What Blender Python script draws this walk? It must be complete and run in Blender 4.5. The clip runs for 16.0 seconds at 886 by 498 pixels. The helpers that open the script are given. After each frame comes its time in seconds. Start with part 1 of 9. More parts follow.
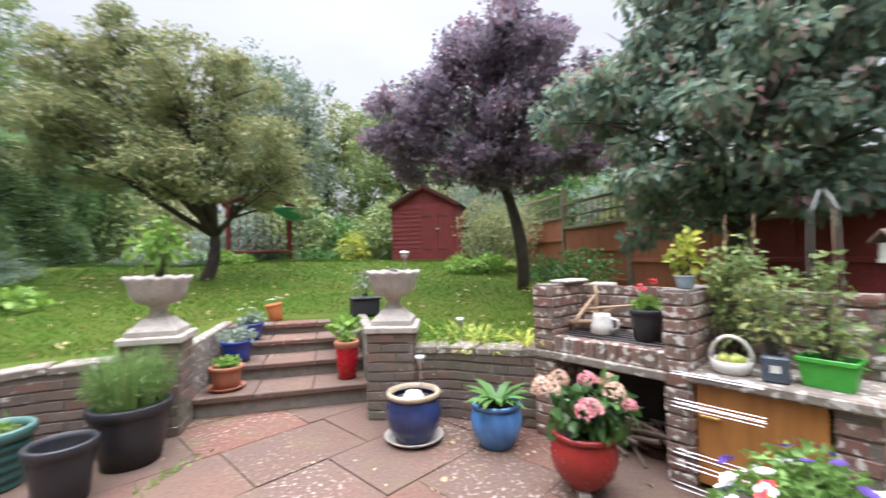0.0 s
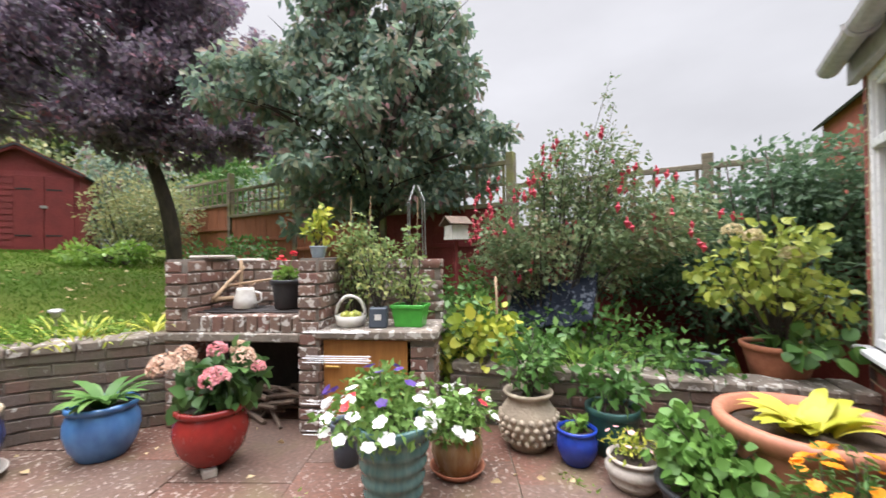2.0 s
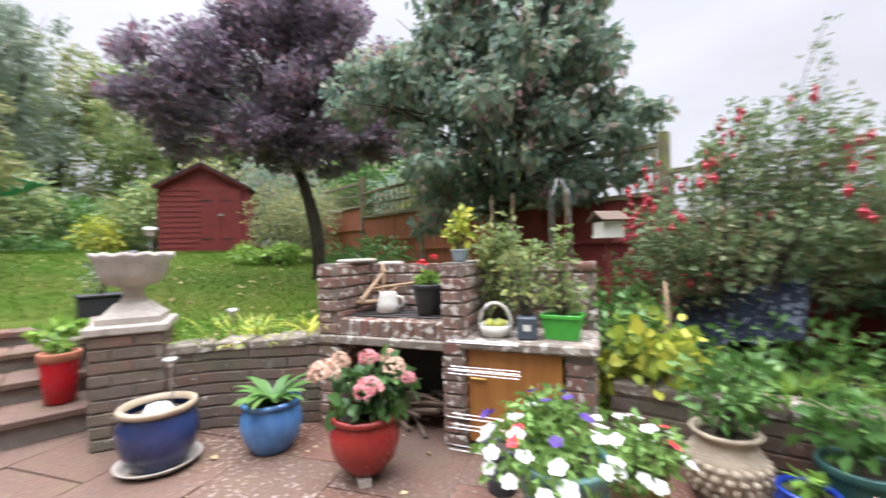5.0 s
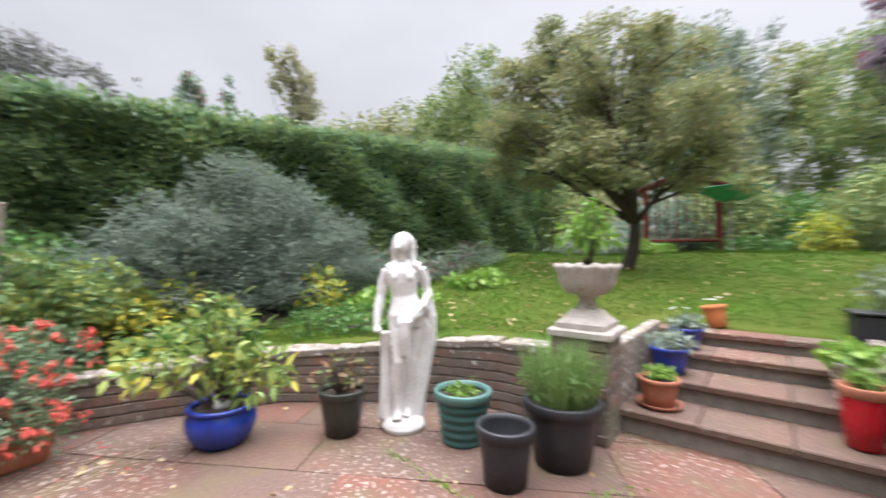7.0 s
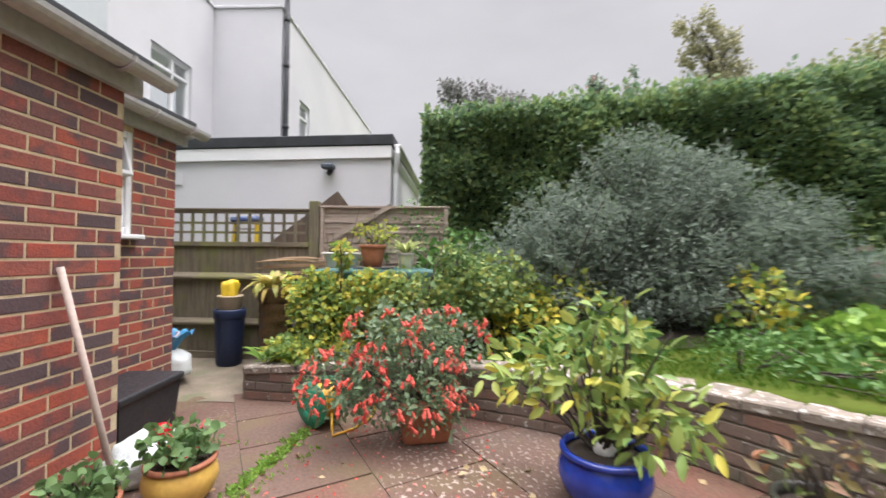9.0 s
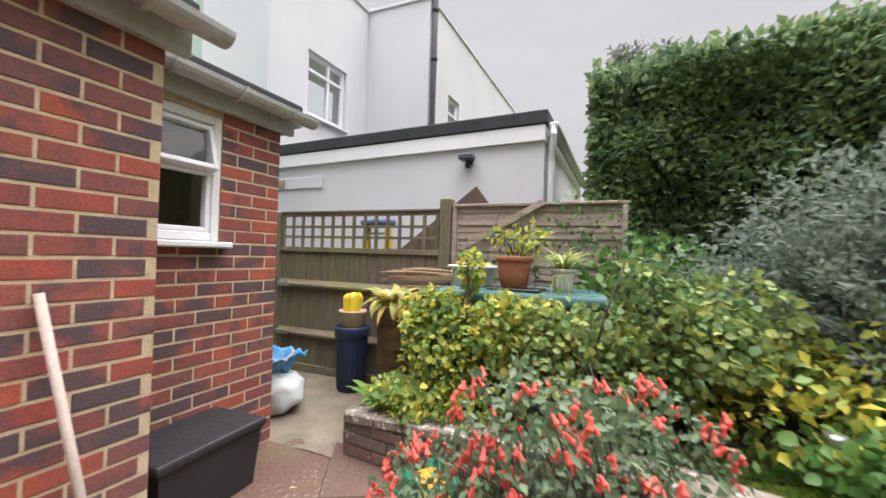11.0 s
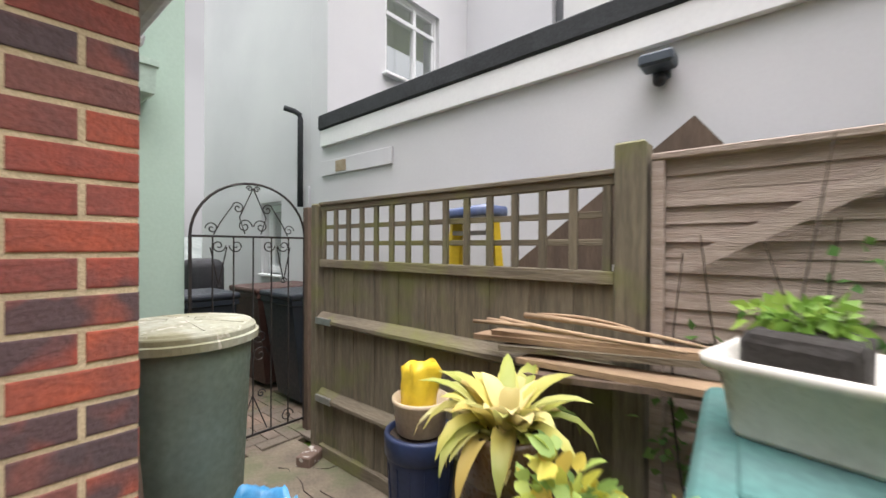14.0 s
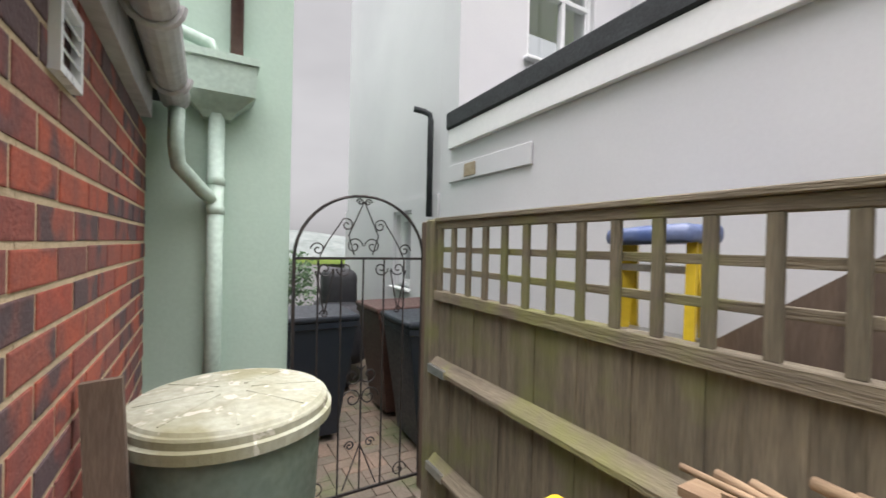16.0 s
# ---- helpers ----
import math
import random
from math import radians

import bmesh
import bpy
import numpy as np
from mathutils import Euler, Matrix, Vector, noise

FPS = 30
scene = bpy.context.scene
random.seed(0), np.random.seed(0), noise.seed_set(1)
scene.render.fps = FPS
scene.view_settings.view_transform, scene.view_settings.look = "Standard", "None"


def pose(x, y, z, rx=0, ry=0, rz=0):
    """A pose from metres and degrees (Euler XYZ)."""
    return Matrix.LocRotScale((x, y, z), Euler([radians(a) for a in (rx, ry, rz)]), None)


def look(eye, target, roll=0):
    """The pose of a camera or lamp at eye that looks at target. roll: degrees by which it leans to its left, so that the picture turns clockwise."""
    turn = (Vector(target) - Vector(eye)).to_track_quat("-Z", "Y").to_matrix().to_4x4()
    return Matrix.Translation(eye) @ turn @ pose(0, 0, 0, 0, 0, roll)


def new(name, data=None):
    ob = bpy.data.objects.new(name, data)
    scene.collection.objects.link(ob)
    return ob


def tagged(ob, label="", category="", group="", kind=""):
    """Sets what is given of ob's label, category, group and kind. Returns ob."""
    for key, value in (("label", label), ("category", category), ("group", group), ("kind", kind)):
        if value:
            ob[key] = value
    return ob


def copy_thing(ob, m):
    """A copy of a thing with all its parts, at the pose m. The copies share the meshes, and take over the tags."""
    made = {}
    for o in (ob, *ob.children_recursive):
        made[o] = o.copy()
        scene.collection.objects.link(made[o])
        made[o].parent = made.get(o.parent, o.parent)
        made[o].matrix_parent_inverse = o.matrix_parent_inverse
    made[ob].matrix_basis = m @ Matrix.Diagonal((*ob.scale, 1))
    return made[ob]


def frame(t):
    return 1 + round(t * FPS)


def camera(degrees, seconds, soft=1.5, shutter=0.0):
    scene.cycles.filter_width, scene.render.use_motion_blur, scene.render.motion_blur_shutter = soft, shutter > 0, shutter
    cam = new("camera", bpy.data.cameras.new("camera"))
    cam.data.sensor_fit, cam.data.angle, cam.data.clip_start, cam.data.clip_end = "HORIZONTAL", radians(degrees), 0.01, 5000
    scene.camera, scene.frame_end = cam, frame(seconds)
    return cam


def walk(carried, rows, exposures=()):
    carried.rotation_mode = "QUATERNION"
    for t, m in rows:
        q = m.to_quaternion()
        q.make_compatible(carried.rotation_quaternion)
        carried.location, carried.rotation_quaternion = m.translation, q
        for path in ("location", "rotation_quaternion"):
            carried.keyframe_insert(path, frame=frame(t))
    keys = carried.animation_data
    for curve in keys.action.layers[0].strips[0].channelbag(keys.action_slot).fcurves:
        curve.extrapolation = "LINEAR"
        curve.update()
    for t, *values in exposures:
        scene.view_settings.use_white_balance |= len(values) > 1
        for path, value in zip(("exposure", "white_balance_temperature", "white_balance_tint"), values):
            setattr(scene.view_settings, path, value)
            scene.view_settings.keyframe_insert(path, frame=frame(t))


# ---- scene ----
cam = camera(94.8, 16.0, shutter=0.5)
PATH = [
    (0, (0.553, 0.694, 1.258), (1.07, 2.626, 1.306), -1.1),
    (0.5, (0.645, 0.666, 1.244), (1.546, 2.45, 1.287), -1.5),
    (1, (0.676, 0.614, 1.199), (1.951, 2.154, 1.238), -1.6),
    (1.5, (0.699, 0.561, 1.134), (2.24, 1.836, 1.168), -1.2),
    (2, (0.705, 0.517, 1.078), (2.395, 1.586, 1.102), -0.6),
    (2.5, (0.707, 0.496, 1.024), (2.472, 1.438, 1.041), -0.3),
    (3, (0.699, 0.492, 0.988), (2.491, 1.38, 1.002), -0.1),
    (3.2, (0.699, 0.491, 0.994), (2.495, 1.371, 1.009), -0.1),
    (5.3, (0.772, 0.921, 1.162), (1.837, 2.614, 1.175), -1.1),
    (5.5, (0.747, 0.99, 1.179), (1.574, 2.811, 1.199), -0.7),
    (6, (0.666, 1.139, 1.231), (0.732, 3.137, 1.253), -0.5),
    (6.5, (0.46, 1.262, 1.214), (-0.199, 3.15, 1.24), -0.1),
    (7, (0.25, 1.418, 1.244), (-0.999, 2.98, 1.264), 0.0),
    (7.5, (0.08, 1.539, 1.224), (-1.578, 2.657, 1.255), 0.2),
    (8, (-0.131, 1.689, 1.198), (-2.016, 2.357, 1.232), 0.6),
    (8.5, (-0.331, 1.824, 1.196), (-2.313, 2.089, 1.224), 0.6),
    (9, (-0.599, 1.903, 1.16), (-2.598, 1.833, 1.191), 0.6),
    (9.5, (-0.906, 1.974, 1.183), (-2.873, 1.614, 1.208), 0.7),
    (10, (-1.241, 1.986, 1.186), (-3.159, 1.419, 1.212), 0.6),
    (10.2, (-1.312, 1.963, 1.197), (-3.209, 1.33, 1.219), 0.7),
    (12.3, (-2.585, 1.332, 1.292), (-4.338, 0.368, 1.298), 1.2),
    (12.5, (-2.701, 1.263, 1.298), (-4.438, 0.271, 1.287), 0.5),
    (13, (-2.939, 1.063, 1.335), (-4.639, 0.009, 1.327), 0.7),
    (13.5, (-3.207, 0.914, 1.349), (-4.841, -0.239, 1.339), 0.4),
    (14, (-3.487, 0.751, 1.371), (-5.017, -0.537, 1.36), 0.3),
    (14.5, (-3.68, 0.585, 1.399), (-5.112, -0.811, 1.38), 0.1),
    (15, (-3.851, 0.443, 1.427), (-5.168, -1.062, 1.42), 0.1),
    (15.5, (-3.961, 0.315, 1.496), (-5.137, -1.303, 1.484), 0.8),
    (16, (-3.984, 0.251, 1.513), (-4.99, -1.477, 1.498), 1.3),
]
walk(cam, [(t, look(eye, target, roll)) for t, eye, target, roll in PATH], [(0, 1.24, 6000, 17), (1.5, 1.17, 6250, 17), (3, 1.10, 6450, 17), (5.5, 1.30, 6100, 17), (6.5, 1.18, 6150, 17), (8.5, 0.98, 6400, 18), (9.5, 0.93, 6500, 18), (12.5, 1.0, 6500, 18), (14, 0.92, 6600, 17), (16, 0.94, 6600, 17)])

# ---- light ----
world = bpy.data.worlds.new("overcast_sky")
scene.world = world
world.use_nodes = True
wn, wl = world.node_tree.nodes, world.node_tree.links
wn.clear()
w_out = wn.new("ShaderNodeOutputWorld")
w_bg = wn.new("ShaderNodeBackground")
w_sky = wn.new("ShaderNodeTexSky")
w_sky.sky_type = "NISHITA"
w_sky.sun_disc = False
w_sky.sun_elevation, w_sky.sun_rotation = radians(67), radians(17)
w_sky.air_density, w_sky.dust_density = 1.0, 4.0
w_hsv = wn.new("ShaderNodeHueSaturation")
w_hsv.inputs["Saturation"].default_value = 0.12
w_hsv.inputs["Value"].default_value = 0.025
w_co = wn.new("ShaderNodeTexCoord")
w_sep = wn.new("ShaderNodeSeparateXYZ")
w_ramp = wn.new("ShaderNodeValToRGB")          # overcast sky: zenith about three times the horizon
w_ramp.color_ramp.elements[0].color = (0.244, 0.254, 0.255, 1)
w_ramp.color_ramp.elements[0].position = 0.0
w_ramp.color_ramp.elements[1].color = (5.6, 5.66, 5.75, 1)
w_ramp.color_ramp.elements[1].position = 1.0
w_mid = w_ramp.color_ramp.elements.new(0.64)
w_mid.color = (0.277, 0.287, 0.288, 1)
w_noise = wn.new("ShaderNodeTexNoise")
w_noise.inputs["Scale"].default_value = 2.2
w_noise.inputs["Detail"].default_value = 5
w_map = wn.new("ShaderNodeMapping")
w_map.inputs["Scale"].default_value = (1, 1, 2.6)
w_cl = wn.new("ShaderNodeMapRange")
w_cl.inputs[1].default_value, w_cl.inputs[2].default_value = 0.3, 0.75
w_cl.inputs[3].default_value, w_cl.inputs[4].default_value = 0.84, 1.08
w_mul = wn.new("ShaderNodeMix")
w_mul.data_type, w_mul.blend_type = "RGBA", "MULTIPLY"
w_mul.inputs[0].default_value = 1.0
w_add = wn.new("ShaderNodeMix")
w_add.data_type, w_add.blend_type = "RGBA", "ADD"
w_add.inputs[0].default_value = 1.0
wl.new(w_co.outputs["Generated"], w_sep.inputs[0])
wl.new(w_sep.outputs["Z"], w_ramp.inputs[0])
wl.new(w_co.outputs["Generated"], w_map.inputs[0])
wl.new(w_map.outputs[0], w_noise.inputs["Vector"])
wl.new(w_noise.outputs[0], w_cl.inputs[0])
wl.new(w_ramp.outputs[0], w_mul.inputs[6])
wl.new(w_cl.outputs[0], w_mul.inputs[7])
wl.new(w_sky.outputs[0], w_hsv.inputs["Color"])
wl.new(w_mul.outputs[2], w_add.inputs[6])
wl.new(w_hsv.outputs[0], w_add.inputs[7])
wl.new(w_add.outputs[2], w_bg.inputs["Color"])
w_bg.inputs["Strength"].default_value = 1.0
wl.new(w_bg.outputs[0], w_out.inputs[0])

sun = new("sun", bpy.data.lights.new("sun", "SUN"))
sun.data.energy, sun.data.angle, sun.data.color = 0.8, radians(70), (1.0, 0.97, 0.93)
sun.matrix_world = look((0, 0, 0), (0.12, -0.38, -0.92))


# ---- small helpers ----
def part(name, bm, material, parent=None, label="", smooth=False):
    me = bpy.data.meshes.new(name)
    bm.to_mesh(me)
    bm.free()
    return part_mesh(name, me, material, parent, label, smooth)


def part_mesh(name, me, material, parent=None, label="", smooth=False):
    if material and not me.materials:
        me.materials.append(material)
    if smooth and me.polygons:
        me.polygons.foreach_set("use_smooth", [True] * len(me.polygons))
    ob = new(name, me)
    if parent:
        ob.parent = parent
    if label:
        tagged(ob, label)
    return ob


def thing(name, m, label, category, group="", kind=""):
    ob = new(name)
    ob.empty_display_size = 0.1
    ob.matrix_world = m
    return tagged(ob, label, category, group, kind)


def raw_mesh(name, verts, faces):
    me = bpy.data.meshes.new(name)
    me.from_pydata([tuple(v) for v in verts], [], faces)
    me.update()
    return me


def np_mesh(name, verts, quads, flat=True):
    """A mesh from numpy arrays: verts n x 3, faces m x k."""
    verts, quads = np.asarray(verts, "f"), np.asarray(quads, "i")
    me = bpy.data.meshes.new(name)
    k = quads.shape[1]
    me.vertices.add(len(verts))
    me.vertices.foreach_set("co", verts.ravel())
    me.loops.add(quads.size)
    me.loops.foreach_set("vertex_index", quads.ravel())
    me.polygons.add(len(quads))
    me.polygons.foreach_set("loop_start", np.arange(len(quads), dtype="i") * k)
    me.polygons.foreach_set("loop_total", np.full(len(quads), k, "i"))
    me.update(calc_edges=True)
    return me


def box(bm, x0, x1, y0, y1, z0, z1, bevel=0.0, m=None, seg=1):
    vs = [bm.verts.new(p) for p in ((x0, y0, z0), (x1, y0, z0), (x1, y1, z0), (x0, y1, z0), (x0, y0, z1), (x1, y0, z1), (x1, y1, z1), (x0, y1, z1))]
    fs = [bm.faces.new([vs[i] for i in f]) for f in ((3, 2, 1, 0), (4, 5, 6, 7), (0, 1, 5, 4), (1, 2, 6, 5), (2, 3, 7, 6), (3, 0, 4, 7))]
    out = vs
    if bevel:
        es = list({e for f in fs for e in f.edges})
        r = bmesh.ops.bevel(bm, geom=es, offset=bevel, segments=seg, affect="EDGES", profile=0.5)
        out = list({v for f in r["faces"] for v in f.verts} | {v for v in vs if v.is_valid})
    if m is not None:
        bmesh.ops.transform(bm, matrix=m, verts=[v for v in out if v.is_valid])
    return bm


def lathe(bm, prof, n=28, m=None, cap=False):
    """Turn a profile of (radius, z) round the z axis."""
    rings = []
    for r, z in prof:
        rings.append([bm.verts.new((r * math.cos(2 * math.pi * i / n), r * math.sin(2 * math.pi * i / n), z)) for i in range(n)])
    for a, b in zip(rings, rings[1:]):
        for i in range(n):
            bm.faces.new((a[i], a[(i + 1) % n], b[(i + 1) % n], b[i]))
    if cap:
        bm.faces.new(rings[0][::-1])
        bm.faces.new(rings[-1])
    if m is not None:
        bmesh.ops.transform(bm, matrix=m, verts=[v for r in rings for v in r])
    return bm


def tube(bm, pts, rad, n=6, cap=True):
    """A round bar along points; rad is one radius or one for each point."""
    pts = [Vector(p) for p in pts]
    rads = rad if isinstance(rad, (list, tuple)) else [rad] * len(pts)
    rings, ref = [], Vector((0.31, 0.17, 0.93))
    for i, p in enumerate(pts):
        d = (pts[min(i + 1, len(pts) - 1)] - pts[max(i - 1, 0)]).normalized()
        if abs(d.dot(ref)) > 0.95:
            ref = Vector((0.9, 0.3, 0.1))
        u = d.cross(ref).normalized()
        v = d.cross(u)
        rings.append([bm.verts.new(p + (u * math.cos(2 * math.pi * k / n) + v * math.sin(2 * math.pi * k / n)) * rads[i]) for k in range(n)])
    for a, b in zip(rings, rings[1:]):
        for k in range(n):
            bm.faces.new((a[k], a[(k + 1) % n], b[(k + 1) % n], b[k]))
    if cap:
        bm.faces.new(rings[0][::-1])
        bm.faces.new(rings[-1])
    return bm


def bar(bm, a, b, w, h, up=(0, 0, 1)):
    """A square bar from a to b."""
    a, b = Vector(a), Vector(b)
    d = (b - a).normalized()
    s = d.cross(Vector(up))
    s = s.normalized() if s.length > 1e-4 else Vector((1, 0, 0))
    t = s.cross(d)
    vs = [bm.verts.new(p + s * i * w / 2 + t * j * h / 2) for p in (a, b) for i, j in ((-1, -1), (1, -1), (1, 1), (-1, 1))]
    for f in ((0, 1, 2, 3), (7, 6, 5, 4), (0, 4, 5, 1), (1, 5, 6, 2), (2, 6, 7, 3), (3, 7, 4, 0)):
        bm.faces.new([vs[i] for i in f])
    bmesh.ops.recalc_face_normals(bm, faces=list({f for v in vs for f in v.link_faces}))
    return bm


# ---- materials ----
def mat(name, base, base2=None, rough=0.7, metal=0.0, scale=8.0, fine=60.0, bump=0.15, spots=None, spot_scale=14.0, spot_at=0.62, pieces=None, stretch=(1, 1, 1), spec=0.4, moss=None, patchy=False, grain=0.35, flash=None):
    """A surface with two scales of variation, bump, and if given pieces (a list of colours picked piece by piece) and spots (a stain colour)."""
    m = bpy.data.materials.new(name)
    m.use_nodes = True
    n, l = m.node_tree.nodes, m.node_tree.links
    p = n["Principled BSDF"]
    p.inputs["Metallic"].default_value = metal
    p.inputs["Specular IOR Level"].default_value = spec
    co = n.new("ShaderNodeTexCoord")
    geo = n.new("ShaderNodeNewGeometry")
    mp = n.new("ShaderNodeMapping")
    mp.inputs["Scale"].default_value = stretch
    l.new(geo.outputs["Position"], mp.inputs[0])
    big = n.new("ShaderNodeTexNoise")
    big.inputs["Scale"].default_value, big.inputs["Detail"].default_value = scale, 5
    small = n.new("ShaderNodeTexNoise")
    small.inputs["Scale"].default_value, small.inputs["Detail"].default_value = fine, 4
    l.new(mp.outputs[0], big.inputs["Vector"])
    l.new(mp.outputs[0], small.inputs["Vector"])
    base2 = base2 or tuple(c * 0.72 for c in base)

    def mix(fac, a, b, blend="MIX"):
        x = n.new("ShaderNodeMix")
        x.data_type, x.blend_type = "RGBA", blend
        for sock, v in ((x.inputs[0], fac), (x.inputs[6], a), (x.inputs[7], b)):
            if isinstance(v, bpy.types.NodeSocket):
                l.new(v, sock)
            elif isinstance(v, tuple):
                sock.default_value = (*v, 1)
            else:
                sock.default_value = v
        return x.outputs[2]

    def ramp(sock, a, b, lo=0.0, hi=1.0):
        r = n.new("ShaderNodeMapRange")
        r.inputs[1].default_value, r.inputs[2].default_value = a, b
        r.inputs[3].default_value, r.inputs[4].default_value = lo, hi
        l.new(sock, r.inputs[0])
        return r.outputs[0]

    if pieces:
        oi = n.new("ShaderNodeObjectInfo")
        add = n.new("ShaderNodeMath")
        add.operation = "ADD"
        l.new(oi.outputs["Random"], add.inputs[0])
        l.new(geo.outputs["Random Per Island"], add.inputs[1])
        fr = n.new("ShaderNodeMath")
        fr.operation = "FRACT"
        l.new(add.outputs[0], fr.inputs[0])
        cr = n.new("ShaderNodeValToRGB")
        cr.color_ramp.interpolation = "CONSTANT"
        while len(cr.color_ramp.elements) < len(pieces):
            cr.color_ramp.elements.new(0.5)
        for i, c in enumerate(pieces):
            cr.color_ramp.elements[i].position = i / len(pieces)
            cr.color_ramp.elements[i].color = (*c, 1)
        l.new(fr.outputs[0], cr.inputs[0])
        col = mix(ramp(big.outputs[0], 0.35, 0.7), cr.outputs[0], mix(0.5, cr.outputs[0], base2))
        if flash:                                  # kiln-burnt patches, more on some bricks than on others
            fl = n.new("ShaderNodeTexNoise")
            fl.inputs["Scale"].default_value, fl.inputs["Detail"].default_value = 7.5, 2
            l.new(geo.outputs["Position"], fl.inputs["Vector"])
            k7 = n.new("ShaderNodeMath")
            k7.operation = "MULTIPLY"
            k7.inputs[1].default_value = 7.31
            l.new(fr.outputs[0], k7.inputs[0])
            f7 = n.new("ShaderNodeMath")
            f7.operation = "FRACT"
            l.new(k7.outputs[0], f7.inputs[0])
            ad = n.new("ShaderNodeMath")
            ad.operation = "MULTIPLY_ADD"
            ad.inputs[1].default_value = 0.42
            l.new(f7.outputs[0], ad.inputs[0])
            l.new(fl.outputs[0], ad.inputs[2])
            col = mix(ramp(ad.outputs[0], 0.70, 0.86, 0.0, 0.92), col, flash)
    else:
        col = mix(ramp(big.outputs[0], 0.32, 0.68), base, base2)
    col = mix(ramp(small.outputs[0], 0.3, 0.7, 0.0, grain), col, tuple(c * 0.55 for c in base2))
    if moss:
        ms = n.new("ShaderNodeTexNoise")
        ms.inputs["Scale"].default_value, ms.inputs["Detail"].default_value = 3.1, 7
        l.new(geo.outputs["Position"], ms.inputs["Vector"])
        col = mix(ramp(ms.outputs[0], 0.52, 0.66, 0.0, 0.8), col, moss)
    if spots:
        vo = n.new("ShaderNodeTexNoise")
        vo.inputs["Scale"].default_value, vo.inputs["Detail"].default_value = spot_scale, 3
        vo.inputs["Distortion"].default_value = 0.4
        l.new(geo.outputs["Position"], vo.inputs["Vector"])
        fac = ramp(vo.outputs[0], spot_at, spot_at + 0.04, 0.0, 0.85)
        if patchy:
            pn = n.new("ShaderNodeTexNoise")
            pn.inputs["Scale"].default_value, pn.inputs["Detail"].default_value = 0.9, 3
            l.new(geo.outputs["Position"], pn.inputs["Vector"])
            mu = n.new("ShaderNodeMath")
            mu.operation = "MULTIPLY"
            l.new(fac, mu.inputs[0])
            l.new(ramp(pn.outputs[0], 0.47, 0.63, 0.05, 1.0), mu.inputs[1])
            fac = mu.outputs[0]
        col = mix(fac, col, spots)
    l.new(col, p.inputs["Base Color"])
    l.new(ramp(small.outputs[0], 0.2, 0.8, max(0.02, rough - 0.12), min(1.0, rough + 0.12)), p.inputs["Roughness"])
    if bump:
        b = n.new("ShaderNodeBump")
        b.inputs["Strength"].default_value, b.inputs["Distance"].default_value = bump, 0.012
        sm = n.new("ShaderNodeMath")
        sm.operation = "ADD"
        l.new(big.outputs[0], sm.inputs[0])
        l.new(small.outputs[0], sm.inputs[1])
        l.new(sm.outputs[0], b.inputs["Height"])
        l.new(b.outputs[0], p.inputs["Normal"])
    return m


def leaf_mat(name, colours, gloss=0.5, trans=0.3):
    """Leaves in several colours, picked leaf by leaf, that let some light through."""
    m = bpy.data.materials.new(name)
    m.use_nodes = True
    n, l = m.node_tree.nodes, m.node_tree.links
    p, out = n["Principled BSDF"], n["Material Output"]
    geo = n.new("ShaderNodeNewGeometry")
    cr = n.new("ShaderNodeValToRGB")
    while len(cr.color_ramp.elements) < len(colours):
        cr.color_ramp.elements.new(0.5)
    for i, c in enumerate(colours):
        cr.color_ramp.elements[i].position = i / max(1, len(colours) - 1)
        cr.color_ramp.elements[i].color = (*c, 1)
    no = n.new("ShaderNodeTexNoise")
    no.inputs["Scale"].default_value = 1.7
    l.new(geo.outputs["Position"], no.inputs["Vector"])
    av = n.new("ShaderNodeMath")
    av.operation = "MULTIPLY_ADD"
    av.inputs[1].default_value = 0.9
    l.new(no.outputs[0], av.inputs[0])
    sub = n.new("ShaderNodeMath")
    sub.operation = "MULTIPLY_ADD"
    sub.inputs[1].default_value, sub.inputs[2].default_value = 0.85, -0.38
    l.new(geo.outputs["Random Per Island"], sub.inputs[0])
    l.new(sub.outputs[0], av.inputs[2])
    l.new(av.outputs[0], cr.inputs[0])
    l.new(cr.outputs[0], p.inputs["Base Color"])
    p.inputs["Roughness"].default_value = gloss
    p.inputs["Specular IOR Level"].default_value = 0.35
    if trans:
        t = n.new("ShaderNodeBsdfTranslucent")
        l.new(cr.outputs[0], t.inputs[0])
        mx = n.new("ShaderNodeMixShader")
        mx.inputs[0].default_value = trans
        l.new(p.outputs[0], mx.inputs[1])
        l.new(t.outputs[0], mx.inputs[2])
        l.new(mx.outputs[0], out.inputs[0])
    return m


def glass_mat(name, tint=(0.9, 0.95, 0.95), rough=0.0):
    m = bpy.data.materials.new(name)
    m.use_nodes = True
    p = m.node_tree.nodes["Principled BSDF"]
    p.inputs["Base Color"].default_value = (*tint, 1)
    p.inputs["Roughness"].default_value = rough
    p.inputs["Transmission Weight"].default_value = 1.0
    p.inputs["IOR"].default_value = 1.45
    return m


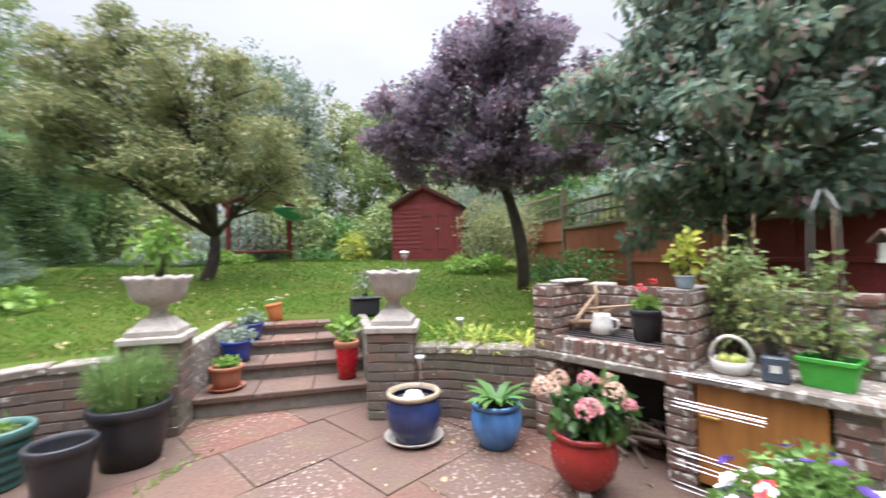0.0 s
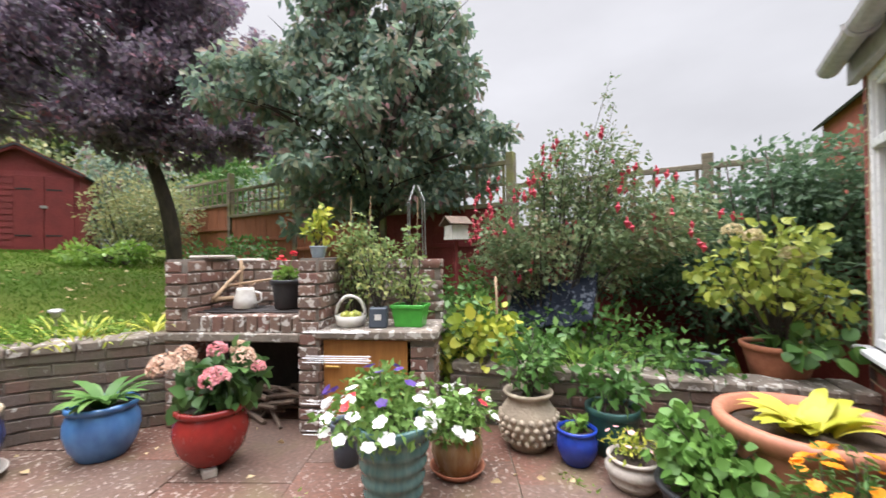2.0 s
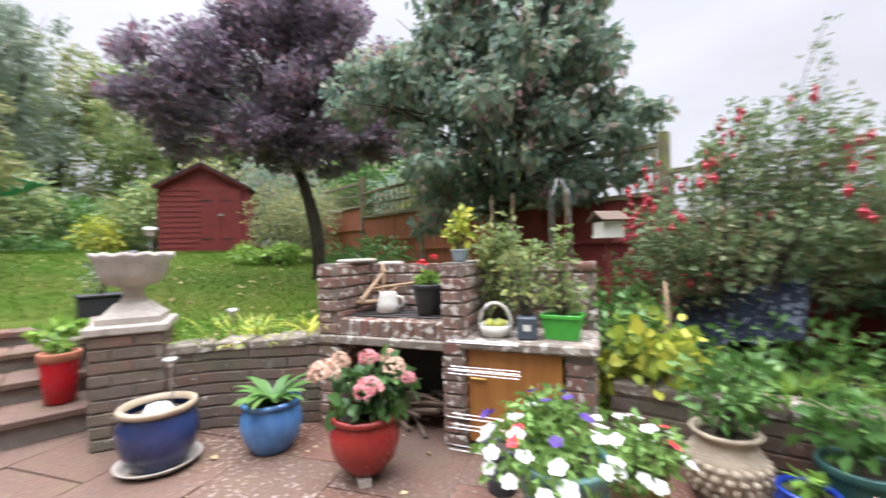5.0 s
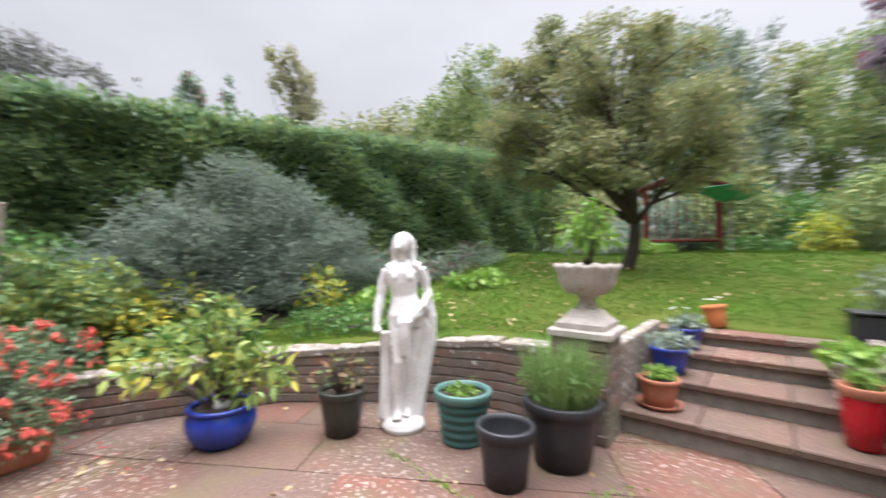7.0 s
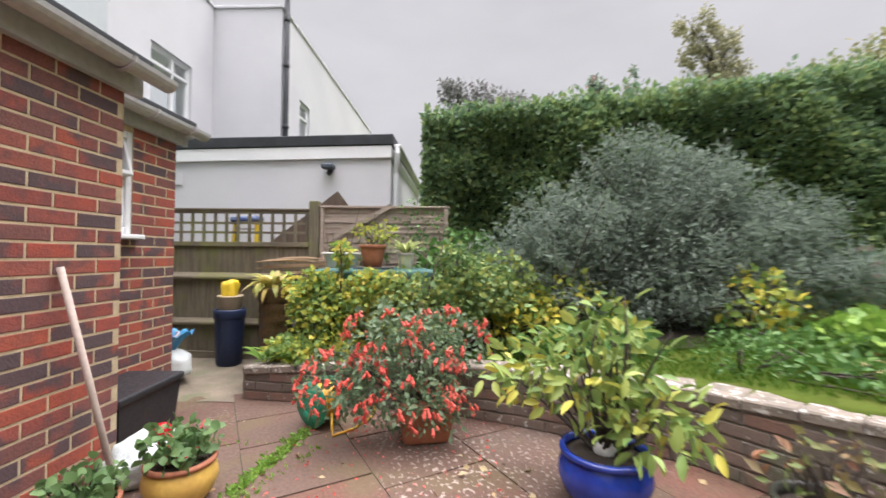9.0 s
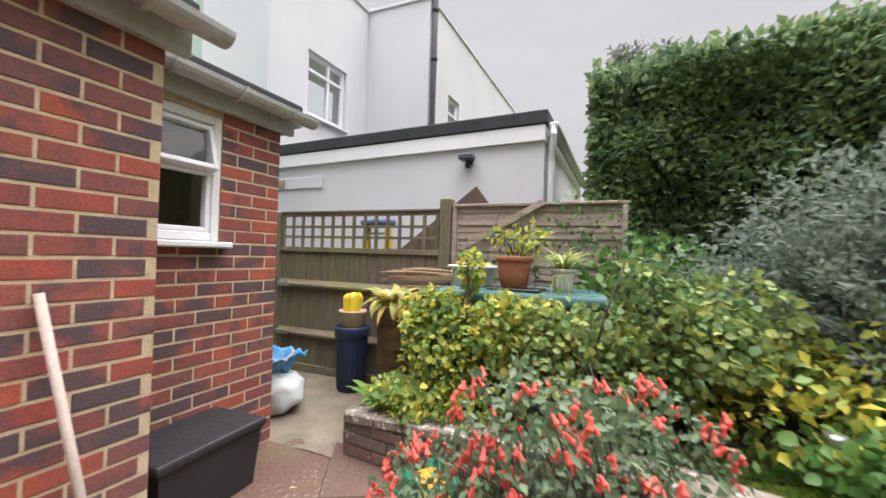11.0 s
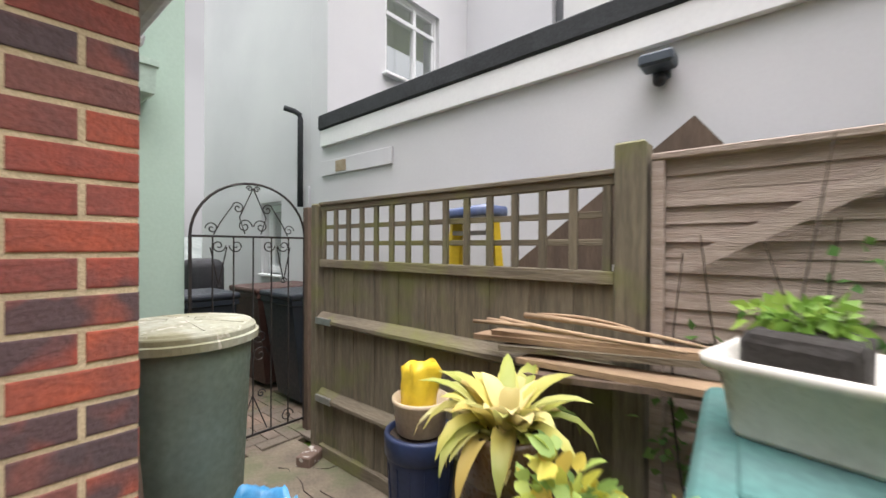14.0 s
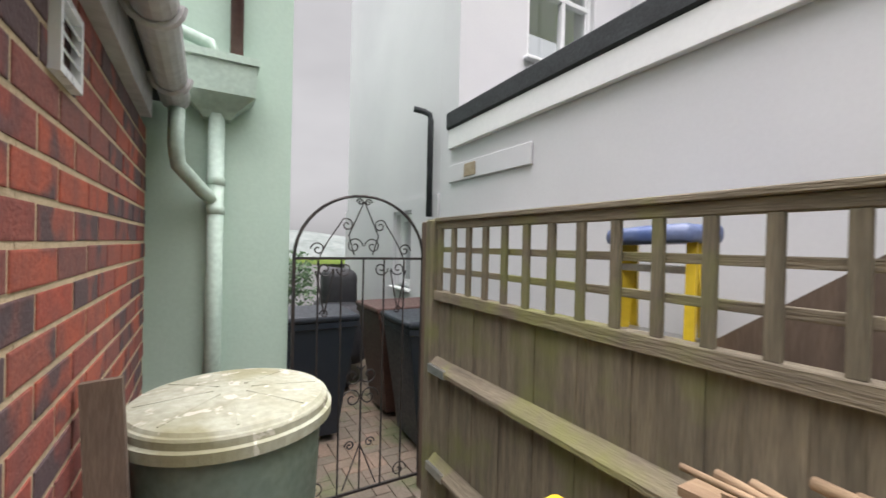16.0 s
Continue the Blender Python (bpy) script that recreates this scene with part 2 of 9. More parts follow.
BRICK_RED = [(0.42, 0.085, 0.050), (0.34, 0.085, 0.060), (0.27, 0.085, 0.065), (0.47, 0.105, 0.055), (0.37, 0.10, 0.065), (0.30, 0.075, 0.055), (0.44, 0.095, 0.050), (0.24, 0.090, 0.072)]
BRICK_OLD = [(0.175, 0.122, 0.095), (0.205, 0.145, 0.115), (0.15, 0.115, 0.096), (0.215, 0.122, 0.092), (0.175, 0.132, 0.112)]
BRICK_GARDEN = [(0.245, 0.15, 0.112), (0.20, 0.135, 0.105), (0.275, 0.172, 0.13), (0.21, 0.148, 0.118), (0.235, 0.115, 0.088)]
M_BRICK = mat("red_multi_brick", (0.3, 0.08, 0.05), (0.12, 0.07, 0.07), 0.85, pieces=BRICK_RED, scale=12, fine=110, bump=0.3, flash=(0.085, 0.066, 0.072))
M_MORTAR = mat("buff_mortar", (0.62, 0.50, 0.325), (0.48, 0.385, 0.25), 0.95, scale=20, fine=140, bump=0.4)
M_BRICK_OLD = mat("weathered_brick", (0.2, 0.15, 0.12), (0.12, 0.10, 0.08), 0.92, pieces=BRICK_OLD, scale=10, fine=80, bump=0.4, spots=(0.52, 0.50, 0.46), spot_scale=22, spot_at=0.66, moss=(0.11, 0.11, 0.07))
M_COPING = mat("lichened_coping", (0.27, 0.225, 0.18), (0.16, 0.135, 0.11), 0.93, scale=9, fine=70, bump=0.5, spots=(0.55, 0.53, 0.48), spot_scale=21, spot_at=0.575)
M_BRICK_BBQ = mat("lichened_brick", (0.25, 0.15, 0.11), (0.14, 0.10, 0.08), 0.92, pieces=BRICK_GARDEN, scale=11, fine=80, bump=0.4, spots=(0.60, 0.57, 0.52), spot_scale=24, spot_at=0.565)
M_MORTAR_OLD = mat("grey_mortar", (0.26, 0.23, 0.19), (0.17, 0.15, 0.13), 0.95, scale=14, fine=90, bump=0.5)
SLABS = [(0.80 * c[0], 0.625 * c[1], 0.54 * c[2]) for c in [(0.215, 0.125, 0.10), (0.19, 0.122, 0.10), (0.205, 0.148, 0.122), (0.18, 0.132, 0.112), (0.235, 0.128, 0.098), (0.195, 0.148, 0.128)]]
M_SLAB = mat("red_concrete_slab", (0.2, 0.13, 0.105), (0.105, 0.085, 0.07), 0.85, pieces=SLABS, scale=2.6, fine=45, bump=0.25, spots=(0.37, 0.315, 0.27), spot_scale=36, spot_at=0.585, patchy=True, spec=0.2, grain=0.55, moss=(0.125, 0.092, 0.055))
M_JOINT = mat("slab_joint_soil", (0.145, 0.105, 0.08), (0.10, 0.09, 0.055), 0.95, scale=6, fine=60, bump=0.5)
M_SOIL = mat("garden_soil", (0.06, 0.042, 0.03), (0.035, 0.027, 0.02), 0.97, scale=12, fine=90, bump=0.9)
M_CONCRETE = mat("worn_concrete", (0.25, 0.205, 0.148), (0.15, 0.125, 0.092), 0.92, scale=4, fine=50, bump=0.35, moss=(0.12, 0.13, 0.07))
M_STONE = mat("cast_stone", (0.50, 0.45, 0.39), (0.36, 0.32, 0.28), 0.9, scale=7, fine=60, bump=0.35, spots=(0.27, 0.24, 0.2), spot_scale=12, spot_at=0.64)
M_STATUE = mat("painted_white_stone", (0.78, 0.77, 0.74), (0.62, 0.60, 0.57), 0.75, scale=7, fine=50, bump=0.12)
M_GRASS = mat("lawn", (0.045, 0.10, 0.008), (0.085, 0.10, 0.018), 0.95, scale=1.1, fine=70, bump=0.4, spec=0.1)
M_FASCIA = mat("white_painted_board", (0.84, 0.84, 0.84), (0.78, 0.78, 0.79), 0.6, scale=2, fine=40, bump=0.03, grain=0.08)
M_WHITE = mat("white_render", (0.66, 0.66, 0.675), (0.59, 0.59, 0.61), 0.85, scale=0.8, fine=60, bump=0.03, grain=0.05)
M_GREEN = mat("pale_green_render", (0.43, 0.56, 0.47), (0.37, 0.50, 0.42), 0.85, scale=1.3, fine=55, bump=0.07, grain=0.1)
M_UPVC = mat("white_upvc", (0.80, 0.81, 0.82), (0.74, 0.75, 0.76), 0.3, scale=3, fine=30, bump=0.0, grain=0.08)
M_GUTTER = mat("grey_white_plastic", (0.52, 0.52, 0.52), (0.44, 0.435, 0.43), 0.45, scale=4, fine=30, bump=0.03, stretch=(1, 1, 1))
M_GREENPIPE = mat("green_painted_pipe", (0.46, 0.58, 0.49), (0.38, 0.50, 0.43), 0.5, scale=5, fine=40, bump=0.05)
M_FELT = mat("dark_roof_felt", (0.045, 0.05, 0.055), (0.03, 0.033, 0.036), 0.8, scale=5, fine=70, bump=0.2)
M_FENCE = mat("weathered_fence_wood", (0.25, 0.21, 0.145), (0.13, 0.112, 0.08), 0.9, scale=4, fine=26, bump=0.45, stretch=(8, 8, 0.6), moss=(0.16, 0.165, 0.065), grain=0.5)
M_FENCE_H = mat("weathered_rail_wood", (0.26, 0.22, 0.155), (0.15, 0.125, 0.09), 0.9, scale=4, fine=26, bump=0.45, stretch=(8, 0.6, 8), moss=(0.20, 0.205, 0.07), grain=0.5)
M_PANEL = mat("grey_brown_lap_board", (0.50, 0.41, 0.345), (0.36, 0.285, 0.235), 0.9, scale=3, fine=30, bump=0.6, stretch=(5, 0.6, 16), grain=0.55)
M_SHED = mat("red_stained_boards", (0.20, 0.030, 0.027), (0.15, 0.024, 0.022), 0.75, scale=4, fine=40, bump=0.2)
M_ORANGE_FENCE = mat("orange_stained_fence", (0.36, 0.13, 0.06), (0.27, 0.10, 0.05), 0.85, scale=4, fine=30, bump=0.2, stretch=(4, 4, 0.6))
M_IRON = mat("black_painted_iron", (0.03, 0.03, 0.032), (0.05, 0.04, 0.035), 0.55, metal=0.4, scale=20, fine=90, bump=0.1)
M_BARK = mat("bark", (0.085, 0.065, 0.05), (0.045, 0.037, 0.03), 0.95, scale=8, fine=50, bump=0.9, stretch=(3, 3, 0.7))
M_BLACKPOT = mat("black_plastic", (0.022, 0.023, 0.027), (0.03, 0.03, 0.033), 0.45, scale=6, fine=50, bump=0.04)
M_BLUE = mat("cobalt_glaze", (0.018, 0.055, 0.36), (0.012, 0.03, 0.22), 0.14, scale=6, fine=30, bump=0.04, spec=0.6)
M_SKYBLUE = mat("sky_blue_glaze", (0.09, 0.23, 0.47), (0.04, 0.12, 0.30), 0.16, scale=7, fine=20, bump=0.04, stretch=(1, 1, 0.5), spec=0.6)
M_NAVY = mat("navy_glaze", (0.02, 0.028, 0.075), (0.03, 0.05, 0.15), 0.15, scale=7, fine=20, bump=0.04, spec=0.6)
M_CREAMRIM = mat("cream_glaze", (0.45, 0.38, 0.27), (0.32, 0.24, 0.16), 0.3, scale=9, fine=30, bump=0.05)
M_REDPOT = mat("red_glaze", (0.30, 0.028, 0.022), (0.22, 0.02, 0.017), 0.22, scale=5, fine=30, bump=0.04, spec=0.5)
M_BRIGHTRED = mat("bright_red_glaze", (0.50, 0.01, 0.02), (0.42, 0.01, 0.018), 0.25, scale=5, fine=30, bump=0.03)
M_TERRA = mat("terracotta", (0.42, 0.16, 0.085), (0.33, 0.125, 0.07), 0.8, scale=6, fine=50, bump=0.15)
M_PLASTERRA = mat("terracotta_plastic", (0.47, 0.20, 0.12), (0.42, 0.17, 0.10), 0.5, scale=5, fine=40, bump=0.04)
M_TEAL = mat("teal_ribbed_glaze", (0.035, 0.125, 0.125), (0.13, 0.24, 0.22), 0.2, scale=10, fine=45, bump=0.1, stretch=(3, 3, 0.5), spec=0.6)
M_TEAL2 = mat("dark_teal_plastic", (0.025, 0.095, 0.088), (0.04, 0.10, 0.09), 0.4, scale=6, fine=40, bump=0.05)
M_STORAGE = mat("green_storage_plastic", (0.15, 0.24, 0.205), (0.12, 0.20, 0.175), 0.5, scale=5, fine=40, bump=0.05)
M_STORAGELID = mat("teal_lid_plastic", (0.045, 0.15, 0.135), (0.06, 0.125, 0.115), 0.75, scale=5, fine=40, bump=0.05)
M_BIN = mat("green_grey_bin_plastic", (0.21, 0.27, 0.22), (0.17, 0.22, 0.18), 0.55, scale=4, fine=40, bump=0.05)
M_BINLID = mat("weathered_bin_lid", (0.40, 0.41, 0.33), (0.30, 0.30, 0.21), 0.75, scale=8, fine=50, bump=0.15, spots=(0.52, 0.50, 0.42), spot_scale=16, spot_at=0.6, moss=(0.20, 0.19, 0.10))
M_YELLOWPOT = mat("yellow_glaze", (0.62, 0.40, 0.09), (0.52, 0.32, 0.08), 0.35, scale=6, fine=40, bump=0.05)
M_YELLOW = mat("yellow_plastic", (0.72, 0.52, 0.03), (0.66, 0.46, 0.03), 0.45, scale=4, fine=30, bump=0.02)
M_ORANGE_WOOD = mat("orange_varnished_board", (0.45, 0.20, 0.05), (0.33, 0.14, 0.035), 0.5, scale=2.5, fine=14, bump=0.15, stretch=(9, 9, 0.6))
M_WOOD = mat("raw_timber", (0.40, 0.28, 0.17), (0.27, 0.18, 0.11), 0.85, scale=3, fine=26, bump=0.3, stretch=(5, 0.8, 5))
M_OLDWOOD = mat("dark_old_timber", (0.17, 0.12, 0.085), (0.11, 0.08, 0.06), 0.9, scale=3, fine=26, bump=0.3, stretch=(5, 5, 0.8))
M_STEEL = mat("galvanised_steel", (0.55, 0.55, 0.54), (0.42, 0.42, 0.41), 0.4, metal=0.9, scale=12, fine=50, bump=0.05)
M_DARK = mat("dull_black", (0.02, 0.018, 0.016), (0.03, 0.026, 0.022), 0.95, scale=9, fine=60, bump=0.4)
M_GREENBOX = mat("bright_green_plastic", (0.07, 0.42, 0.05), (0.06, 0.36, 0.045), 0.4, scale=5, fine=30, bump=0.02)
M_GREYPOT = mat("slate_plastic", (0.075, 0.095, 0.12), (0.06, 0.075, 0.095), 0.45, scale=5, fine=30, bump=0.03)
M_ENAMEL = mat("white_enamel", (0.72, 0.71, 0.67), (0.6, 0.57, 0.5), 0.3, scale=7, fine=40, bump=0.04)
M_BLUEBIN = mat("dark_blue_plastic", (0.02, 0.035, 0.09), (0.025, 0.035, 0.075), 0.45, scale=5, fine=40, bump=0.03)
M_TARP = mat("blue_polythene", (0.04, 0.28, 0.50), (0.05, 0.22, 0.42), 0.35, scale=7, fine=30, bump=0.3)
M_BAG = mat("white_woven_sack", (0.66, 0.68, 0.68), (0.5, 0.56, 0.54), 0.6, scale=6, fine=90, bump=0.3)
M_GLASS = glass_mat("window_glass")
# near-black colour stands in for the unlit room behind the glass
M_ROOMSHADE = mat("painted_room_shade", (0.035, 0.034, 0.03), (0.022, 0.022, 0.02), 0.9, scale=2, fine=20, bump=0.0)

# ---- ground ----
WALL_LINE = [(-3.80, 0.22), (-3.70, 1.2), (-3.57, 1.9), (-3.42, 2.3), (-3.22, 2.75), (-2.94, 3.25), (-2.42, 3.66), (-1.92, 4.10), (-1.42, 4.27), (-0.92, 4.30),
             (-0.72, 4.35), (-0.55, 5.75), (0.82, 5.75), (0.98, 4.30), (1.15, 3.95), (1.43, 3.84), (1.72, 3.62), (2.02, 3.40), (2.42, 3.55), (3.30, 2.16), (3.02, 1.86), (3.12, 1.40), (3.28, 0.90), (3.50, 0.30), (3.62, -0.3)]


def side_of_wall(x, y):
    """Metres behind the retaining line: positive on the lawn and beds, negative on the patio."""
    best, sign = 1e9, 1
    for (ax, ay), (bx, by) in zip(WALL_LINE, WALL_LINE[1:]):
        dx, dy = bx - ax, by - ay
        t = max(0, min(1, ((x - ax) * dx + (y - ay) * dy) / (dx * dx + dy * dy)))
        qx, qy = ax + t * dx, ay + t * dy
        d = math.hypot(x - qx, y - qy)
        if d < best:
            best, sign = d, (1 if dx * (y - qy) - dy * (x - qx) > 0 else -1)
    return best * sign


def garden(x, y):
    """Height of lawn and beds."""
    z = 0.53 + 0.142 * max(0, min(1, (y - 5.2) / 5.6)) * 5.0
    if y < 4.6 and x < -1.5:
        z = 0.20 + 0.33 * max(0, min(1, (y - 0.6) / 3.4))
    if x > 2.3 and y < 3.4:
        z = 0.30 + 0.23 * max(0, min(1, (y - 1.6) / 1.6))
    far = max(0, math.hypot(x, y - 4) - 16)
    return z + 0.03 * math.sin(x * 1.1 + y * 0.7) + 0.02 * min(far, 60)


def ground_z(x, y):
    if y < 0.25 or x < -3.78 and y < 0.3:
        if y < -6:
            return -0.06 - 0.05 * min(60, -6 - y)
        return -0.06
    s = side_of_wall(x, y)
    if s < 0.10:
        return -0.06
    return garden(x, y) - 0.03


def axis(lo, hi, step, far):
    a = list(np.arange(lo, hi + 1e-6, step))
    d, v, w = step, hi, lo
    while v < far:
        d *= 1.28
        v += d
        w -= d
        a = [w] + a + [v]
    return a


gx, gy = axis(-5.6, 5.0, 0.085, 450), axis(-2.6, 13.0, 0.10, 450)
gv = [(x, y, ground_z(x, y)) for y in gy for x in gx]
nx = len(gx)
gq = [(j * nx + i, j * nx + i + 1, (j + 1) * nx + i + 1, (j + 1) * nx + i) for j in range(len(gy) - 1) for i in range(nx - 1)]
ground = part_mesh("ground", np_mesh("ground", gv, gq), M_GRASS, smooth=True)
tagged(ground, "short green lawn strewn with fallen leaves, rising gently", "lawn", kind="structure")

# patio bed under the slabs
bm = bmesh.new()
box(bm, -5.0, 4.6, -1.9, 5.0, -0.14, -0.009)
patio = part("patio", bm, M_JOINT)
tagged(patio, "worn red concrete patio slabs with soil joints and lichen", "patio", kind="structure")

# ---- bricks: gathered here, laid at the end of the file ----
BRICK_JOBS = []


def brick_face(host, p0, p1, z0, z1, material, holes=(), course=0.075, length=0.225, joint=0.0125, depth=0.003, z1b=None, shift=0.0, flip=False):
    """Bricks in stretcher bond on the face from p0 to p1; it looks to the right of the way from p0 to p1, or to the left with flip."""
    a, b = Vector((*p0, 0)), Vector((*p1, 0))
    u = (b - a).normalized()
    n = Vector((u.y, -u.x, 0)) * (-1 if flip else 1)
    span = (b - a).length
    k = 0
    z = z0
    while z + course * 0.6 < max(z1, z1b or z1):
        s = -shift - (length / 2 if k % 2 else 0)
        while s < span - 0.02:
            e0, e1 = max(s, 0.0), min(s + length - joint, span)
            top = z1 if z1b is None else z1 + (z1b - z1) * (0.5 * (e0 + e1) / span)
            cuts = [(e0, e1)]
            for hs0, hs1, hz0, hz1 in holes:
                if z + course > hz0 + 0.02 and z < hz1 - 0.02:
                    nxt = []
                    for c0, c1 in cuts:
                        if c1 <= hs0 or c0 >= hs1:
                            nxt.append((c0, c1))
                            continue
                        if c0 < hs0:
                            nxt.append((c0, hs0))
                        if c1 > hs1:
                            nxt.append((hs1, c1))
                    cuts = nxt
            if z + course * 0.6 < top:
                for c0, c1 in cuts:
                    if c1 - c0 > 0.03:
                        BRICK_JOBS.append((host, material, a + u * (c0 + c1) / 2 + Vector((0, 0, z + course / 2)), u, n, c1 - c0, course - joint, depth))
            s += length
        z += course
        k += 1


def slab_wall(name, p0, p1, z0, z1, thick, material, label, holes=(), z1b=None, back=True):
    """A wall whose face runs from p0 to p1 and looks to the right of that way; holes are (s0, s1, z0, z1) and go through it."""
    a, b = Vector((*p0, 0)), Vector((*p1, 0))
    u = (b - a).normalized()
    n = Vector((u.y, -u.x, 0))
    span = (b - a).length
    ss = sorted({0.0, span, *[h[0] for h in holes], *[h[1] for h in holes]})
    zs = sorted({z0, z1, *[h[2] for h in holes], *[h[3] for h in holes]})
    bm = bmesh.new()
    m = Matrix((( u.x, -n.x, 0, a.x), (u.y, -n.y, 0, a.y), (0, 0, 1, 0), (0, 0, 0, 1)))
    for s0, s1 in zip(ss, ss[1:]):
        for c0, c1 in zip(zs, zs[1:]):
            if any(h[0] < (s0 + s1) / 2 < h[1] and h[2] < (c0 + c1) / 2 < h[3] for h in holes):
                continue
            box(bm, s0, s1, 0, thick, c0, c1, m=m)
    bmesh.ops.remove_doubles(bm, verts=bm.verts, dist=1e-5)
    dup = {}
    for f in bm.faces:
        dup.setdefault(tuple(round(c, 3) for c in f.calc_center_median()), []).append(f)
    bmesh.ops.delete(bm, geom=[f for fs in dup.values() if len(fs) > 1 for f in fs], context="FACES")
    bmesh.ops.recalc_face_normals(bm, faces=bm.faces)
    ob = part(name, bm, material)
    return tagged(ob, label, "wall", kind="structure")


# ---- the brick house ----
YA, YB, YC, XB1, XB2, XE = -0.25, 0.10, -0.335, -2.72, -3.74, 3.82
YG, XG = -2.05, -4.37
WIN_E = (0.35, 3.775, 0.56, 2.015)      # the wide window: x0, x1, z0, z1
EAVE = 2.02
RED = "red and blue-black multi brick wall with buff mortar"
hw1 = slab_wall("wall_north", (XE, YA), (-0.9, YA), -0.1, EAVE, 0.25, M_MORTAR, RED, holes=[(XE - WIN_E[1], XE - WIN_E[0], WIN_E[2], WIN_E[3])])
brick_face(hw1, (XE, YA), (-0.9, YA), 0.0, EAVE, M_BRICK, holes=[(XE - WIN_E[1], XE - WIN_E[0], WIN_E[2], WIN_E[3])])
hw2 = slab_wall("wall_northwest", (-0.9, YB), (XB1, YB), -0.1, EAVE, 0.25, M_MORTAR, RED)
brick_face(hw2, (-0.9, YB), (XB1, YB), 0.0, EAVE, M_BRICK, shift=0.12)
hw3 = slab_wall("wall_west_return", (XB1, YB - 0.252), (XB1, YC), -0.1, EAVE, 0.25, M_MORTAR, RED)
brick_face(hw3, (XB1, YB), (XB1, YC), 0.0, EAVE, M_BRICK, shift=0.11)
W2 = (-3.32, -2.84, 1.28, 1.98)
hw4 = slab_wall("wall_north_extension", (XB1, YC), (XB2, YC), -0.1, EAVE, 0.25, M_MORTAR, RED, holes=[(XB1 - W2[1], XB1 - W2[0], W2[2], W2[3])])
brick_face(hw4, (XB1, YC), (XB2, YC), 0.0, EAVE, M_BRICK, holes=[(XB1 - W2[1], XB1 - W2[0], W2[2], W2[3])], shift=0.08)
hw5 = slab_wall("wall_west_extension", (XB2, YC - 0.252), (XB2, YG + 0.002), -0.1, EAVE, 0.25, M_MORTAR, RED)
brick_face(hw5, (XB2, YC), (XB2, YG), 0.0, EAVE, M_BRICK, shift=0.11)
hw6 = slab_wall("wall_east_end", (XE, -3.5), (XE, YA - 0.252), -0.1, EAVE, 0.25, M_MORTAR, RED)
brick_face(hw6, (XE, -1.2), (XE, YA), 0.0, EAVE, M_BRICK, shift=0.11)
gw1 = slab_wall("wall_green_north", (2.6, YG), (XG, YG), -0.1, 5.4, 0.3, M_GREEN, "pale green rendered house wall", holes=[])
gw2 = slab_wall("wall_green_west", (XG, YG - 0.302), (XG, -7.5), -0.1, 5.4, 0.3, M_GREEN, "pale green rendered wall along the side passage")

for nm, x0, x1, y0, y1 in (("roof_flat_east", -0.9, XE + 0.1, -1.42, YA + 0.12), ("roof_flat_middle", XB1 - 0.06, -0.9, -1.42, YB + 0.12), ("roof_flat_west", XB2 - 0.08, XB1 - 0.06, -1.39, YC + 0.12)):
    bm = bmesh.new()
    box(bm, x0, x1, YG + 0.02, y1, EAVE + 0.125, EAVE + 0.19, bevel=0.01)
    tagged(part(nm, bm, M_FELT), "dark felted flat roof with a thin edge", "roof", kind="structure")
bm = bmesh.new()
box(bm, XE - 0.25, XB2 + 0.25, -1.5, -0.62, EAVE + 0.06, EAVE + 0.12)
tagged(part("ceiling", bm, M_WHITE), "plain white ceiling inside the extension", "ceiling", kind="structure")
# inner wall and floor: the room's dimness is put into their colour
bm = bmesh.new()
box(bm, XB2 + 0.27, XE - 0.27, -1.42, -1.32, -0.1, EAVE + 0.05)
tagged(part("wall_inner", bm, M_ROOMSHADE), "inner wall seen through the windows, near-black for room shade", "wall", kind="structure")
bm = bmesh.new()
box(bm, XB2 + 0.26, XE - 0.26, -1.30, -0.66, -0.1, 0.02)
tagged(part("floor", bm, M_ROOMSHADE), "indoor floor behind the windows, near-black for room shade", "floor", kind="structure")


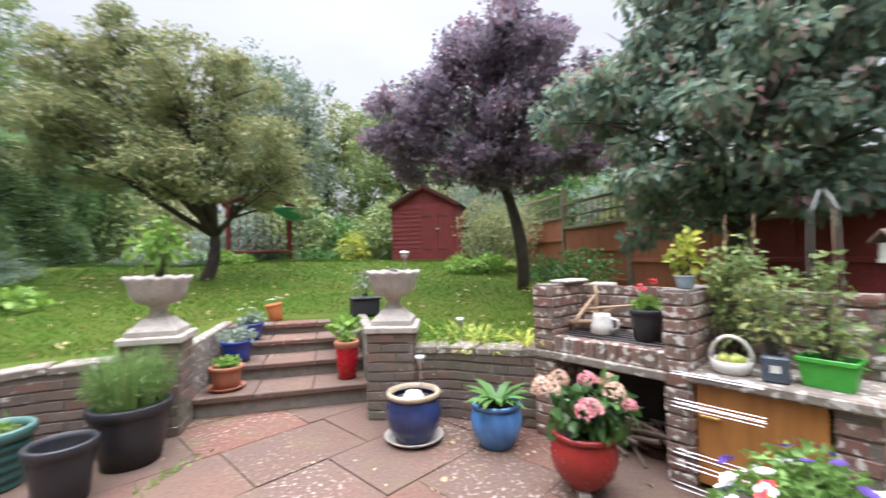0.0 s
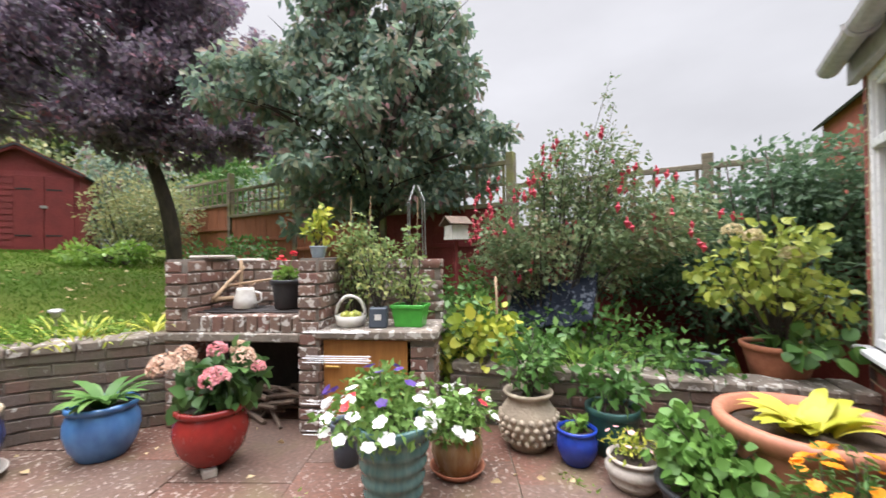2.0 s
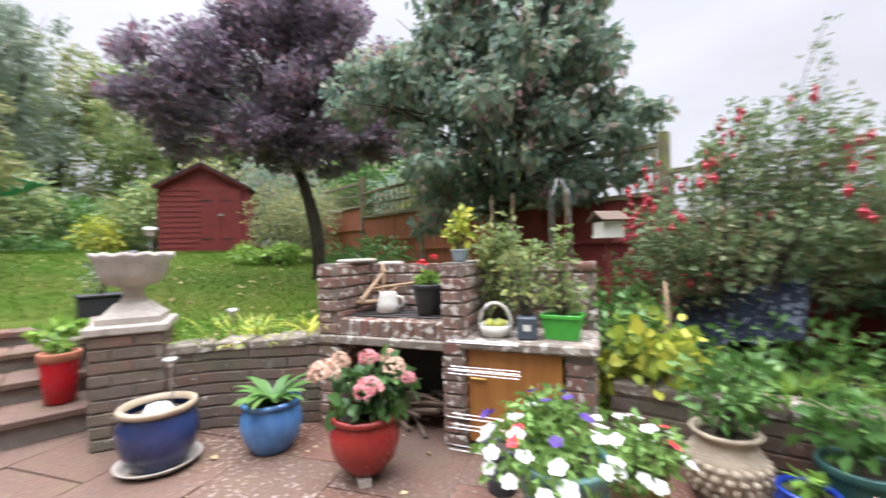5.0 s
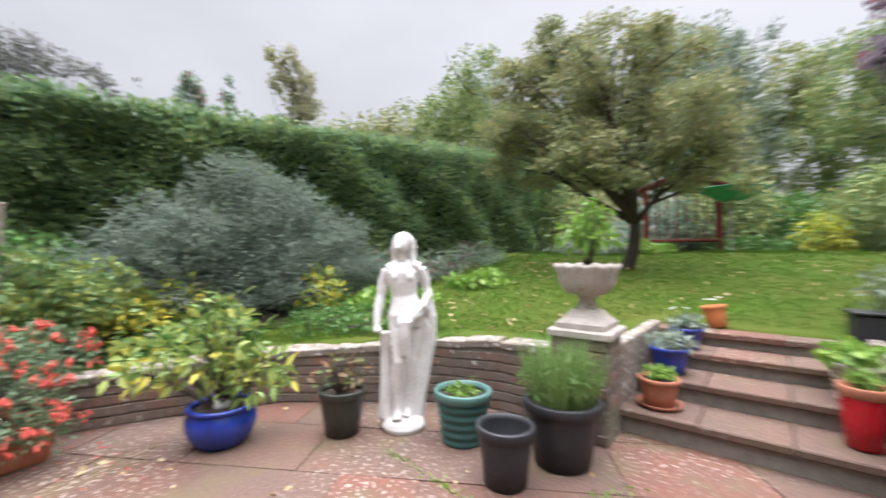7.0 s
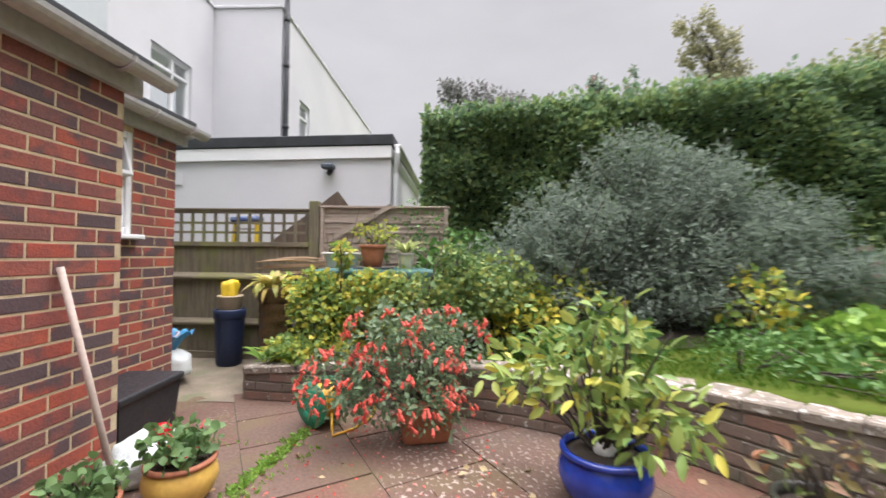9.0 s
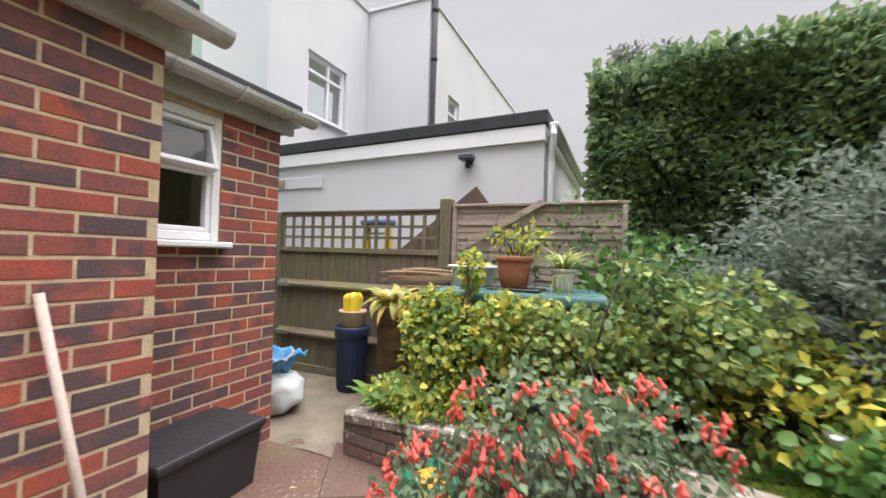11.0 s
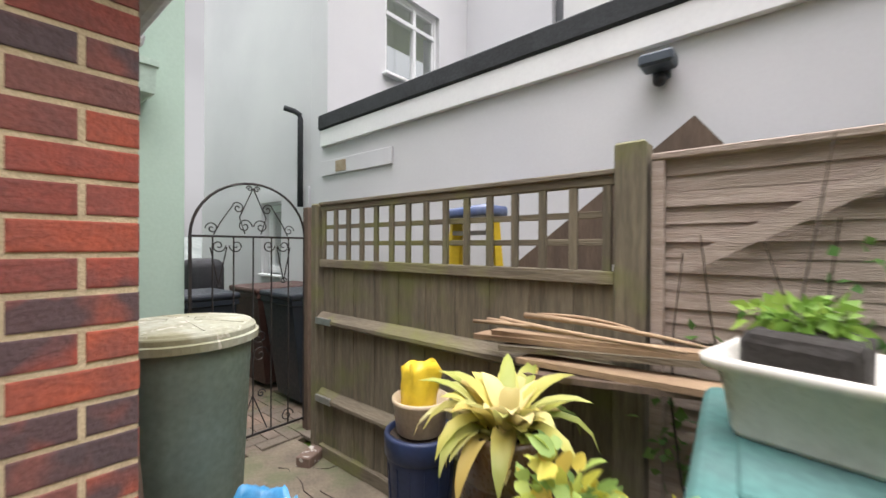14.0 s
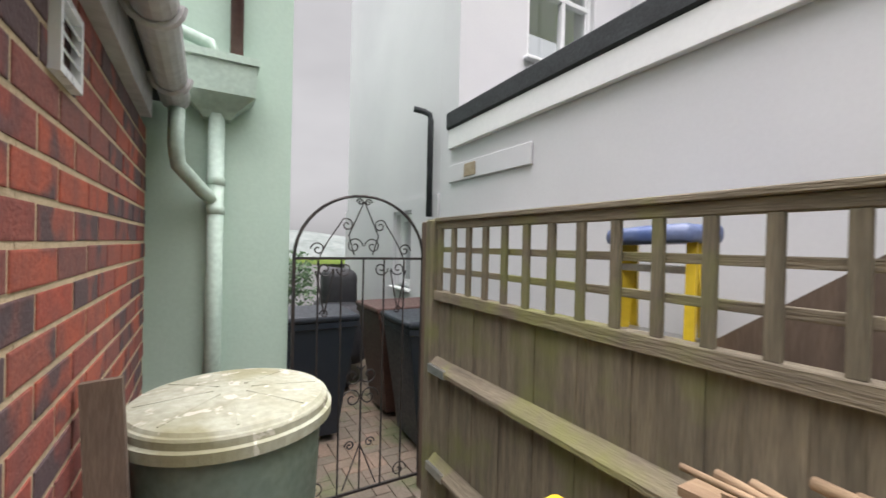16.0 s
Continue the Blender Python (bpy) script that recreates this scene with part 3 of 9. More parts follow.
def fascia_run(name, p0, p1, end0=0.0, end1=0.0):
    """Fascia board and half-round gutter along an eave; the face looks to the right of p0 to p1."""
    a, b = Vector((*p0, 0)), Vector((*p1, 0))
    u = (b - a).normalized()
    n = Vector((u.y, -u.x, 0))
    a, b = a - u * end0, b + u * end1
    t = thing(name, Matrix.Translation((a + b) / 2 + Vector((0, 0, EAVE))), "off-white eaves fascia with a weathered plastic gutter", "gutter", kind="structure")
    inv = t.matrix_world.inverted()
    bm = bmesh.new()
    bar(bm, a + n * 0.022 + Vector((0, 0, EAVE + 0.06)), b + n * 0.022 + Vector((0, 0, EAVE + 0.06)), 0.04, 0.125)
    bmesh.ops.transform(bm, matrix=inv, verts=bm.verts)
    part("fascia", bm, M_GUTTER, t)
    bm = bmesh.new()
    prof = [(math.sin(k / 8 * math.pi - math.pi / 2) * 0.058, -math.cos(k / 8 * math.pi - math.pi / 2) * 0.06) for k in range(9)]
    prof += [(x * 0.92, z * 0.92 + 0.001) for x, z in prof[::-1]]
    rings = []
    for p in (a - u * 0.02, b + u * 0.10):
        c = p + n * 0.115 + Vector((0, 0, EAVE + 0.125))
        rings.append([bm.verts.new(c + n * x + Vector((0, 0, z))) for x, z in prof])
    for k in range(len(prof)):
        bm.faces.new((rings[0][k], rings[0][(k + 1) % 18], rings[1][(k + 1) % 18], rings[1][k]))
    for r in rings:
        for k in range(8):
            bm.faces.new((r[k], r[k + 1], r[16 - k], r[17 - k]))
        bm.faces.new(r[:9])
    bmesh.ops.recalc_face_normals(bm, faces=bm.faces)
    bmesh.ops.transform(bm, matrix=inv, verts=bm.verts)
    part("gutter_channel", bm, M_GUTTER, t)
    for f in (0.12, 0.5, 0.88):
        bm = bmesh.new()
        c = a.lerp(b, f) + n * 0.115 + Vector((0, 0, EAVE + 0.125))
        tube(bm, [c + n * math.sin(k / 8 * math.pi - math.pi / 2) * 0.066 + Vector((0, 0, -math.cos(k / 8 * math.pi - math.pi / 2) * 0.068)) for k in range(9)], 0.012, 5)
        bmesh.ops.transform(bm, matrix=inv, verts=bm.verts)
        part("gutter_bracket", bm, M_GUTTER, t)
    return t


fascia_run("gutter_north", (XE, YA), (-0.9, YA), end0=0.1)
fascia_run("gutter_middle", (-0.9, YB), (XB1, YB), end1=0.08)
fascia_run("gutter_extension", (XB1 - 0.1, YC), (XB2, YC), end1=0.08)
fascia_run("gutter_alley", (XB2, YC + 0.02), (XB2, YG + 0.22))


def window(name, p0, p1, z0, z1, mullions, transoms, label, sill=True, depth=0.07, inset=0.04, fr=0.055, open_top=False):
    """A white framed window in the face from p0 to p1 that looks to the right; mullions and transoms as fractions."""
    a, b = Vector((*p0, 0)), Vector((*p1, 0))
    u = (b - a).normalized()
    n = Vector((u.y, -u.x, 0))
    w, h = (b - a).length, z1 - z0
    m = Matrix(((u.x, n.x, 0, a.x), (u.y, n.y, 0, a.y), (0, 0, 1, z0), (0, 0, 0, 1)))
    t = thing(name, m, label, "window", kind="structure")
    y1, y0 = -inset, -inset - depth
    bm = bmesh.new()
    for x0, x1, c0, c1 in ((0, fr, 0, h), (w - fr, w, 0, h), (fr, w - fr, 0, fr), (fr, w - fr, h - fr, h)):
        box(bm, x0, x1, y0, y1, c0, c1, bevel=0.006)
    part("window_frame", bm, M_UPVC, t)
    xs = [fr] + [w * f for f in mullions] + [w - fr]
    zs = [fr] + [h * f for f in transoms] + [h - fr]
    for f in mullions:
        bm = bmesh.new()
        box(bm, w * f - fr * 0.5, w * f + fr * 0.5, y0, y1 + 0.004, fr, h - fr, bevel=0.006)
        part("mullion", bm, M_UPVC, t)
    for f in transoms:
        bm = bmesh.new()
        box(bm, fr, w - fr, y0, y1 + 0.008, h * f - fr * 0.5, h * f + fr * 0.5, bevel=0.006)
        part("transom", bm, M_UPVC, t)
    for i, (x0, x1) in enumerate(zip(xs, xs[1:])):
        for j, (c0, c1) in enumerate(zip(zs, zs[1:])):
            bm = bmesh.new()
            box(bm, x0, x1, y0 + 0.025, y0 + 0.031, c0, c1)
            ajar = Matrix.Translation((0, y1, c1)) @ pose(0, 0, 0, 15, 0, 0) @ Matrix.Translation((0, -y1, -c1)) if open_top and j == len(zs) - 2 else Matrix()
            bmesh.ops.transform(bm, matrix=ajar, verts=bm.verts)
            g = part("pane", bm, M_GLASS, t)
            g.visible_shadow = False
            bm = bmesh.new()
            e = 0.028
            for q in ((x0, x0 + e, c0, c1), (x1 - e, x1, c0, c1), (x0 + e, x1 - e, c0, c0 + e), (x0 + e, x1 - e, c1 - e, c1)):
                box(bm, q[0], q[1], y0 + 0.012, y1 - 0.012, q[2], q[3], bevel=0.004)
            bmesh.ops.transform(bm, matrix=ajar, verts=bm.verts)
            part("sash", bm, M_UPVC, t)
    if sill:
        bm = bmesh.new()
        box(bm, -0.04, w + 0.04, -inset - 0.02, 0.07, -0.035, 0.0, bevel=0.008)
        part("window_sill", bm, M_UPVC, t)
    return t


window("window_1", (WIN_E[1], YA), (WIN_E[0], YA), WIN_E[2], WIN_E[3], [0.40], [0.735], "wide white framed window over a white sill", inset=0.006)
window("window_2", (W2[1], YC), (W2[0], YC), W2[2], W2[3], [], [0.56], "small white window with its top light ajar", inset=0.004, fr=0.05, open_top=True)

# thin linings added over the mortar, coloured near-black as room shade
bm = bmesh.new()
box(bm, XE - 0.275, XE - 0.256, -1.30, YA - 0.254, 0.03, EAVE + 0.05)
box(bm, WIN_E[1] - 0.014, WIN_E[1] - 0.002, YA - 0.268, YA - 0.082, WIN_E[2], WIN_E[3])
tagged(part("wall_inner_east", bm, M_ROOMSHADE), "added inner side lining behind the window, near-black for room shade", "wall", kind="structure")
bm = bmesh.new()
box(bm, WIN_E[0], XE - 0.28, -0.68, -0.505, 0.52, 0.556, bevel=0.006)
tagged(part("trim_inner_sill", bm, M_UPVC), "white window board inside the wide window", "sill", kind="structure")

# ---- white neighbour house and garage ----
XF, XGA = -5.03, -5.72
ga = slab_wall("wall_garage_east", (XGA, -2.64), (XGA, 1.05), -0.1, 2.44, 0.2, M_WHITE, "white rendered garage side wall")
gb = slab_wall("wall_garage_north", (XGA - 0.202, 1.05), (-9.4, 1.05), -0.1, 2.46, 0.2, M_WHITE, "white rendered garage end wall")
garage = thing("garage_roof", Matrix.Translation((XGA, -0.8, 2.3)), "flat garage roof with white fascia and dark felt edge", "roof", kind="structure")


def garage_part(name, boxes, material):
    """A part of the garage's eaves, which climb a little towards the garden."""
    bm = bmesh.new()
    for q in boxes:
        box(bm, *q[:6], bevel=q[6])
    for v in bm.verts:
        v.co.z += 0.075 + 0.0225 * (v.co.y + 1.84)
    part(name, bm, material, garage)


garage_part("fascia", [(0.002, 0.04, -1.82, 1.86, -0.075, 0.082, 0.005), (-3.7, 0.0, 1.82, 1.86, -0.075, 0.082, 0.005)], M_FASCIA)
garage_part("felt_edge", [(-3.7, 0.055, -1.84, 1.885, 0.085, 0.225, 0.012)], M_FELT)
garage_part("end_gutter", [(-3.7, 0.03, 1.887, 1.985, 0.03, 0.10, 0.02)], M_GUTTER)
bm = bmesh.new()
tube(bm, [(0.0, 1.93, 0.22), (0.02, 1.94, 0.14), (-0.01, 1.93, 0.04), (-0.06, 1.91, -0.1), (-0.06, 1.91, -2.3)], 0.034, 8)
part("downpipe", bm, M_UPVC, garage)
bm = bmesh.new()
box(bm, 0.002, 0.02, -1.83, -0.85, -0.27, -0.13, bevel=0.004)
part("render_band", bm, M_WHITE, garage)
HX, HY, HT = -5.95, -2.9, 5.94
UW = (-7.72, -6.74, 3.43, 4.49)
slab_wall("wall_neighbour_north", (HX, HY), (-8.35, HY), -0.1, HT, 0.3, M_WHITE, "tall white rendered neighbour house wall", holes=[(HX - UW[1], HX - UW[0], UW[2], UW[3])])
slab_wall("wall_neighbour_east", (HX, -6.2), (HX, HY - 0.302), -0.1, HT, 0.3, M_WHITE, "shaded white rendered wall along the passage", holes=[(1.96, 2.39, 1.03, 1.87)])
bm = bmesh.new()
for q in ((-6.2, -4.27, -0.05, 2.02), (-3.78, HY - 0.31, -0.05, 2.02), (-4.27, -3.78, -0.05, 0.98), (-4.27, -3.78, 1.90, 2.02)):
    box(bm, HX + 0.002, HX + 0.028, *q)
tagged(part("plinth_neighbour", bm, M_WHITE), "thickened white render at the wall foot", "wall", kind="structure")
slab_wall("wall_neighbour_step", (-8.35, HY + 0.002), (-8.35, -1.55), -0.1, HT, 0.3, M_WHITE, "white rendered return wall")
slab_wall("wall_neighbour_rear", (-8.652, -1.55), (-18.5, -1.55), -0.1, HT, 0.3, M_WHITE, "long white rendered rear wall with small windows", holes=[(0.638, 1.238, 3.4, 4.52), (3.298, 4.098, 3.4, 4.5)])
window("window_3", (UW[1], HY), (UW[0], HY), UW[2], UW[3], [0.56], [0.72], "white casement window with pale curtains", inset=0.05)
window("window_4", (-9.29, -1.55), (-9.89, -1.55), 3.4, 4.52, [], [0.7], "narrow white casement window", inset=0.05)
window("window_5", (-11.95, -1.55), (-12.75, -1.55), 3.4, 4.5, [0.5], [], "white casement window", inset=0.05)
window("window_6", (HX, -4.24), (HX, -3.81), 1.03, 1.87, [], [], "narrow dark framed side window", inset=0.05)
bm = bmesh.new()
box(bm, -8.37, HX + 0.03, -6.23, HY + 0.03, HT + 0.002, HT + 0.06, bevel=0.01)
box(bm, -18.6, -8.32, -6.23, -1.52, HT + 0.004, HT + 0.063, bevel=0.01)
nr = part("roof_neighbour", bm, M_WHITE)
tagged(nr, "flat white parapet roof edge of the neighbour house", "roof", kind="structure")

# ---- retaining walls, steps, piers ----
def retaining(name, pts, tops, thick=0.22, label="low curved wall of weathered brick with lichened coping"):
    """A low brick wall along pts (its front faces the patio), with a rowlock coping."""
    host = new(name)
    tagged(host, label, "wall", kind="structure")
    bm = bmesh.new()
    for (p0, p1, h0, h1) in zip(pts, pts[1:], tops, tops[1:]):
        a, b = Vector((*p0, 0)), Vector((*p1, 0))
        u = (b - a).normalized()
        n = Vector((u.y, -u.x, 0))
        vs = []
        for p, h in ((a - u * 0.01, h0), (b + u * 0.01, h1)):
            for off in (0.0, -thick):
                for z in (-0.1, h - 0.052):
                    vs.append(bm.verts.new(p + n * off + Vector((0, 0, z))))
        for f in ((0, 1, 3, 2), (4, 6, 7, 5), (0, 4, 5, 1), (2, 3, 7, 6), (1, 5, 7, 3), (0, 2, 6, 4)):
            bm.faces.new([vs[i] for i in f])
        brick_face(host, p0, p1, 0.0, h0 - 0.05, M_BRICK_OLD, z1b=h1 - 0.05, joint=0.012, depth=0.012)
        span, s = (b - a).length, 0.0
        while s < span - 0.01:
            e = min(span, s + random.uniform(0.20, 0.235))
            c = a.lerp(b, (s + e) / 2 / span) - n * (thick / 2 - 0.01)
            z = h0 + (h1 - h0) * (s + e) / 2 / span
            tilt = Matrix.Translation(c + Vector((0, 0, z - 0.026 + random.uniform(-0.005, 0.005)))) @ Matrix(((u.x, -n.x, 0, 0), (u.y, -n.y, 0, 0), (0, 0, 1, 0), (0, 0, 0, 1))) @ pose(0, 0, 0, random.uniform(-1.5, 1.5), random.uniform(-1.5, 1.5) - math.degrees(math.atan2(h1 - h0, span)), random.uniform(-1, 1))
            cb = bmesh.new()
            box(cb, -(e - s) / 2 + 0.004, (e - s) / 2 - 0.004, -thick / 2 - 0.012, thick / 2 + 0.012, -0.03, 0.03, bevel=0.009)
            bmesh.ops.transform(cb, matrix=tilt, verts=cb.verts)
            part("coping_brick", cb, M_COPING, host)
            s = e
    bmesh.ops.recalc_face_normals(bm, faces=bm.faces)
    part("wall_core", bm, M_MORTAR_OLD, host)
    return host


retaining("wall_garden_west", [(-3.80, 0.22), (-3.70, 1.2), (-3.57, 1.9), (-3.42, 2.3), (-3.22, 2.75), (-2.94, 3.25), (-2.42, 3.66), (-1.92, 4.08), (-1.42, 4.24), (-0.94, 4.24)], [0.25, 0.33, 0.36, 0.38, 0.40, 0.42, 0.46, 0.51, 0.54, 0.56])
retaining("wall_garden_end", [(-4.66, 0.22), (-3.80, 0.22)], [0.25, 0.25])
retaining("wall_garden_north", [(1.12, 3.94), (1.43, 3.84), (1.72, 3.62), (2.02, 3.40)], [0.56, 0.56, 0.57, 0.58])
retaining("wall_garden_east", [(2.98, 1.90), (3.12, 1.40), (3.28, 0.90), (3.46, 0.30), (3.62, -0.24)], [0.38, 0.36, 0.36, 0.35, 0.35])


def pier(name, m, w, d, h, label):
    host = thing(name, m, label, "pier", kind="structure")
    bm = bmesh.new()
    box(bm, -w / 2, w / 2, 0, d, -0.1, h - 0.05)
    part("pier_core", bm, M_MORTAR_OLD, host)
    for p0, p1 in (((-w / 2, 0), (w / 2, 0)), ((-w / 2, d), (-w / 2, 0)), ((w / 2, 0), (w / 2, d))):
        q0, q1 = m @ Vector((*p0, 0)), m @ Vector((*p1, 0))
        brick_face(host, (q0.x, q0.y), (q1.x, q1.y), 0.0, h - 0.05, M_BRICK_OLD, joint=0.012, depth=0.012, flip=False, shift=0.1 if p0[0] == p1[0] else 0.0)
    bm = bmesh.new()
    box(bm, -w / 2 - 0.03, w / 2 + 0.03, -0.03, d + 0.03, h - 0.055, h, bevel=0.01)
    part("cap_slab", bm, M_STONE, host)
    return host


PL = pose(-0.74, 4.10, 0, 0, 0, 2)
PR = pose(0.975, 3.93, 0, 0, 0, -16)
pier("pier_west", PL, 0.36, 0.36, 0.73, "square pier of weathered brick with a stone cap")
pier("pier_east", PR, 0.36, 0.40, 0.73, "square pier of weathered brick with a stone cap")

STEP_Y = [4.42, 4.84, 5.25, 5.62]
STEP_Z = [0.165, 0.31, 0.445, 0.56]
for i, (y, z) in enumerate(zip(STEP_Y, STEP_Z)):
    y1 = STEP_Y[i + 1] if i < 3 else 5.85
    st = thing("step_%d" % (i + 1), Matrix.Translation((0.13, y, 0)), "worn concrete garden step with a pinkish tread", "step", kind="structure")
    bm = bmesh.new()
    box(bm, -0.70, 0.70, 0.012, y1 - y + 0.04, -0.05, z - 0.045)
    part("riser", bm, M_MORTAR_OLD, st)
    bm = bmesh.new()
    xs = [-0.70, -0.24, 0.23, 0.70]
    for x0, x1 in zip(xs, xs[1:]):
        box(bm, x0 + 0.003, x1 - 0.003, -0.02, y1 - y + 0.01, z - 0.05, z + random.uniform(-0.003, 0.003), bevel=0.008)
    part("tread", bm, M_SLAB, st)
for s, x in (("west", -0.565), ("east", 0.825)):
    bm = bmesh.new()
    box(bm, x - 0.1 if s == "west" else x, x if s == "west" else x + 0.1, 4.40, 5.8, -0.1, 0.60, bevel=0.01)
    tagged(part("step_wall_" + s, bm, M_COPING), "rendered low flank wall beside the steps", "wall", kind="structure")

# ---- leaves, crowns, trees ----
LEAF_V = np.array([(0, 0, 0), (-0.5, 0.42, 0.10), (0, 1, -0.06), (0.5, 0.42, 0.10)], "f")     # a leaf folded on its midrib
LEAF_F = np.array([(0, 2, 1), (0, 3, 2)], "i")
BIG_V = np.array([(0, 0, 0), (-0.34, 0.18, 0.06), (-0.5, 0.48, 0.09), (-0.3, 0.8, 0.02), (0, 1.0, -0.12), (0.3, 0.8, 0.02), (0.5, 0.48, 0.09), (0.34, 0.18, 0.06), (0, 0.5, 0.0)], "f")
BIG_F = np.array([(0, 8, 1), (1, 8, 2), (2, 8, 3), (3, 8, 4), (4, 8, 5), (5, 8, 6), (6, 8, 7), (7, 8, 0)], "i")
RNG = np.random.default_rng(7)


def leaves_mesh(name, pos, direc, size, width=0.55, big=False, droop=0.0):
    """A mesh of leaves: one at each pos, pointing along direc; size one for each."""
    n = len(pos)
    v0, f0 = (BIG_V, BIG_F) if big else (LEAF_V, LEAF_F)
    d = direc.copy()
    d[:, 2] -= droop
    d /= np.linalg.norm(d, axis=1)[:, None] + 1e-9
    r = RNG.normal(size=(n, 3))
    s = np.cross(d, r)
    s /= np.linalg.norm(s, axis=1)[:, None] + 1e-9
    up = np.cross(s, d)
    flip = np.where(up[:, 2] < 0, -1.0, 1.0)[:, None]
    up, s = up * flip, s * flip
    v = pos[:, None, :] + size[:, None, None] * (s[:, None, :] * v0[None, :, 0:1] * width + d[:, None, :] * v0[None, :, 1:2] + up[:, None, :] * v0[None, :, 2:3])
    f = f0[None] + (np.arange(n) * len(v0))[:, None, None]
    return np_mesh(name, v.reshape(-1, 3), f.reshape(-1, 3))


def blob_points(blobs, n, shell=0.45, gap=0.25, gs=1.6):
    """Points in the outer parts of ellipsoids (cx, cy, cz, rx, ry, rz), with gaps cut by noise, and ways outwards."""
    vol = np.array([b[3] * b[4] * b[5] for b in blobs]) ** 0.7
    pick = RNG.choice(len(blobs), n, p=vol / vol.sum())
    b = np.array(blobs)[pick]
    d = RNG.normal(size=(n, 3))
    d /= np.linalg.norm(d, axis=1)[:, None]
    r = (1 - shell * RNG.random(n) ** 1.3)
    p = b[:, :3] + d * b[:, 3:] * r[:, None]
    wob = np.sin(p[:, 0] * 5.1 * gs + p[:, 1] * 3.3 * gs) + np.sin(p[:, 1] * 4.3 * gs + p[:, 2] * 5.7 * gs + 1.3) + np.sin(p[:, 2] * 3.9 * gs - p[:, 0] * 4.7 * gs + 0.7)
    keep = wob > -3 + 4.4 * gap
    p = p + d * (wob * 0.05 * b[:, 3:].mean(axis=1)[:, None].repeat(1, axis=1).ravel())[:, None]
    return p[keep], d[keep]


def crown(name, blobs, n, size, material, parent=None, width=0.55, shell=0.5, gap=0.25, big=False, droop=0.25, gs=1.6, label=""):
    p, d = blob_points(blobs, n, shell, gap, gs)
    d = d * 0.7 + RNG.normal(size=d.shape) * 0.75
    s = size * (0.65 + 0.7 * RNG.random(len(p)))
    return part_mesh(name, leaves_mesh(name, p, d, s, width, big, droop), material, parent, label)


def sprays(parent, roots, tips, material, per=60, size=0.05, width=0.4, droop=0.25, scatter=0.035, bare=0.35, rad=0.007, wood=None, every=3, name="foliage", arch=0.25):
    """Branches that arch from roots to tips, leafy along their outer part; every so many branches get a stem mesh of their own."""
    pos, way = [], []
    for k, tip in enumerate(tips):
        a = Vector(roots[k % len(roots)])
        b = Vector(tip)
        c = a.lerp(b, 0.55) + Vector((random.gauss(0, 0.05), random.gauss(0, 0.05), arch * (b - a).length))
        curve = [a * (1 - q) ** 2 + c * 2 * q * (1 - q) + b * q * q for q in [i / 7 for i in range(8)]]
        if k % every == 0:
            bm = bmesh.new()
            tube(bm, curve, [rad * (1 - 0.75 * i / 7) for i in range(8)], 5)
            part("branch", bm, wood or M_BARK, parent, smooth=True)
        for _ in range(per):
            q = bare + (1 - bare) * random.random() ** 0.8
            p = a * (1 - q) ** 2 + c * 2 * q * (1 - q) + b * q * q
            d = (c - a) * (1 - q) + (b - c) * q
            pos.append(p + Vector((random.gauss(0, 1), random.gauss(0, 1), random.gauss(0, 1))) * scatter * (1.5 - 0.8 * q))
            way.append(d.normalized() * 0.7 + Vector((random.gauss(0, 0.6), random.gauss(0, 0.6), random.gauss(0, 0.6))))
    p, d = np.array(pos, "f"), np.array(way, "f")
    return part_mesh(name, leaves_mesh(name, p, d, size * (0.6 + 0.8 * RNG.random(len(p))), width, False, droop), material, parent)


def tips_on(blobs, n, seed, low=-0.4):
    """Points near the skin of ellipsoids."""
    r, out = random.Random(seed), []
    while len(out) < n:
        b = r.choice(blobs)
        d = Vector((r.gauss(0, 1), r.gauss(0, 1), r.gauss(0, 1))).normalized()
        if d.z > low:
            f = r.uniform(0.75, 1.12)
            out.append((b[0] + d.x * b[3] * f, b[1] + d.y * b[4] * f, b[2] + d.z * b[5] * f))
    return out


def limb(bm, a, b, r0, r1, bend=0.15, n=6):
    a, b = Vector(a), Vector(b)
    side = Vector((random.uniform(-1, 1), random.uniform(-1, 1), random.uniform(-0.2, 0.5))) * (b - a).length * bend
    pts = [a.lerp(b, t) + side * math.sin(math.pi * t) for t in [i / n for i in range(n + 1)]]
    tube(bm, pts, [r0 + (r1 - r0) * i / n for i in range(n + 1)], 8)
    return pts


def lumpy(blobs, seed, k=9, core=0.72):
    """Shrinks each blob and sets smaller lumps round it, for an uneven outline."""
    r, out = random.Random(seed), []
    for b in blobs:
        out.append((b[0], b[1], b[2], b[3] * core, b[4] * core, b[5] * core))
        for _ in range(k):
            d = Vector((r.gauss(0, 1), r.gauss(0, 1), r.gauss(0, 1) + 0.25)).normalized()
            q, f = r.uniform(0.20, 0.42), r.uniform(0.72, 1.08)
            out.append((b[0] + d.x * b[3] * f, b[1] + d.y * b[4] * f, b[2] + d.z * b[5] * f, b[3] * q, b[4] * q, b[5] * q * 0.8))
    return out


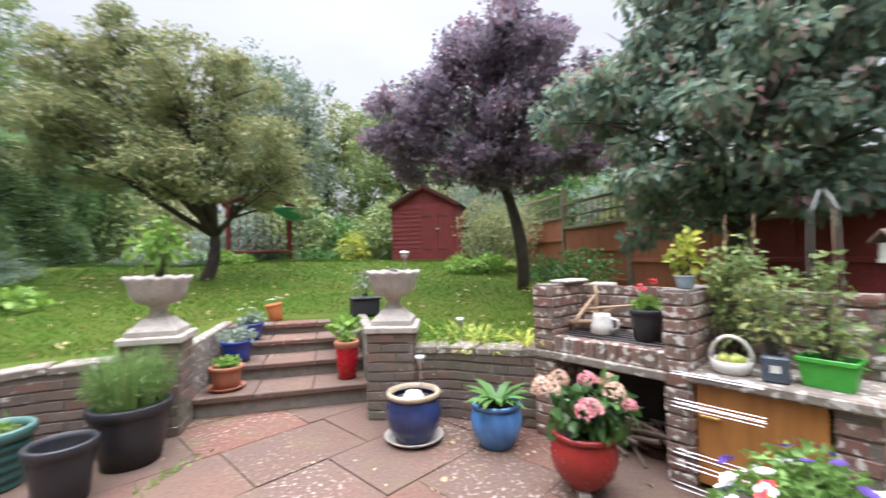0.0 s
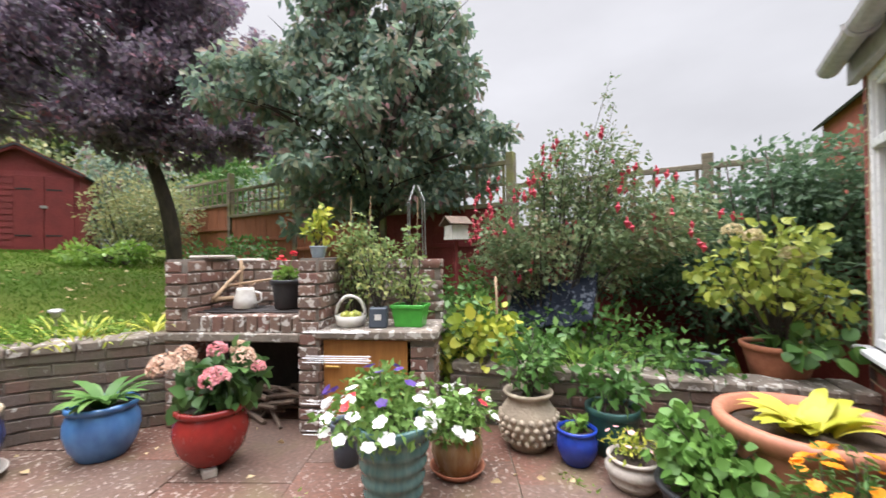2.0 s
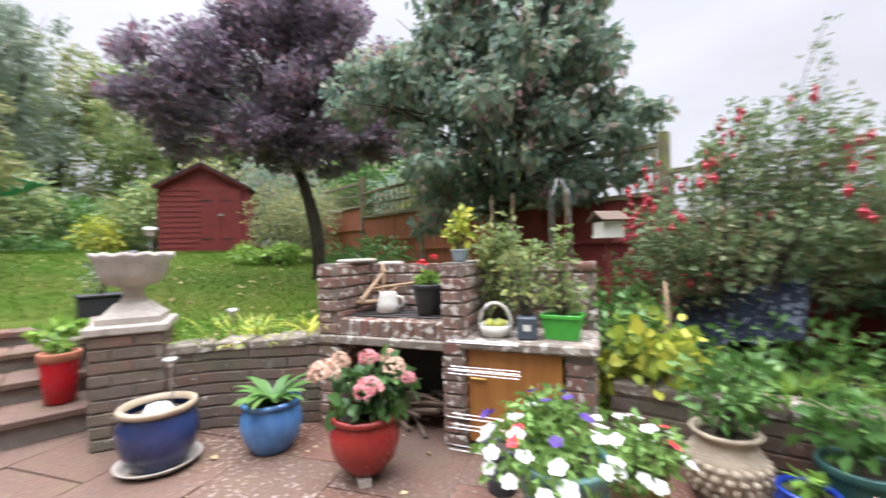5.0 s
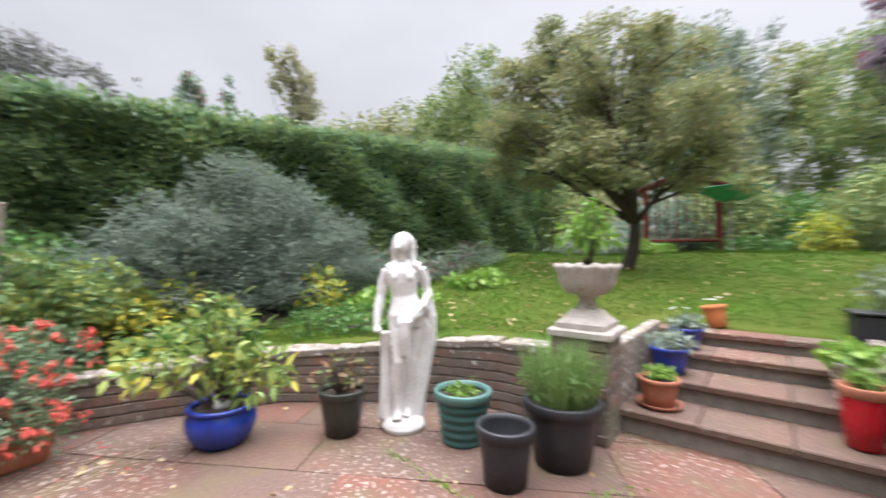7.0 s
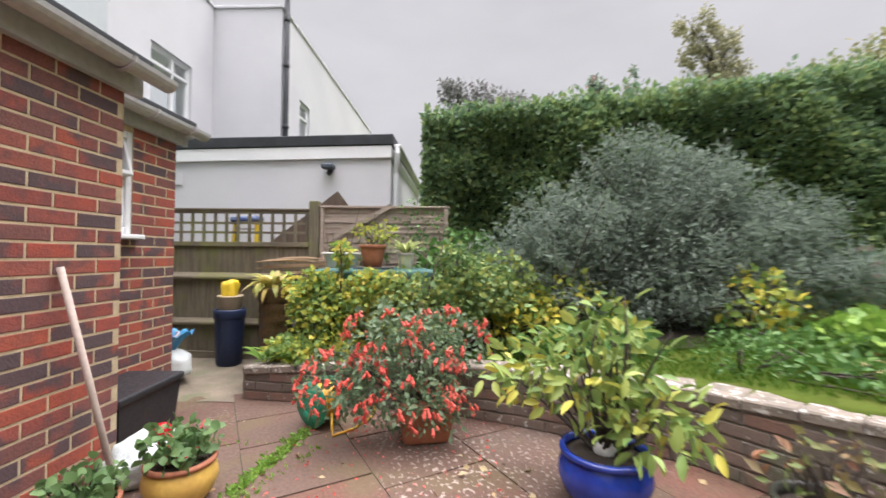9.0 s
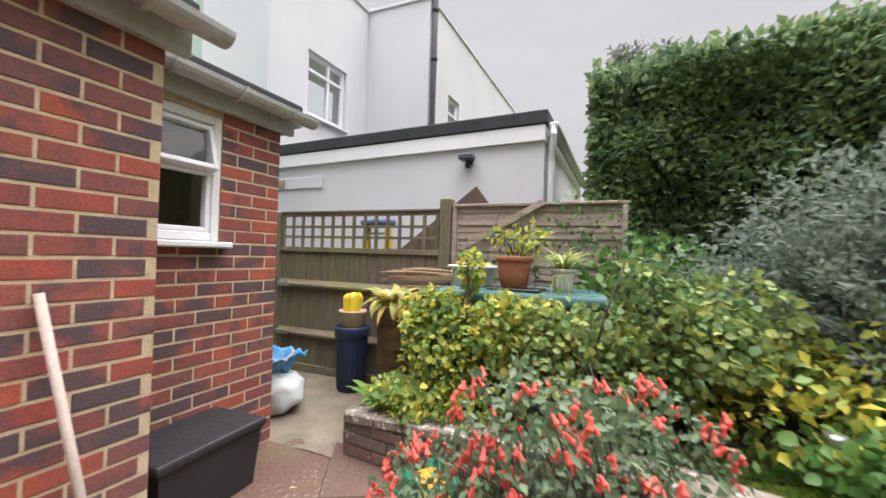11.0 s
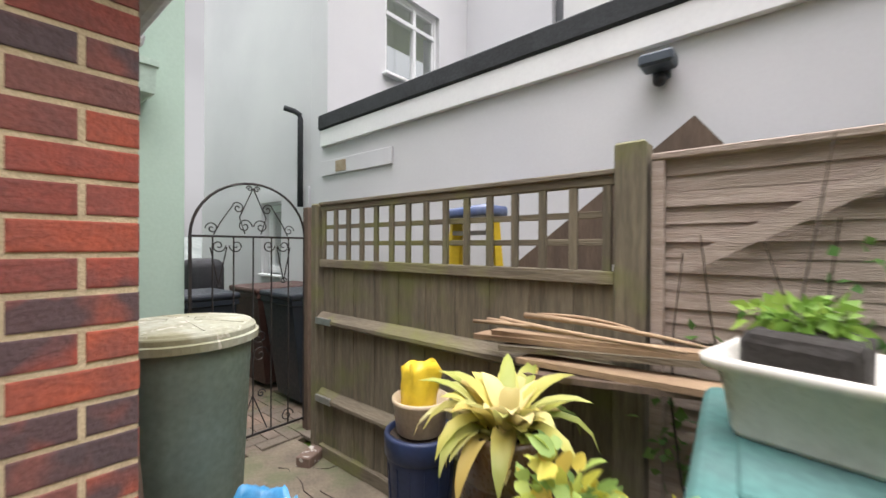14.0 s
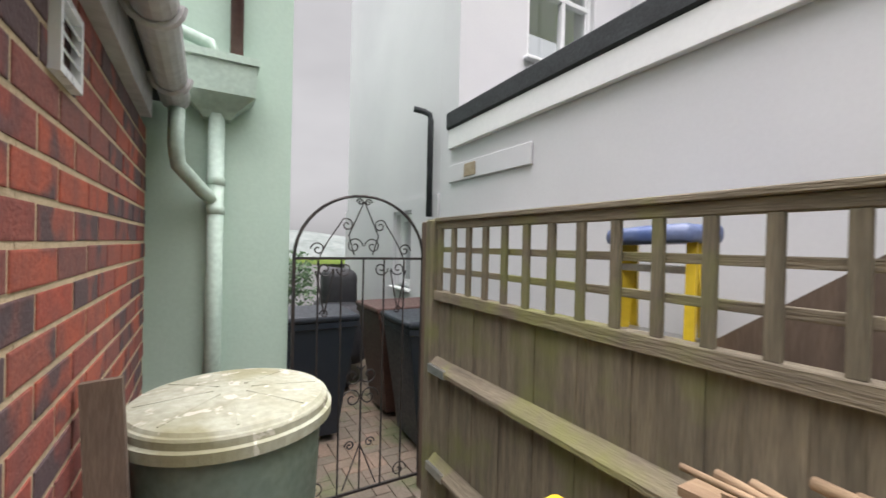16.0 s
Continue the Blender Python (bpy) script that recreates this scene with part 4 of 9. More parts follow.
def tree(name, base, top_of_trunk, blobs, n, size, material, label, r=0.12, gap=0.3, width=0.55, twigs=14, category="tree", droop=0.25, shell=0.6, gs=1.6, big=False, near=False, lumps=9):
    """Trunk with limbs to every part of the crown, and the crown itself."""
    t = thing(name, Matrix.Translation(base), label, category)
    inv = Vector(base)
    bl = [(b[0] - inv.x, b[1] - inv.y, b[2] - inv.z, *b[3:]) for b in blobs]
    fork = Vector(top_of_trunk) - inv
    bm = bmesh.new()
    limb(bm, (0, 0, -0.1), fork, r, r * 0.75, 0.10)
    part("trunk", bm, M_BARK, t, smooth=True)
    bm = bmesh.new()
    for b in bl:
        pts = limb(bm, fork, (b[0], b[1], b[2]), r * 0.5, r * 0.12, 0.16)
        for _ in range(max(2, twigs // len(bl))):
            e = Vector((b[0] + random.uniform(-1, 1) * b[3] * 0.95, b[1] + random.uniform(-1, 1) * b[4] * 0.95, b[2] + random.uniform(-0.7, 1.0) * b[5] * 0.95))
            limb(bm, pts[random.randint(2, 5)], e, r * 0.2, r * 0.03, 0.12, 4)
        if near:
            part("limb", bm, M_BARK, t, smooth=True)
            bm = bmesh.new()
    if near:
        bm.free()
    else:
        part("branchwork", bm, M_BARK, t, smooth=True)
    crown("crown", lumpy(bl, int(abs(base[0]) * 100) + 3, lumps), n, size, material, t, width, 0.95, gap, droop=droop, gs=gs, big=big)
    return t


L_PLUM = leaf_mat("purple_plum_leaf", [(0.15, 0.122, 0.165), (0.205, 0.16, 0.215), (0.26, 0.185, 0.24), (0.195, 0.20, 0.205), (0.36, 0.165, 0.205)], 0.5, 0.5)
L_DOG = leaf_mat("dark_green_leaf", [(0.125, 0.19, 0.155), (0.17, 0.25, 0.19), (0.215, 0.30, 0.205), (0.27, 0.31, 0.20), (0.36, 0.20, 0.21)], 0.55, 0.5)
L_APPLE = leaf_mat("apple_leaf", [(0.15, 0.205, 0.11), (0.22, 0.27, 0.125), (0.30, 0.335, 0.145), (0.40, 0.36, 0.15), (0.20, 0.205, 0.115)], 0.55, 0.3)
L_HEDGE = leaf_mat("hedge_leaf", [(0.105, 0.185, 0.10), (0.15, 0.245, 0.12), (0.20, 0.295, 0.12), (0.29, 0.36, 0.12)], 0.5, 0.4)
L_WILLOW = leaf_mat("grey_green_leaf", [(0.169, 0.220, 0.161), (0.236, 0.296, 0.220), (0.320, 0.371, 0.288)], 0.6, 0.25)
L_SAGE = leaf_mat("sage_grey_leaf", [(0.155, 0.205, 0.16), (0.20, 0.255, 0.20), (0.255, 0.30, 0.245), (0.18, 0.245, 0.165)], 0.8, 0.45)
L_WOODS = leaf_mat("distant_leaf", [(0.114, 0.190, 0.076), (0.171, 0.257, 0.095), (0.266, 0.323, 0.114), (0.361, 0.361, 0.133)], 0.7, 0.25)
L_LIGHT = leaf_mat("light_green_leaf", [(0.125, 0.250, 0.037), (0.188, 0.338, 0.056), (0.288, 0.413, 0.075)], 0.5, 0.35)
L_MID = leaf_mat("mid_green_leaf", [(0.062, 0.150, 0.037), (0.094, 0.206, 0.050), (0.150, 0.263, 0.062)], 0.45, 0.3)
L_YG = leaf_mat("yellow_green_leaf", [(0.163, 0.237, 0.037), (0.325, 0.400, 0.050), (0.550, 0.525, 0.075), (0.213, 0.312, 0.050)], 0.45, 0.35)
L_YELLOW = leaf_mat("yellowing_leaf", [(0.112, 0.213, 0.050), (0.175, 0.275, 0.062), (0.450, 0.450, 0.075), (0.688, 0.525, 0.062)], 0.45, 0.35)
L_TOM = leaf_mat("tomato_leaf", [(0.15, 0.23, 0.08), (0.21, 0.30, 0.11), (0.29, 0.36, 0.13), (0.38, 0.38, 0.12)], 0.55, 0.35)
L_CLIMB = leaf_mat("climber_leaf", [(0.07, 0.13, 0.075), (0.10, 0.175, 0.09), (0.145, 0.22, 0.11)], 0.5, 0.4)
L_HOSTA = leaf_mat("variegated_hosta_leaf", [(0.688, 0.625, 0.100), (0.375, 0.475, 0.062), (0.700, 0.700, 0.275), (0.250, 0.375, 0.062)], 0.4, 0.35)
L_BIRCH = leaf_mat("thin_birch_leaf", [(0.30, 0.30, 0.17), (0.38, 0.36, 0.21), (0.26, 0.28, 0.17)], 0.6, 0.4)
L_GRASS = leaf_mat("grass_blade", [(0.045, 0.115, 0.006), (0.058, 0.135, 0.008), (0.075, 0.155, 0.01), (0.13, 0.145, 0.025)], 0.9, 0.3)
P_RED = leaf_mat("red_petal", [(0.55, 0.02, 0.03), (0.68, 0.05, 0.06), (0.60, 0.03, 0.10)], 0.5, 0.3)
P_CORAL = leaf_mat("coral_petal", [(0.70, 0.09, 0.07), (0.78, 0.16, 0.12), (0.62, 0.06, 0.06)], 0.5, 0.3)
P_PINK = leaf_mat("pink_petal", [(0.75, 0.28, 0.36), (0.78, 0.45, 0.42), (0.74, 0.20, 0.33)], 0.5, 0.3)
P_CREAM = leaf_mat("faded_petal", [(0.70, 0.52, 0.40), (0.74, 0.55, 0.42), (0.62, 0.42, 0.32)], 0.6, 0.3)
P_WHITE = leaf_mat("white_petal", [(0.82, 0.82, 0.80), (0.78, 0.79, 0.76)], 0.5, 0.3)
P_PURPLE = leaf_mat("purple_petal", [(0.07, 0.03, 0.18), (0.10, 0.05, 0.26)], 0.5, 0.3)
P_ORANGE = leaf_mat("orange_petal", [(0.80, 0.24, 0.006), (0.86, 0.32, 0.012)], 0.5, 0.3)

# purple plum on the lawn
tree("plum_tree", (3.55, 6.85, 0.70), (3.25, 6.85, 2.45), [(2.9, 6.9, 3.7, 1.1, 1.0, 0.9), (3.9, 6.9, 3.9, 1.0, 1.0, 1.1), (3.1, 6.8, 4.5, 1.1, 1.0, 0.75), (2.0, 7.0, 3.5, 0.8, 0.9, 0.75), (4.5, 6.7, 3.6, 0.7, 0.8, 0.8), (1.7, 7.0, 2.95, 0.55, 0.6, 0.5), (2.7, 6.7, 2.9, 0.7, 0.6, 0.45), (3.9, 6.9, 4.9, 0.5, 0.5, 0.55), (3.6, 6.5, 2.85, 0.8, 0.6, 0.4), (2.6, 6.6, 2.6, 0.6, 0.5, 0.3), (3.3, 6.4, 2.5, 0.6, 0.4, 0.25), (4.6, 6.4, 3.0, 0.6, 0.6, 0.4)], 50000, 0.085, L_PLUM, "purple-leaved plum tree with a dark leaning trunk", 0.11, gap=0.30, gs=1.5, twigs=60, near=True, lumps=14)
# dark green tree behind the barbecue
tree("dogwood_tree", (4.55, 4.1, 0.5), (4.5, 3.9, 1.5), [(4.0, 3.9, 2.3, 0.85, 0.8, 0.65), (4.75, 3.5, 2.9, 0.95, 0.9, 1.0), (4.4, 3.8, 3.8, 0.75, 0.75, 0.85), (3.6, 4.3, 3.0, 0.65, 0.7, 0.6), (5.1, 3.4, 2.2, 0.65, 0.65, 0.7), (4.1, 4.4, 1.8, 0.6, 0.6, 0.5), (4.95, 3.15, 3.4, 0.55, 0.55, 0.6), (3.9, 4.1, 3.6, 0.5, 0.5, 0.5), (5.05, 2.75, 2.35, 0.4, 0.45, 0.5), (3.25, 4.75, 2.9, 0.4, 0.5, 0.35), (3.9, 3.9, 4.4, 0.5, 0.5, 0.4), (4.75, 3.3, 4.2, 0.4, 0.4, 0.4)], 29000, 0.105, L_DOG, "broad-leaved dark green tree with reddening leaves", 0.08, gap=0.33, droop=0.9, gs=1.7, twigs=40, near=True, lumps=14)
# old apple tree with bent stems
tree("apple_tree", (-1.75, 9.0, 0.95), (-1.55, 9.0, 1.75), [(-3.1, 9.0, 3.58, 1.3, 1.2, 0.9), (-1.4, 9.0, 3.58, 1.2, 1.2, 0.9), (-2.3, 9.1, 4.58, 1.2, 1.1, 0.8), (-3.6, 8.8, 3.38, 0.8, 0.9, 0.6), (-0.4, 8.9, 2.78, 0.8, 0.8, 0.6), (-2.0, 8.6, 2.78, 1.1, 0.9, 0.5), (-3.2, 9.0, 5.08, 0.7, 0.7, 0.6), (-1.2, 9.0, 4.48, 0.7, 0.7, 0.6), (-4.1, 9.2, 4.08, 0.6, 0.7, 0.55), (-3.7, 8.9, 4.68, 0.6, 0.6, 0.5)], 50000, 0.075, L_APPLE, "spreading old apple tree with bent stems and yellowing leaves", 0.12, gap=0.22, gs=1.4, twigs=90, near=True, lumps=14)
# hedge along the west side
hb = []
yy = 1.9
while yy < 15:
    top = 2.72 + 0.115 * (yy - 1.5)
    hb.append((-5.75, yy, top * 0.5, 0.5, 0.55, top * 0.5))
    yy += 0.45
hedge = thing("hedge", Matrix.Translation((-5.8, 1.5, 0.1)), "tall clipped green hedge with a flat top", "hedge")
n = 130000
u, v, k = RNG.random(n) ** 1.5 * 14.0, RNG.random(n), RNG.random(n)
top = 2.66 + 0.115 * u
face = k < 0.72
end = k > 0.93
bumpy = 0.09 * np.sin(u * 2.3 + v * 5) + 0.07 * np.sin(u * 5.1 - v * 9) + 0.05 * np.sin(v * 17 + u * 3)
hp = np.stack([np.where(face, 0.45 - 0.28 * RNG.random(n) ** 2 + bumpy, np.where(end, 0.45 - 1.3 * RNG.random(n), 0.5 - 1.4 * RNG.random(n))), np.where(end, 0.05 + 0.25 * RNG.random(n) ** 2, u), np.where(face | end, v * np.where(end, 2.66, top), top + bumpy * 0.9 - 0.2 * RNG.random(n) ** 2)], 1)
hd = np.stack([np.where(face, 1.0, 0.2), np.where(end, -1.0, 0.0), np.where(face | end, 0.25, 1.0)], 1) + RNG.normal(size=(n, 3)) * 0.75
part_mesh("foliage", leaves_mesh("foliage", hp, hd, 0.075 * (0.6 + 0.8 * RNG.random(n)), 0.6), L_HEDGE, hedge)
# near-black box behind the leaves, painted as the shade deep in the hedge
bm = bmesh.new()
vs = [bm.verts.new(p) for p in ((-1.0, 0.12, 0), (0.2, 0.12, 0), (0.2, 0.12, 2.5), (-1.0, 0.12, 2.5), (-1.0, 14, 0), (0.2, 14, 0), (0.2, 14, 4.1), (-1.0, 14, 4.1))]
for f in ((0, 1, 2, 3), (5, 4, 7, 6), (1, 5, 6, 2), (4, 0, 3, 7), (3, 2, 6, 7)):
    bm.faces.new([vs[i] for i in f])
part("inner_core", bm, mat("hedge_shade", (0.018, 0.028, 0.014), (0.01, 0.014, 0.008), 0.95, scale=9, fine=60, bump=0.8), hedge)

# ---- woods and distance ----
for i in range(30):
    a = radians(38 + i * 4.6 + random.uniform(-2, 2))
    r = random.uniform(20, 30)
    x, y = r * math.cos(a), r * math.sin(a)
    h = random.uniform(7.0, 11.0) * (1.0 if i > 7 else 0.62)
    g = garden(x, y)
    az = math.degrees(a)
    if az > 120:                                   # the wood falls away towards the west
        h = max(2.5, r * math.tan(radians(24 - 0.35 * (az - 120) if az < 138 else 17 - 0.35 * (az - 138))) + 1.2 - g)
    w = random.uniform(1.9, 3.0)
    blobs = [(x, y, g + h * 0.5, w, w, h * 0.44)] + [(x + random.uniform(-1, 1) * w * 0.9, y + random.uniform(-1, 1) * w * 0.9, g + h * random.uniform(0.2, 0.9), w * 0.6, w * 0.6, h * 0.18) for _ in range(6)]
    tree("tree", (x, y, g - 0.2), (x, y, g + h * 0.3), blobs, 9500, 0.20, (L_WOODS, L_APPLE, L_WOODS, L_WILLOW, L_WOODS)[i % 5], "leafy tree at the garden end in early autumn", 0.2, gap=0.2, twigs=8, gs=0.7)

# ---- pots and small plants ----
def shade(c, k):
    return tuple(v * k for v in c)


def pot(name, loc, r, h, material, label, style="taper", rim=None, r2=None, soil=0.86, saucer=None, ribs=0, turn=0.0, category="pot", scale=None, tilt=None):
    """A plant pot as an Empty at its base with body, rim and soil. Styles: taper, belly, bowl, urn."""
    m = Matrix.Translation(loc) @ pose(0, 0, 0, *(tilt or (0, 0, turn)))
    t = thing(name, m, label, category)
    r2 = r2 or r * 0.72
    if style == "taper":
        prof = [(r2 * 0.9, 0.0), (r2, 0.006), (r2 + (r * 0.93 - r2) * 0.5, h * 0.45), (r * 0.93, h * 0.84)]
        rimp = [(r * 0.95, h * 0.83), (r, h * 0.85), (r * 1.01, h * 0.98), (r * 0.98, h), (r * 0.88, h), (r * 0.86, h * 0.9)]
    elif style == "belly":
        prof = [(r2 * 0.92, 0.0), (r2, 0.008), (r * 0.93, h * 0.25), (r * 1.05, h * 0.52), (r * 1.02, h * 0.72), (r * 0.90, h * 0.88)]
        rimp = [(r * 0.90, h * 0.875), (r * 0.99, h * 0.90), (r * 1.02, h * 0.95), (r * 0.99, h), (r * 0.88, h), (r * 0.85, h * 0.9)]
    elif style == "bowl":
        prof = [(r2 * 0.9, 0.0), (r2, 0.008), (r2 + (r - r2) * 0.6, h * 0.42), (r * 0.93, h * 0.8)]
        rimp = [(r * 0.93, h * 0.79), (r * 1.0, h * 0.82), (r * 1.06, h * 0.92), (r * 1.05, h), (r * 0.93, h), (r * 0.88, h * 0.86)]
    else:
        prof = [(r2 * 0.95, 0.0), (r2, 0.01), (r * 0.98, h * 0.30), (r * 1.08, h * 0.50), (r * 0.98, h * 0.70), (r * 0.78, h * 0.84), (r * 0.78, h * 0.88)]
        rimp = [(r * 0.78, h * 0.88), (r * 0.92, h * 0.94), (r * 0.97, h * 0.98), (r * 0.94, h), (r * 0.82, h), (r * 0.75, h * 0.9)]
    bm = bmesh.new()
    if ribs:
        fine = []
        for (r0, z0), (r1, z1) in zip(prof, prof[1:]):
            for k in range(14):
                fine.append((r0 + (r1 - r0) * k / 14, z0 + (z1 - z0) * k / 14))
        fine.append(prof[-1])
        prof = [(q * (1 + 0.036 * math.sin(z / h * ribs * 2 * math.pi)), z) for q, z in fine]
    lathe(bm, prof, 36)
    bmesh.ops.contextual_create(bm, geom=[v for v in bm.verts if v.co.z < 1e-6])
    part("body", bm, material, t, smooth=True)
    bm = bmesh.new()
    lathe(bm, rimp, 36)
    part("rim", bm, rim or material, t, smooth=True)
    if soil:
        bm = bmesh.new()
        rr = r * (0.76 if style == "urn" else 0.87)
        lathe(bm, [(rr, h * soil), (rr * 0.6, h * soil + 0.008), (0.002, h * soil + 0.012)], 24)
        part("soil", bm, M_SOIL, t, smooth=True)
    else:
        bm = bmesh.new()
        lathe(bm, [(r * 0.86, h * 0.9), (r2 * 0.93, 0.02), (0.002, 0.02)], 30)
        part("inside", bm, material, t, smooth=True)
    if saucer:
        bm = bmesh.new()
        sr = r2 * 1.55
        lathe(bm, [(0.002, -0.004), (sr * 0.8, -0.004), (sr, 0.03), (sr * 0.96, 0.032), (sr * 0.82, 0.006)], 32)
        part("saucer", bm, saucer, t, smooth=True)
    return t


def strip_leaves(name, parent, n, length, width, material, z0=0.0, spread=0.6, arch=0.9, seg=6, up=1.0, r0=0.03, label="", seed=1, fold=0.12):
    """Long arching leaves that rise from the middle and bend over."""
    rr = random.Random(seed)
    vs, fs = [], []
    for i in range(n):
        a = rr.uniform(0, 2 * math.pi)
        ln = length * rr.uniform(0.65, 1.1)
        lift = up * rr.uniform(0.5, 1.0)
        wd = width * rr.uniform(0.8, 1.15)
        d, s = Vector((math.cos(a), math.sin(a), 0)), Vector((-math.sin(a), math.cos(a), 0))
        p = d * r0 * rr.random() + Vector((0, 0, z0))
        ang = math.atan2(lift, spread * rr.uniform(0.6, 1.2))
        b = len(vs)
        for k in range(seg + 1):
            t = k / seg
            w = wd * math.sin(math.pi * min(1, 0.08 + 0.92 * t)) ** 0.75 * 0.5 if k < seg else 0.0005
            vs += [p - s * w + Vector((0, 0, fold * w)), p, p + s * w + Vector((0, 0, fold * w))]
            p = p + (d * math.cos(ang) + Vector((0, 0, math.sin(ang)))) * ln / seg
            ang -= arch * 1.6 / seg * rr.uniform(0.7, 1.3)
        for k in range(seg):
            q = b + k * 3
            fs += [(q, q + 1, q + 4, q + 3), (q + 1, q + 2, q + 5, q + 4)]
    return part_mesh(name, raw_mesh(name, vs, fs), material, parent, label, smooth=True)


def stems(parent, tips, z0, rad=0.005, material=None, name="stem", base_r=0.03):
    for p in tips:
        bm = bmesh.new()
        b = Vector((random.uniform(-1, 1) * base_r, random.uniform(-1, 1) * base_r, z0))
        limb(bm, b, p, rad, rad * 0.4, 0.1, 4)
        part(name, bm, material or M_BARK, parent, smooth=True)


def foliage(parent, blobs, n, size, material, width=0.6, gap=0.2, shell=0.8, big=False, droop=0.3, name="foliage", gs=5.0, stem_z=None, stem_n=10, rad=0.005, stem_mat=None):
    if stem_z is not None:
        tips = []
        for _ in range(stem_n):
            b = random.choice(blobs)
            tips.append((b[0] + random.uniform(-0.8, 0.8) * b[3], b[1] + random.uniform(-0.8, 0.8) * b[4], b[2] + random.uniform(-0.3, 0.9) * b[5]))
        stems(parent, tips, stem_z, rad, stem_mat)
    return crown(name, blobs, n, size, material, parent, width, shell, gap, big, droop, gs)


def flower_mesh(name, material, r, petals=5, cup=0.25, notch=0.75):
    """A round flower of overlapping petals, facing up the z axis."""
    vs, fs = [(0, 0, -r * cup)], []
    k = petals * 4
    for ring, rad, z in ((1, 0.45, -0.02), (2, 1.0, cup * 0.35)):
        for i in range(k):
            a = 2 * math.pi * i / k
            q = r * rad * (1 if ring == 1 else (notch + (1 - notch) * abs(math.sin(a * petals / 2)) ** 0.6))
            vs.append((q * math.cos(a), q * math.sin(a), r * z))
    for i in range(k):
        j = (i + 1) % k
        fs += [(0, 1 + i, 1 + j), (1 + i, 1 + k + i, 1 + k + j, 1 + j)]
    me = raw_mesh(name, vs, fs)
    me.materials.append(material)
    me.polygons.foreach_set("use_smooth", [True] * len(me.polygons))
    return me


def scatter_flowers(parent, me, spots, name="flower", tilt=50, face=None, scale=(0.85, 1.15), label=""):
    """Flowers at spots, turned outwards (or to face, a way) and tilted."""
    for p in spots:
        ob = new(name, me)
        ob.parent = parent
        d = Vector(face) if face else Vector((p[0], p[1], 0.25))
        if d.length < 0.01:
            d = Vector((0, 0, 1))
        d = (d.normalized() + Vector((random.uniform(-0.5, 0.5), random.uniform(-0.5, 0.5), random.uniform(0.1, 0.9)))).normalized()
        ob.matrix_local = Matrix.Translation(p) @ d.to_track_quat("Z", "Y").to_matrix().to_4x4() @ Matrix.Scale(random.uniform(*scale), 4)
        if label:
            tagged(ob, label)


def on_blob(b, n, low=-0.3, seed=3):
    """n spots on the outside of an ellipsoid, none below low of its height."""
    rr, out = random.Random(seed), []
    while len(out) < n:
        d = Vector((rr.gauss(0, 1), rr.gauss(0, 1), rr.gauss(0, 1))).normalized()
        if d.z > low:
            out.append((b[0] + d.x * b[3], b[1] + d.y * b[4], b[2] + d.z * b[5]))
    return out


def mop_head(parent, p, r, material, seed, label):
    """A round head of many small florets."""
    rr = np.random.default_rng(seed)
    n = 90
    d = rr.normal(size=(n, 3))
    d[:, 2] = np.abs(d[:, 2]) * 1.0 - 0.25
    d /= np.linalg.norm(d, axis=1)[:, None]
    pos, di, sz = [], [], []
    for k in range(n):
        c = np.array(p) + d[k] * r * (0.9 + 0.15 * rr.random())
        for q in range(4):
            w = rr.normal(size=3)
            w -= d[k] * w.dot(d[k])
            w /= np.linalg.norm(w) + 1e-9
            pos.append(c)
            di.append(w + d[k] * 0.25)
            sz.append(r * 0.27)
    return part_mesh("flower_head", leaves_mesh("flower_head", np.array(pos), np.array(di), np.array(sz), 0.9), material, parent, label)

# ---- brick barbecue ----
BQ = Matrix(((0.45, 0.893, 0, 2.35), (-0.893, 0.45, 0, 2.60), (0, 0, 1, 0), (0, 0, 0, 1)))     # x along the front, y to the back
bbq = thing("brick_barbecue", BQ, "lichen-spotted brick barbecue with a slab shelf and side cupboard", "barbecue")


def bq_block(x0, x1, y0, y1, z0, z1, faces="flr", name="pillar"):
    bm = bmesh.new()
    box(bm, x0, x1, y0, y1, z0, z1)
    part(name, bm, M_MORTAR_OLD, bbq)
    runs = {"f": ((x0, y0), (x1, y0)), "l": ((x0, y1), (x0, y0)), "r": ((x1, y0), (x1, y1)), "b": ((x1, y1), (x0, y1))}
    for k in faces:
        a, b = runs[k]
        qa, qb = BQ @ Vector((*a, 0)), BQ @ Vector((*b, 0))
        brick_face(bbq, (qa.x, qa.y), (qb.x, qb.y), z0, z1 + 0.01, M_BRICK_BBQ, joint=0.012, depth=0.013, shift=0.11 if k in "lr" else 0.0)


bq_block(-0.88, -0.74, 0.0, 0.5, 0.0, 1.06)
bq_block(0.0, 0.12, 0.0, 0.5, 0.0, 1.06)
bq_block(-0.74, 0.0, 0.40, 0.5, 0.0, 1.02, "f", "back_wall")
bq_block(0.12, 0.82, 0.43, 0.55, 0.0, 1.04, "fr", "back_wall")
bq_block(0.68, 0.82, 0.03, 0.43, 0.0, 0.56, "fr")
bm = bmesh.new()
box(bm, -0.89, 0.0, -0.02, 0.40, 0.545, 0.60, bevel=0.008)
part("hearth_slab", bm, M_COPING, bbq)
x = -0.735
while x < -0.02:
    w = 0.069
    bm = bmesh.new()
    box(bm, x, x + w, 0.005, 0.11, 0.60, 0.705 + random.uniform(-0.004, 0.004), bevel=0.006)
    part("brick", bm, M_BRICK_BBQ, bbq)
    x += 0.076
bm = bmesh.new()
box(bm, -0.73, -0.01, 0.11, 0.40, 0.60, 0.67)
part("hearth_fill", bm, M_DARK, bbq)
bm = bmesh.new()
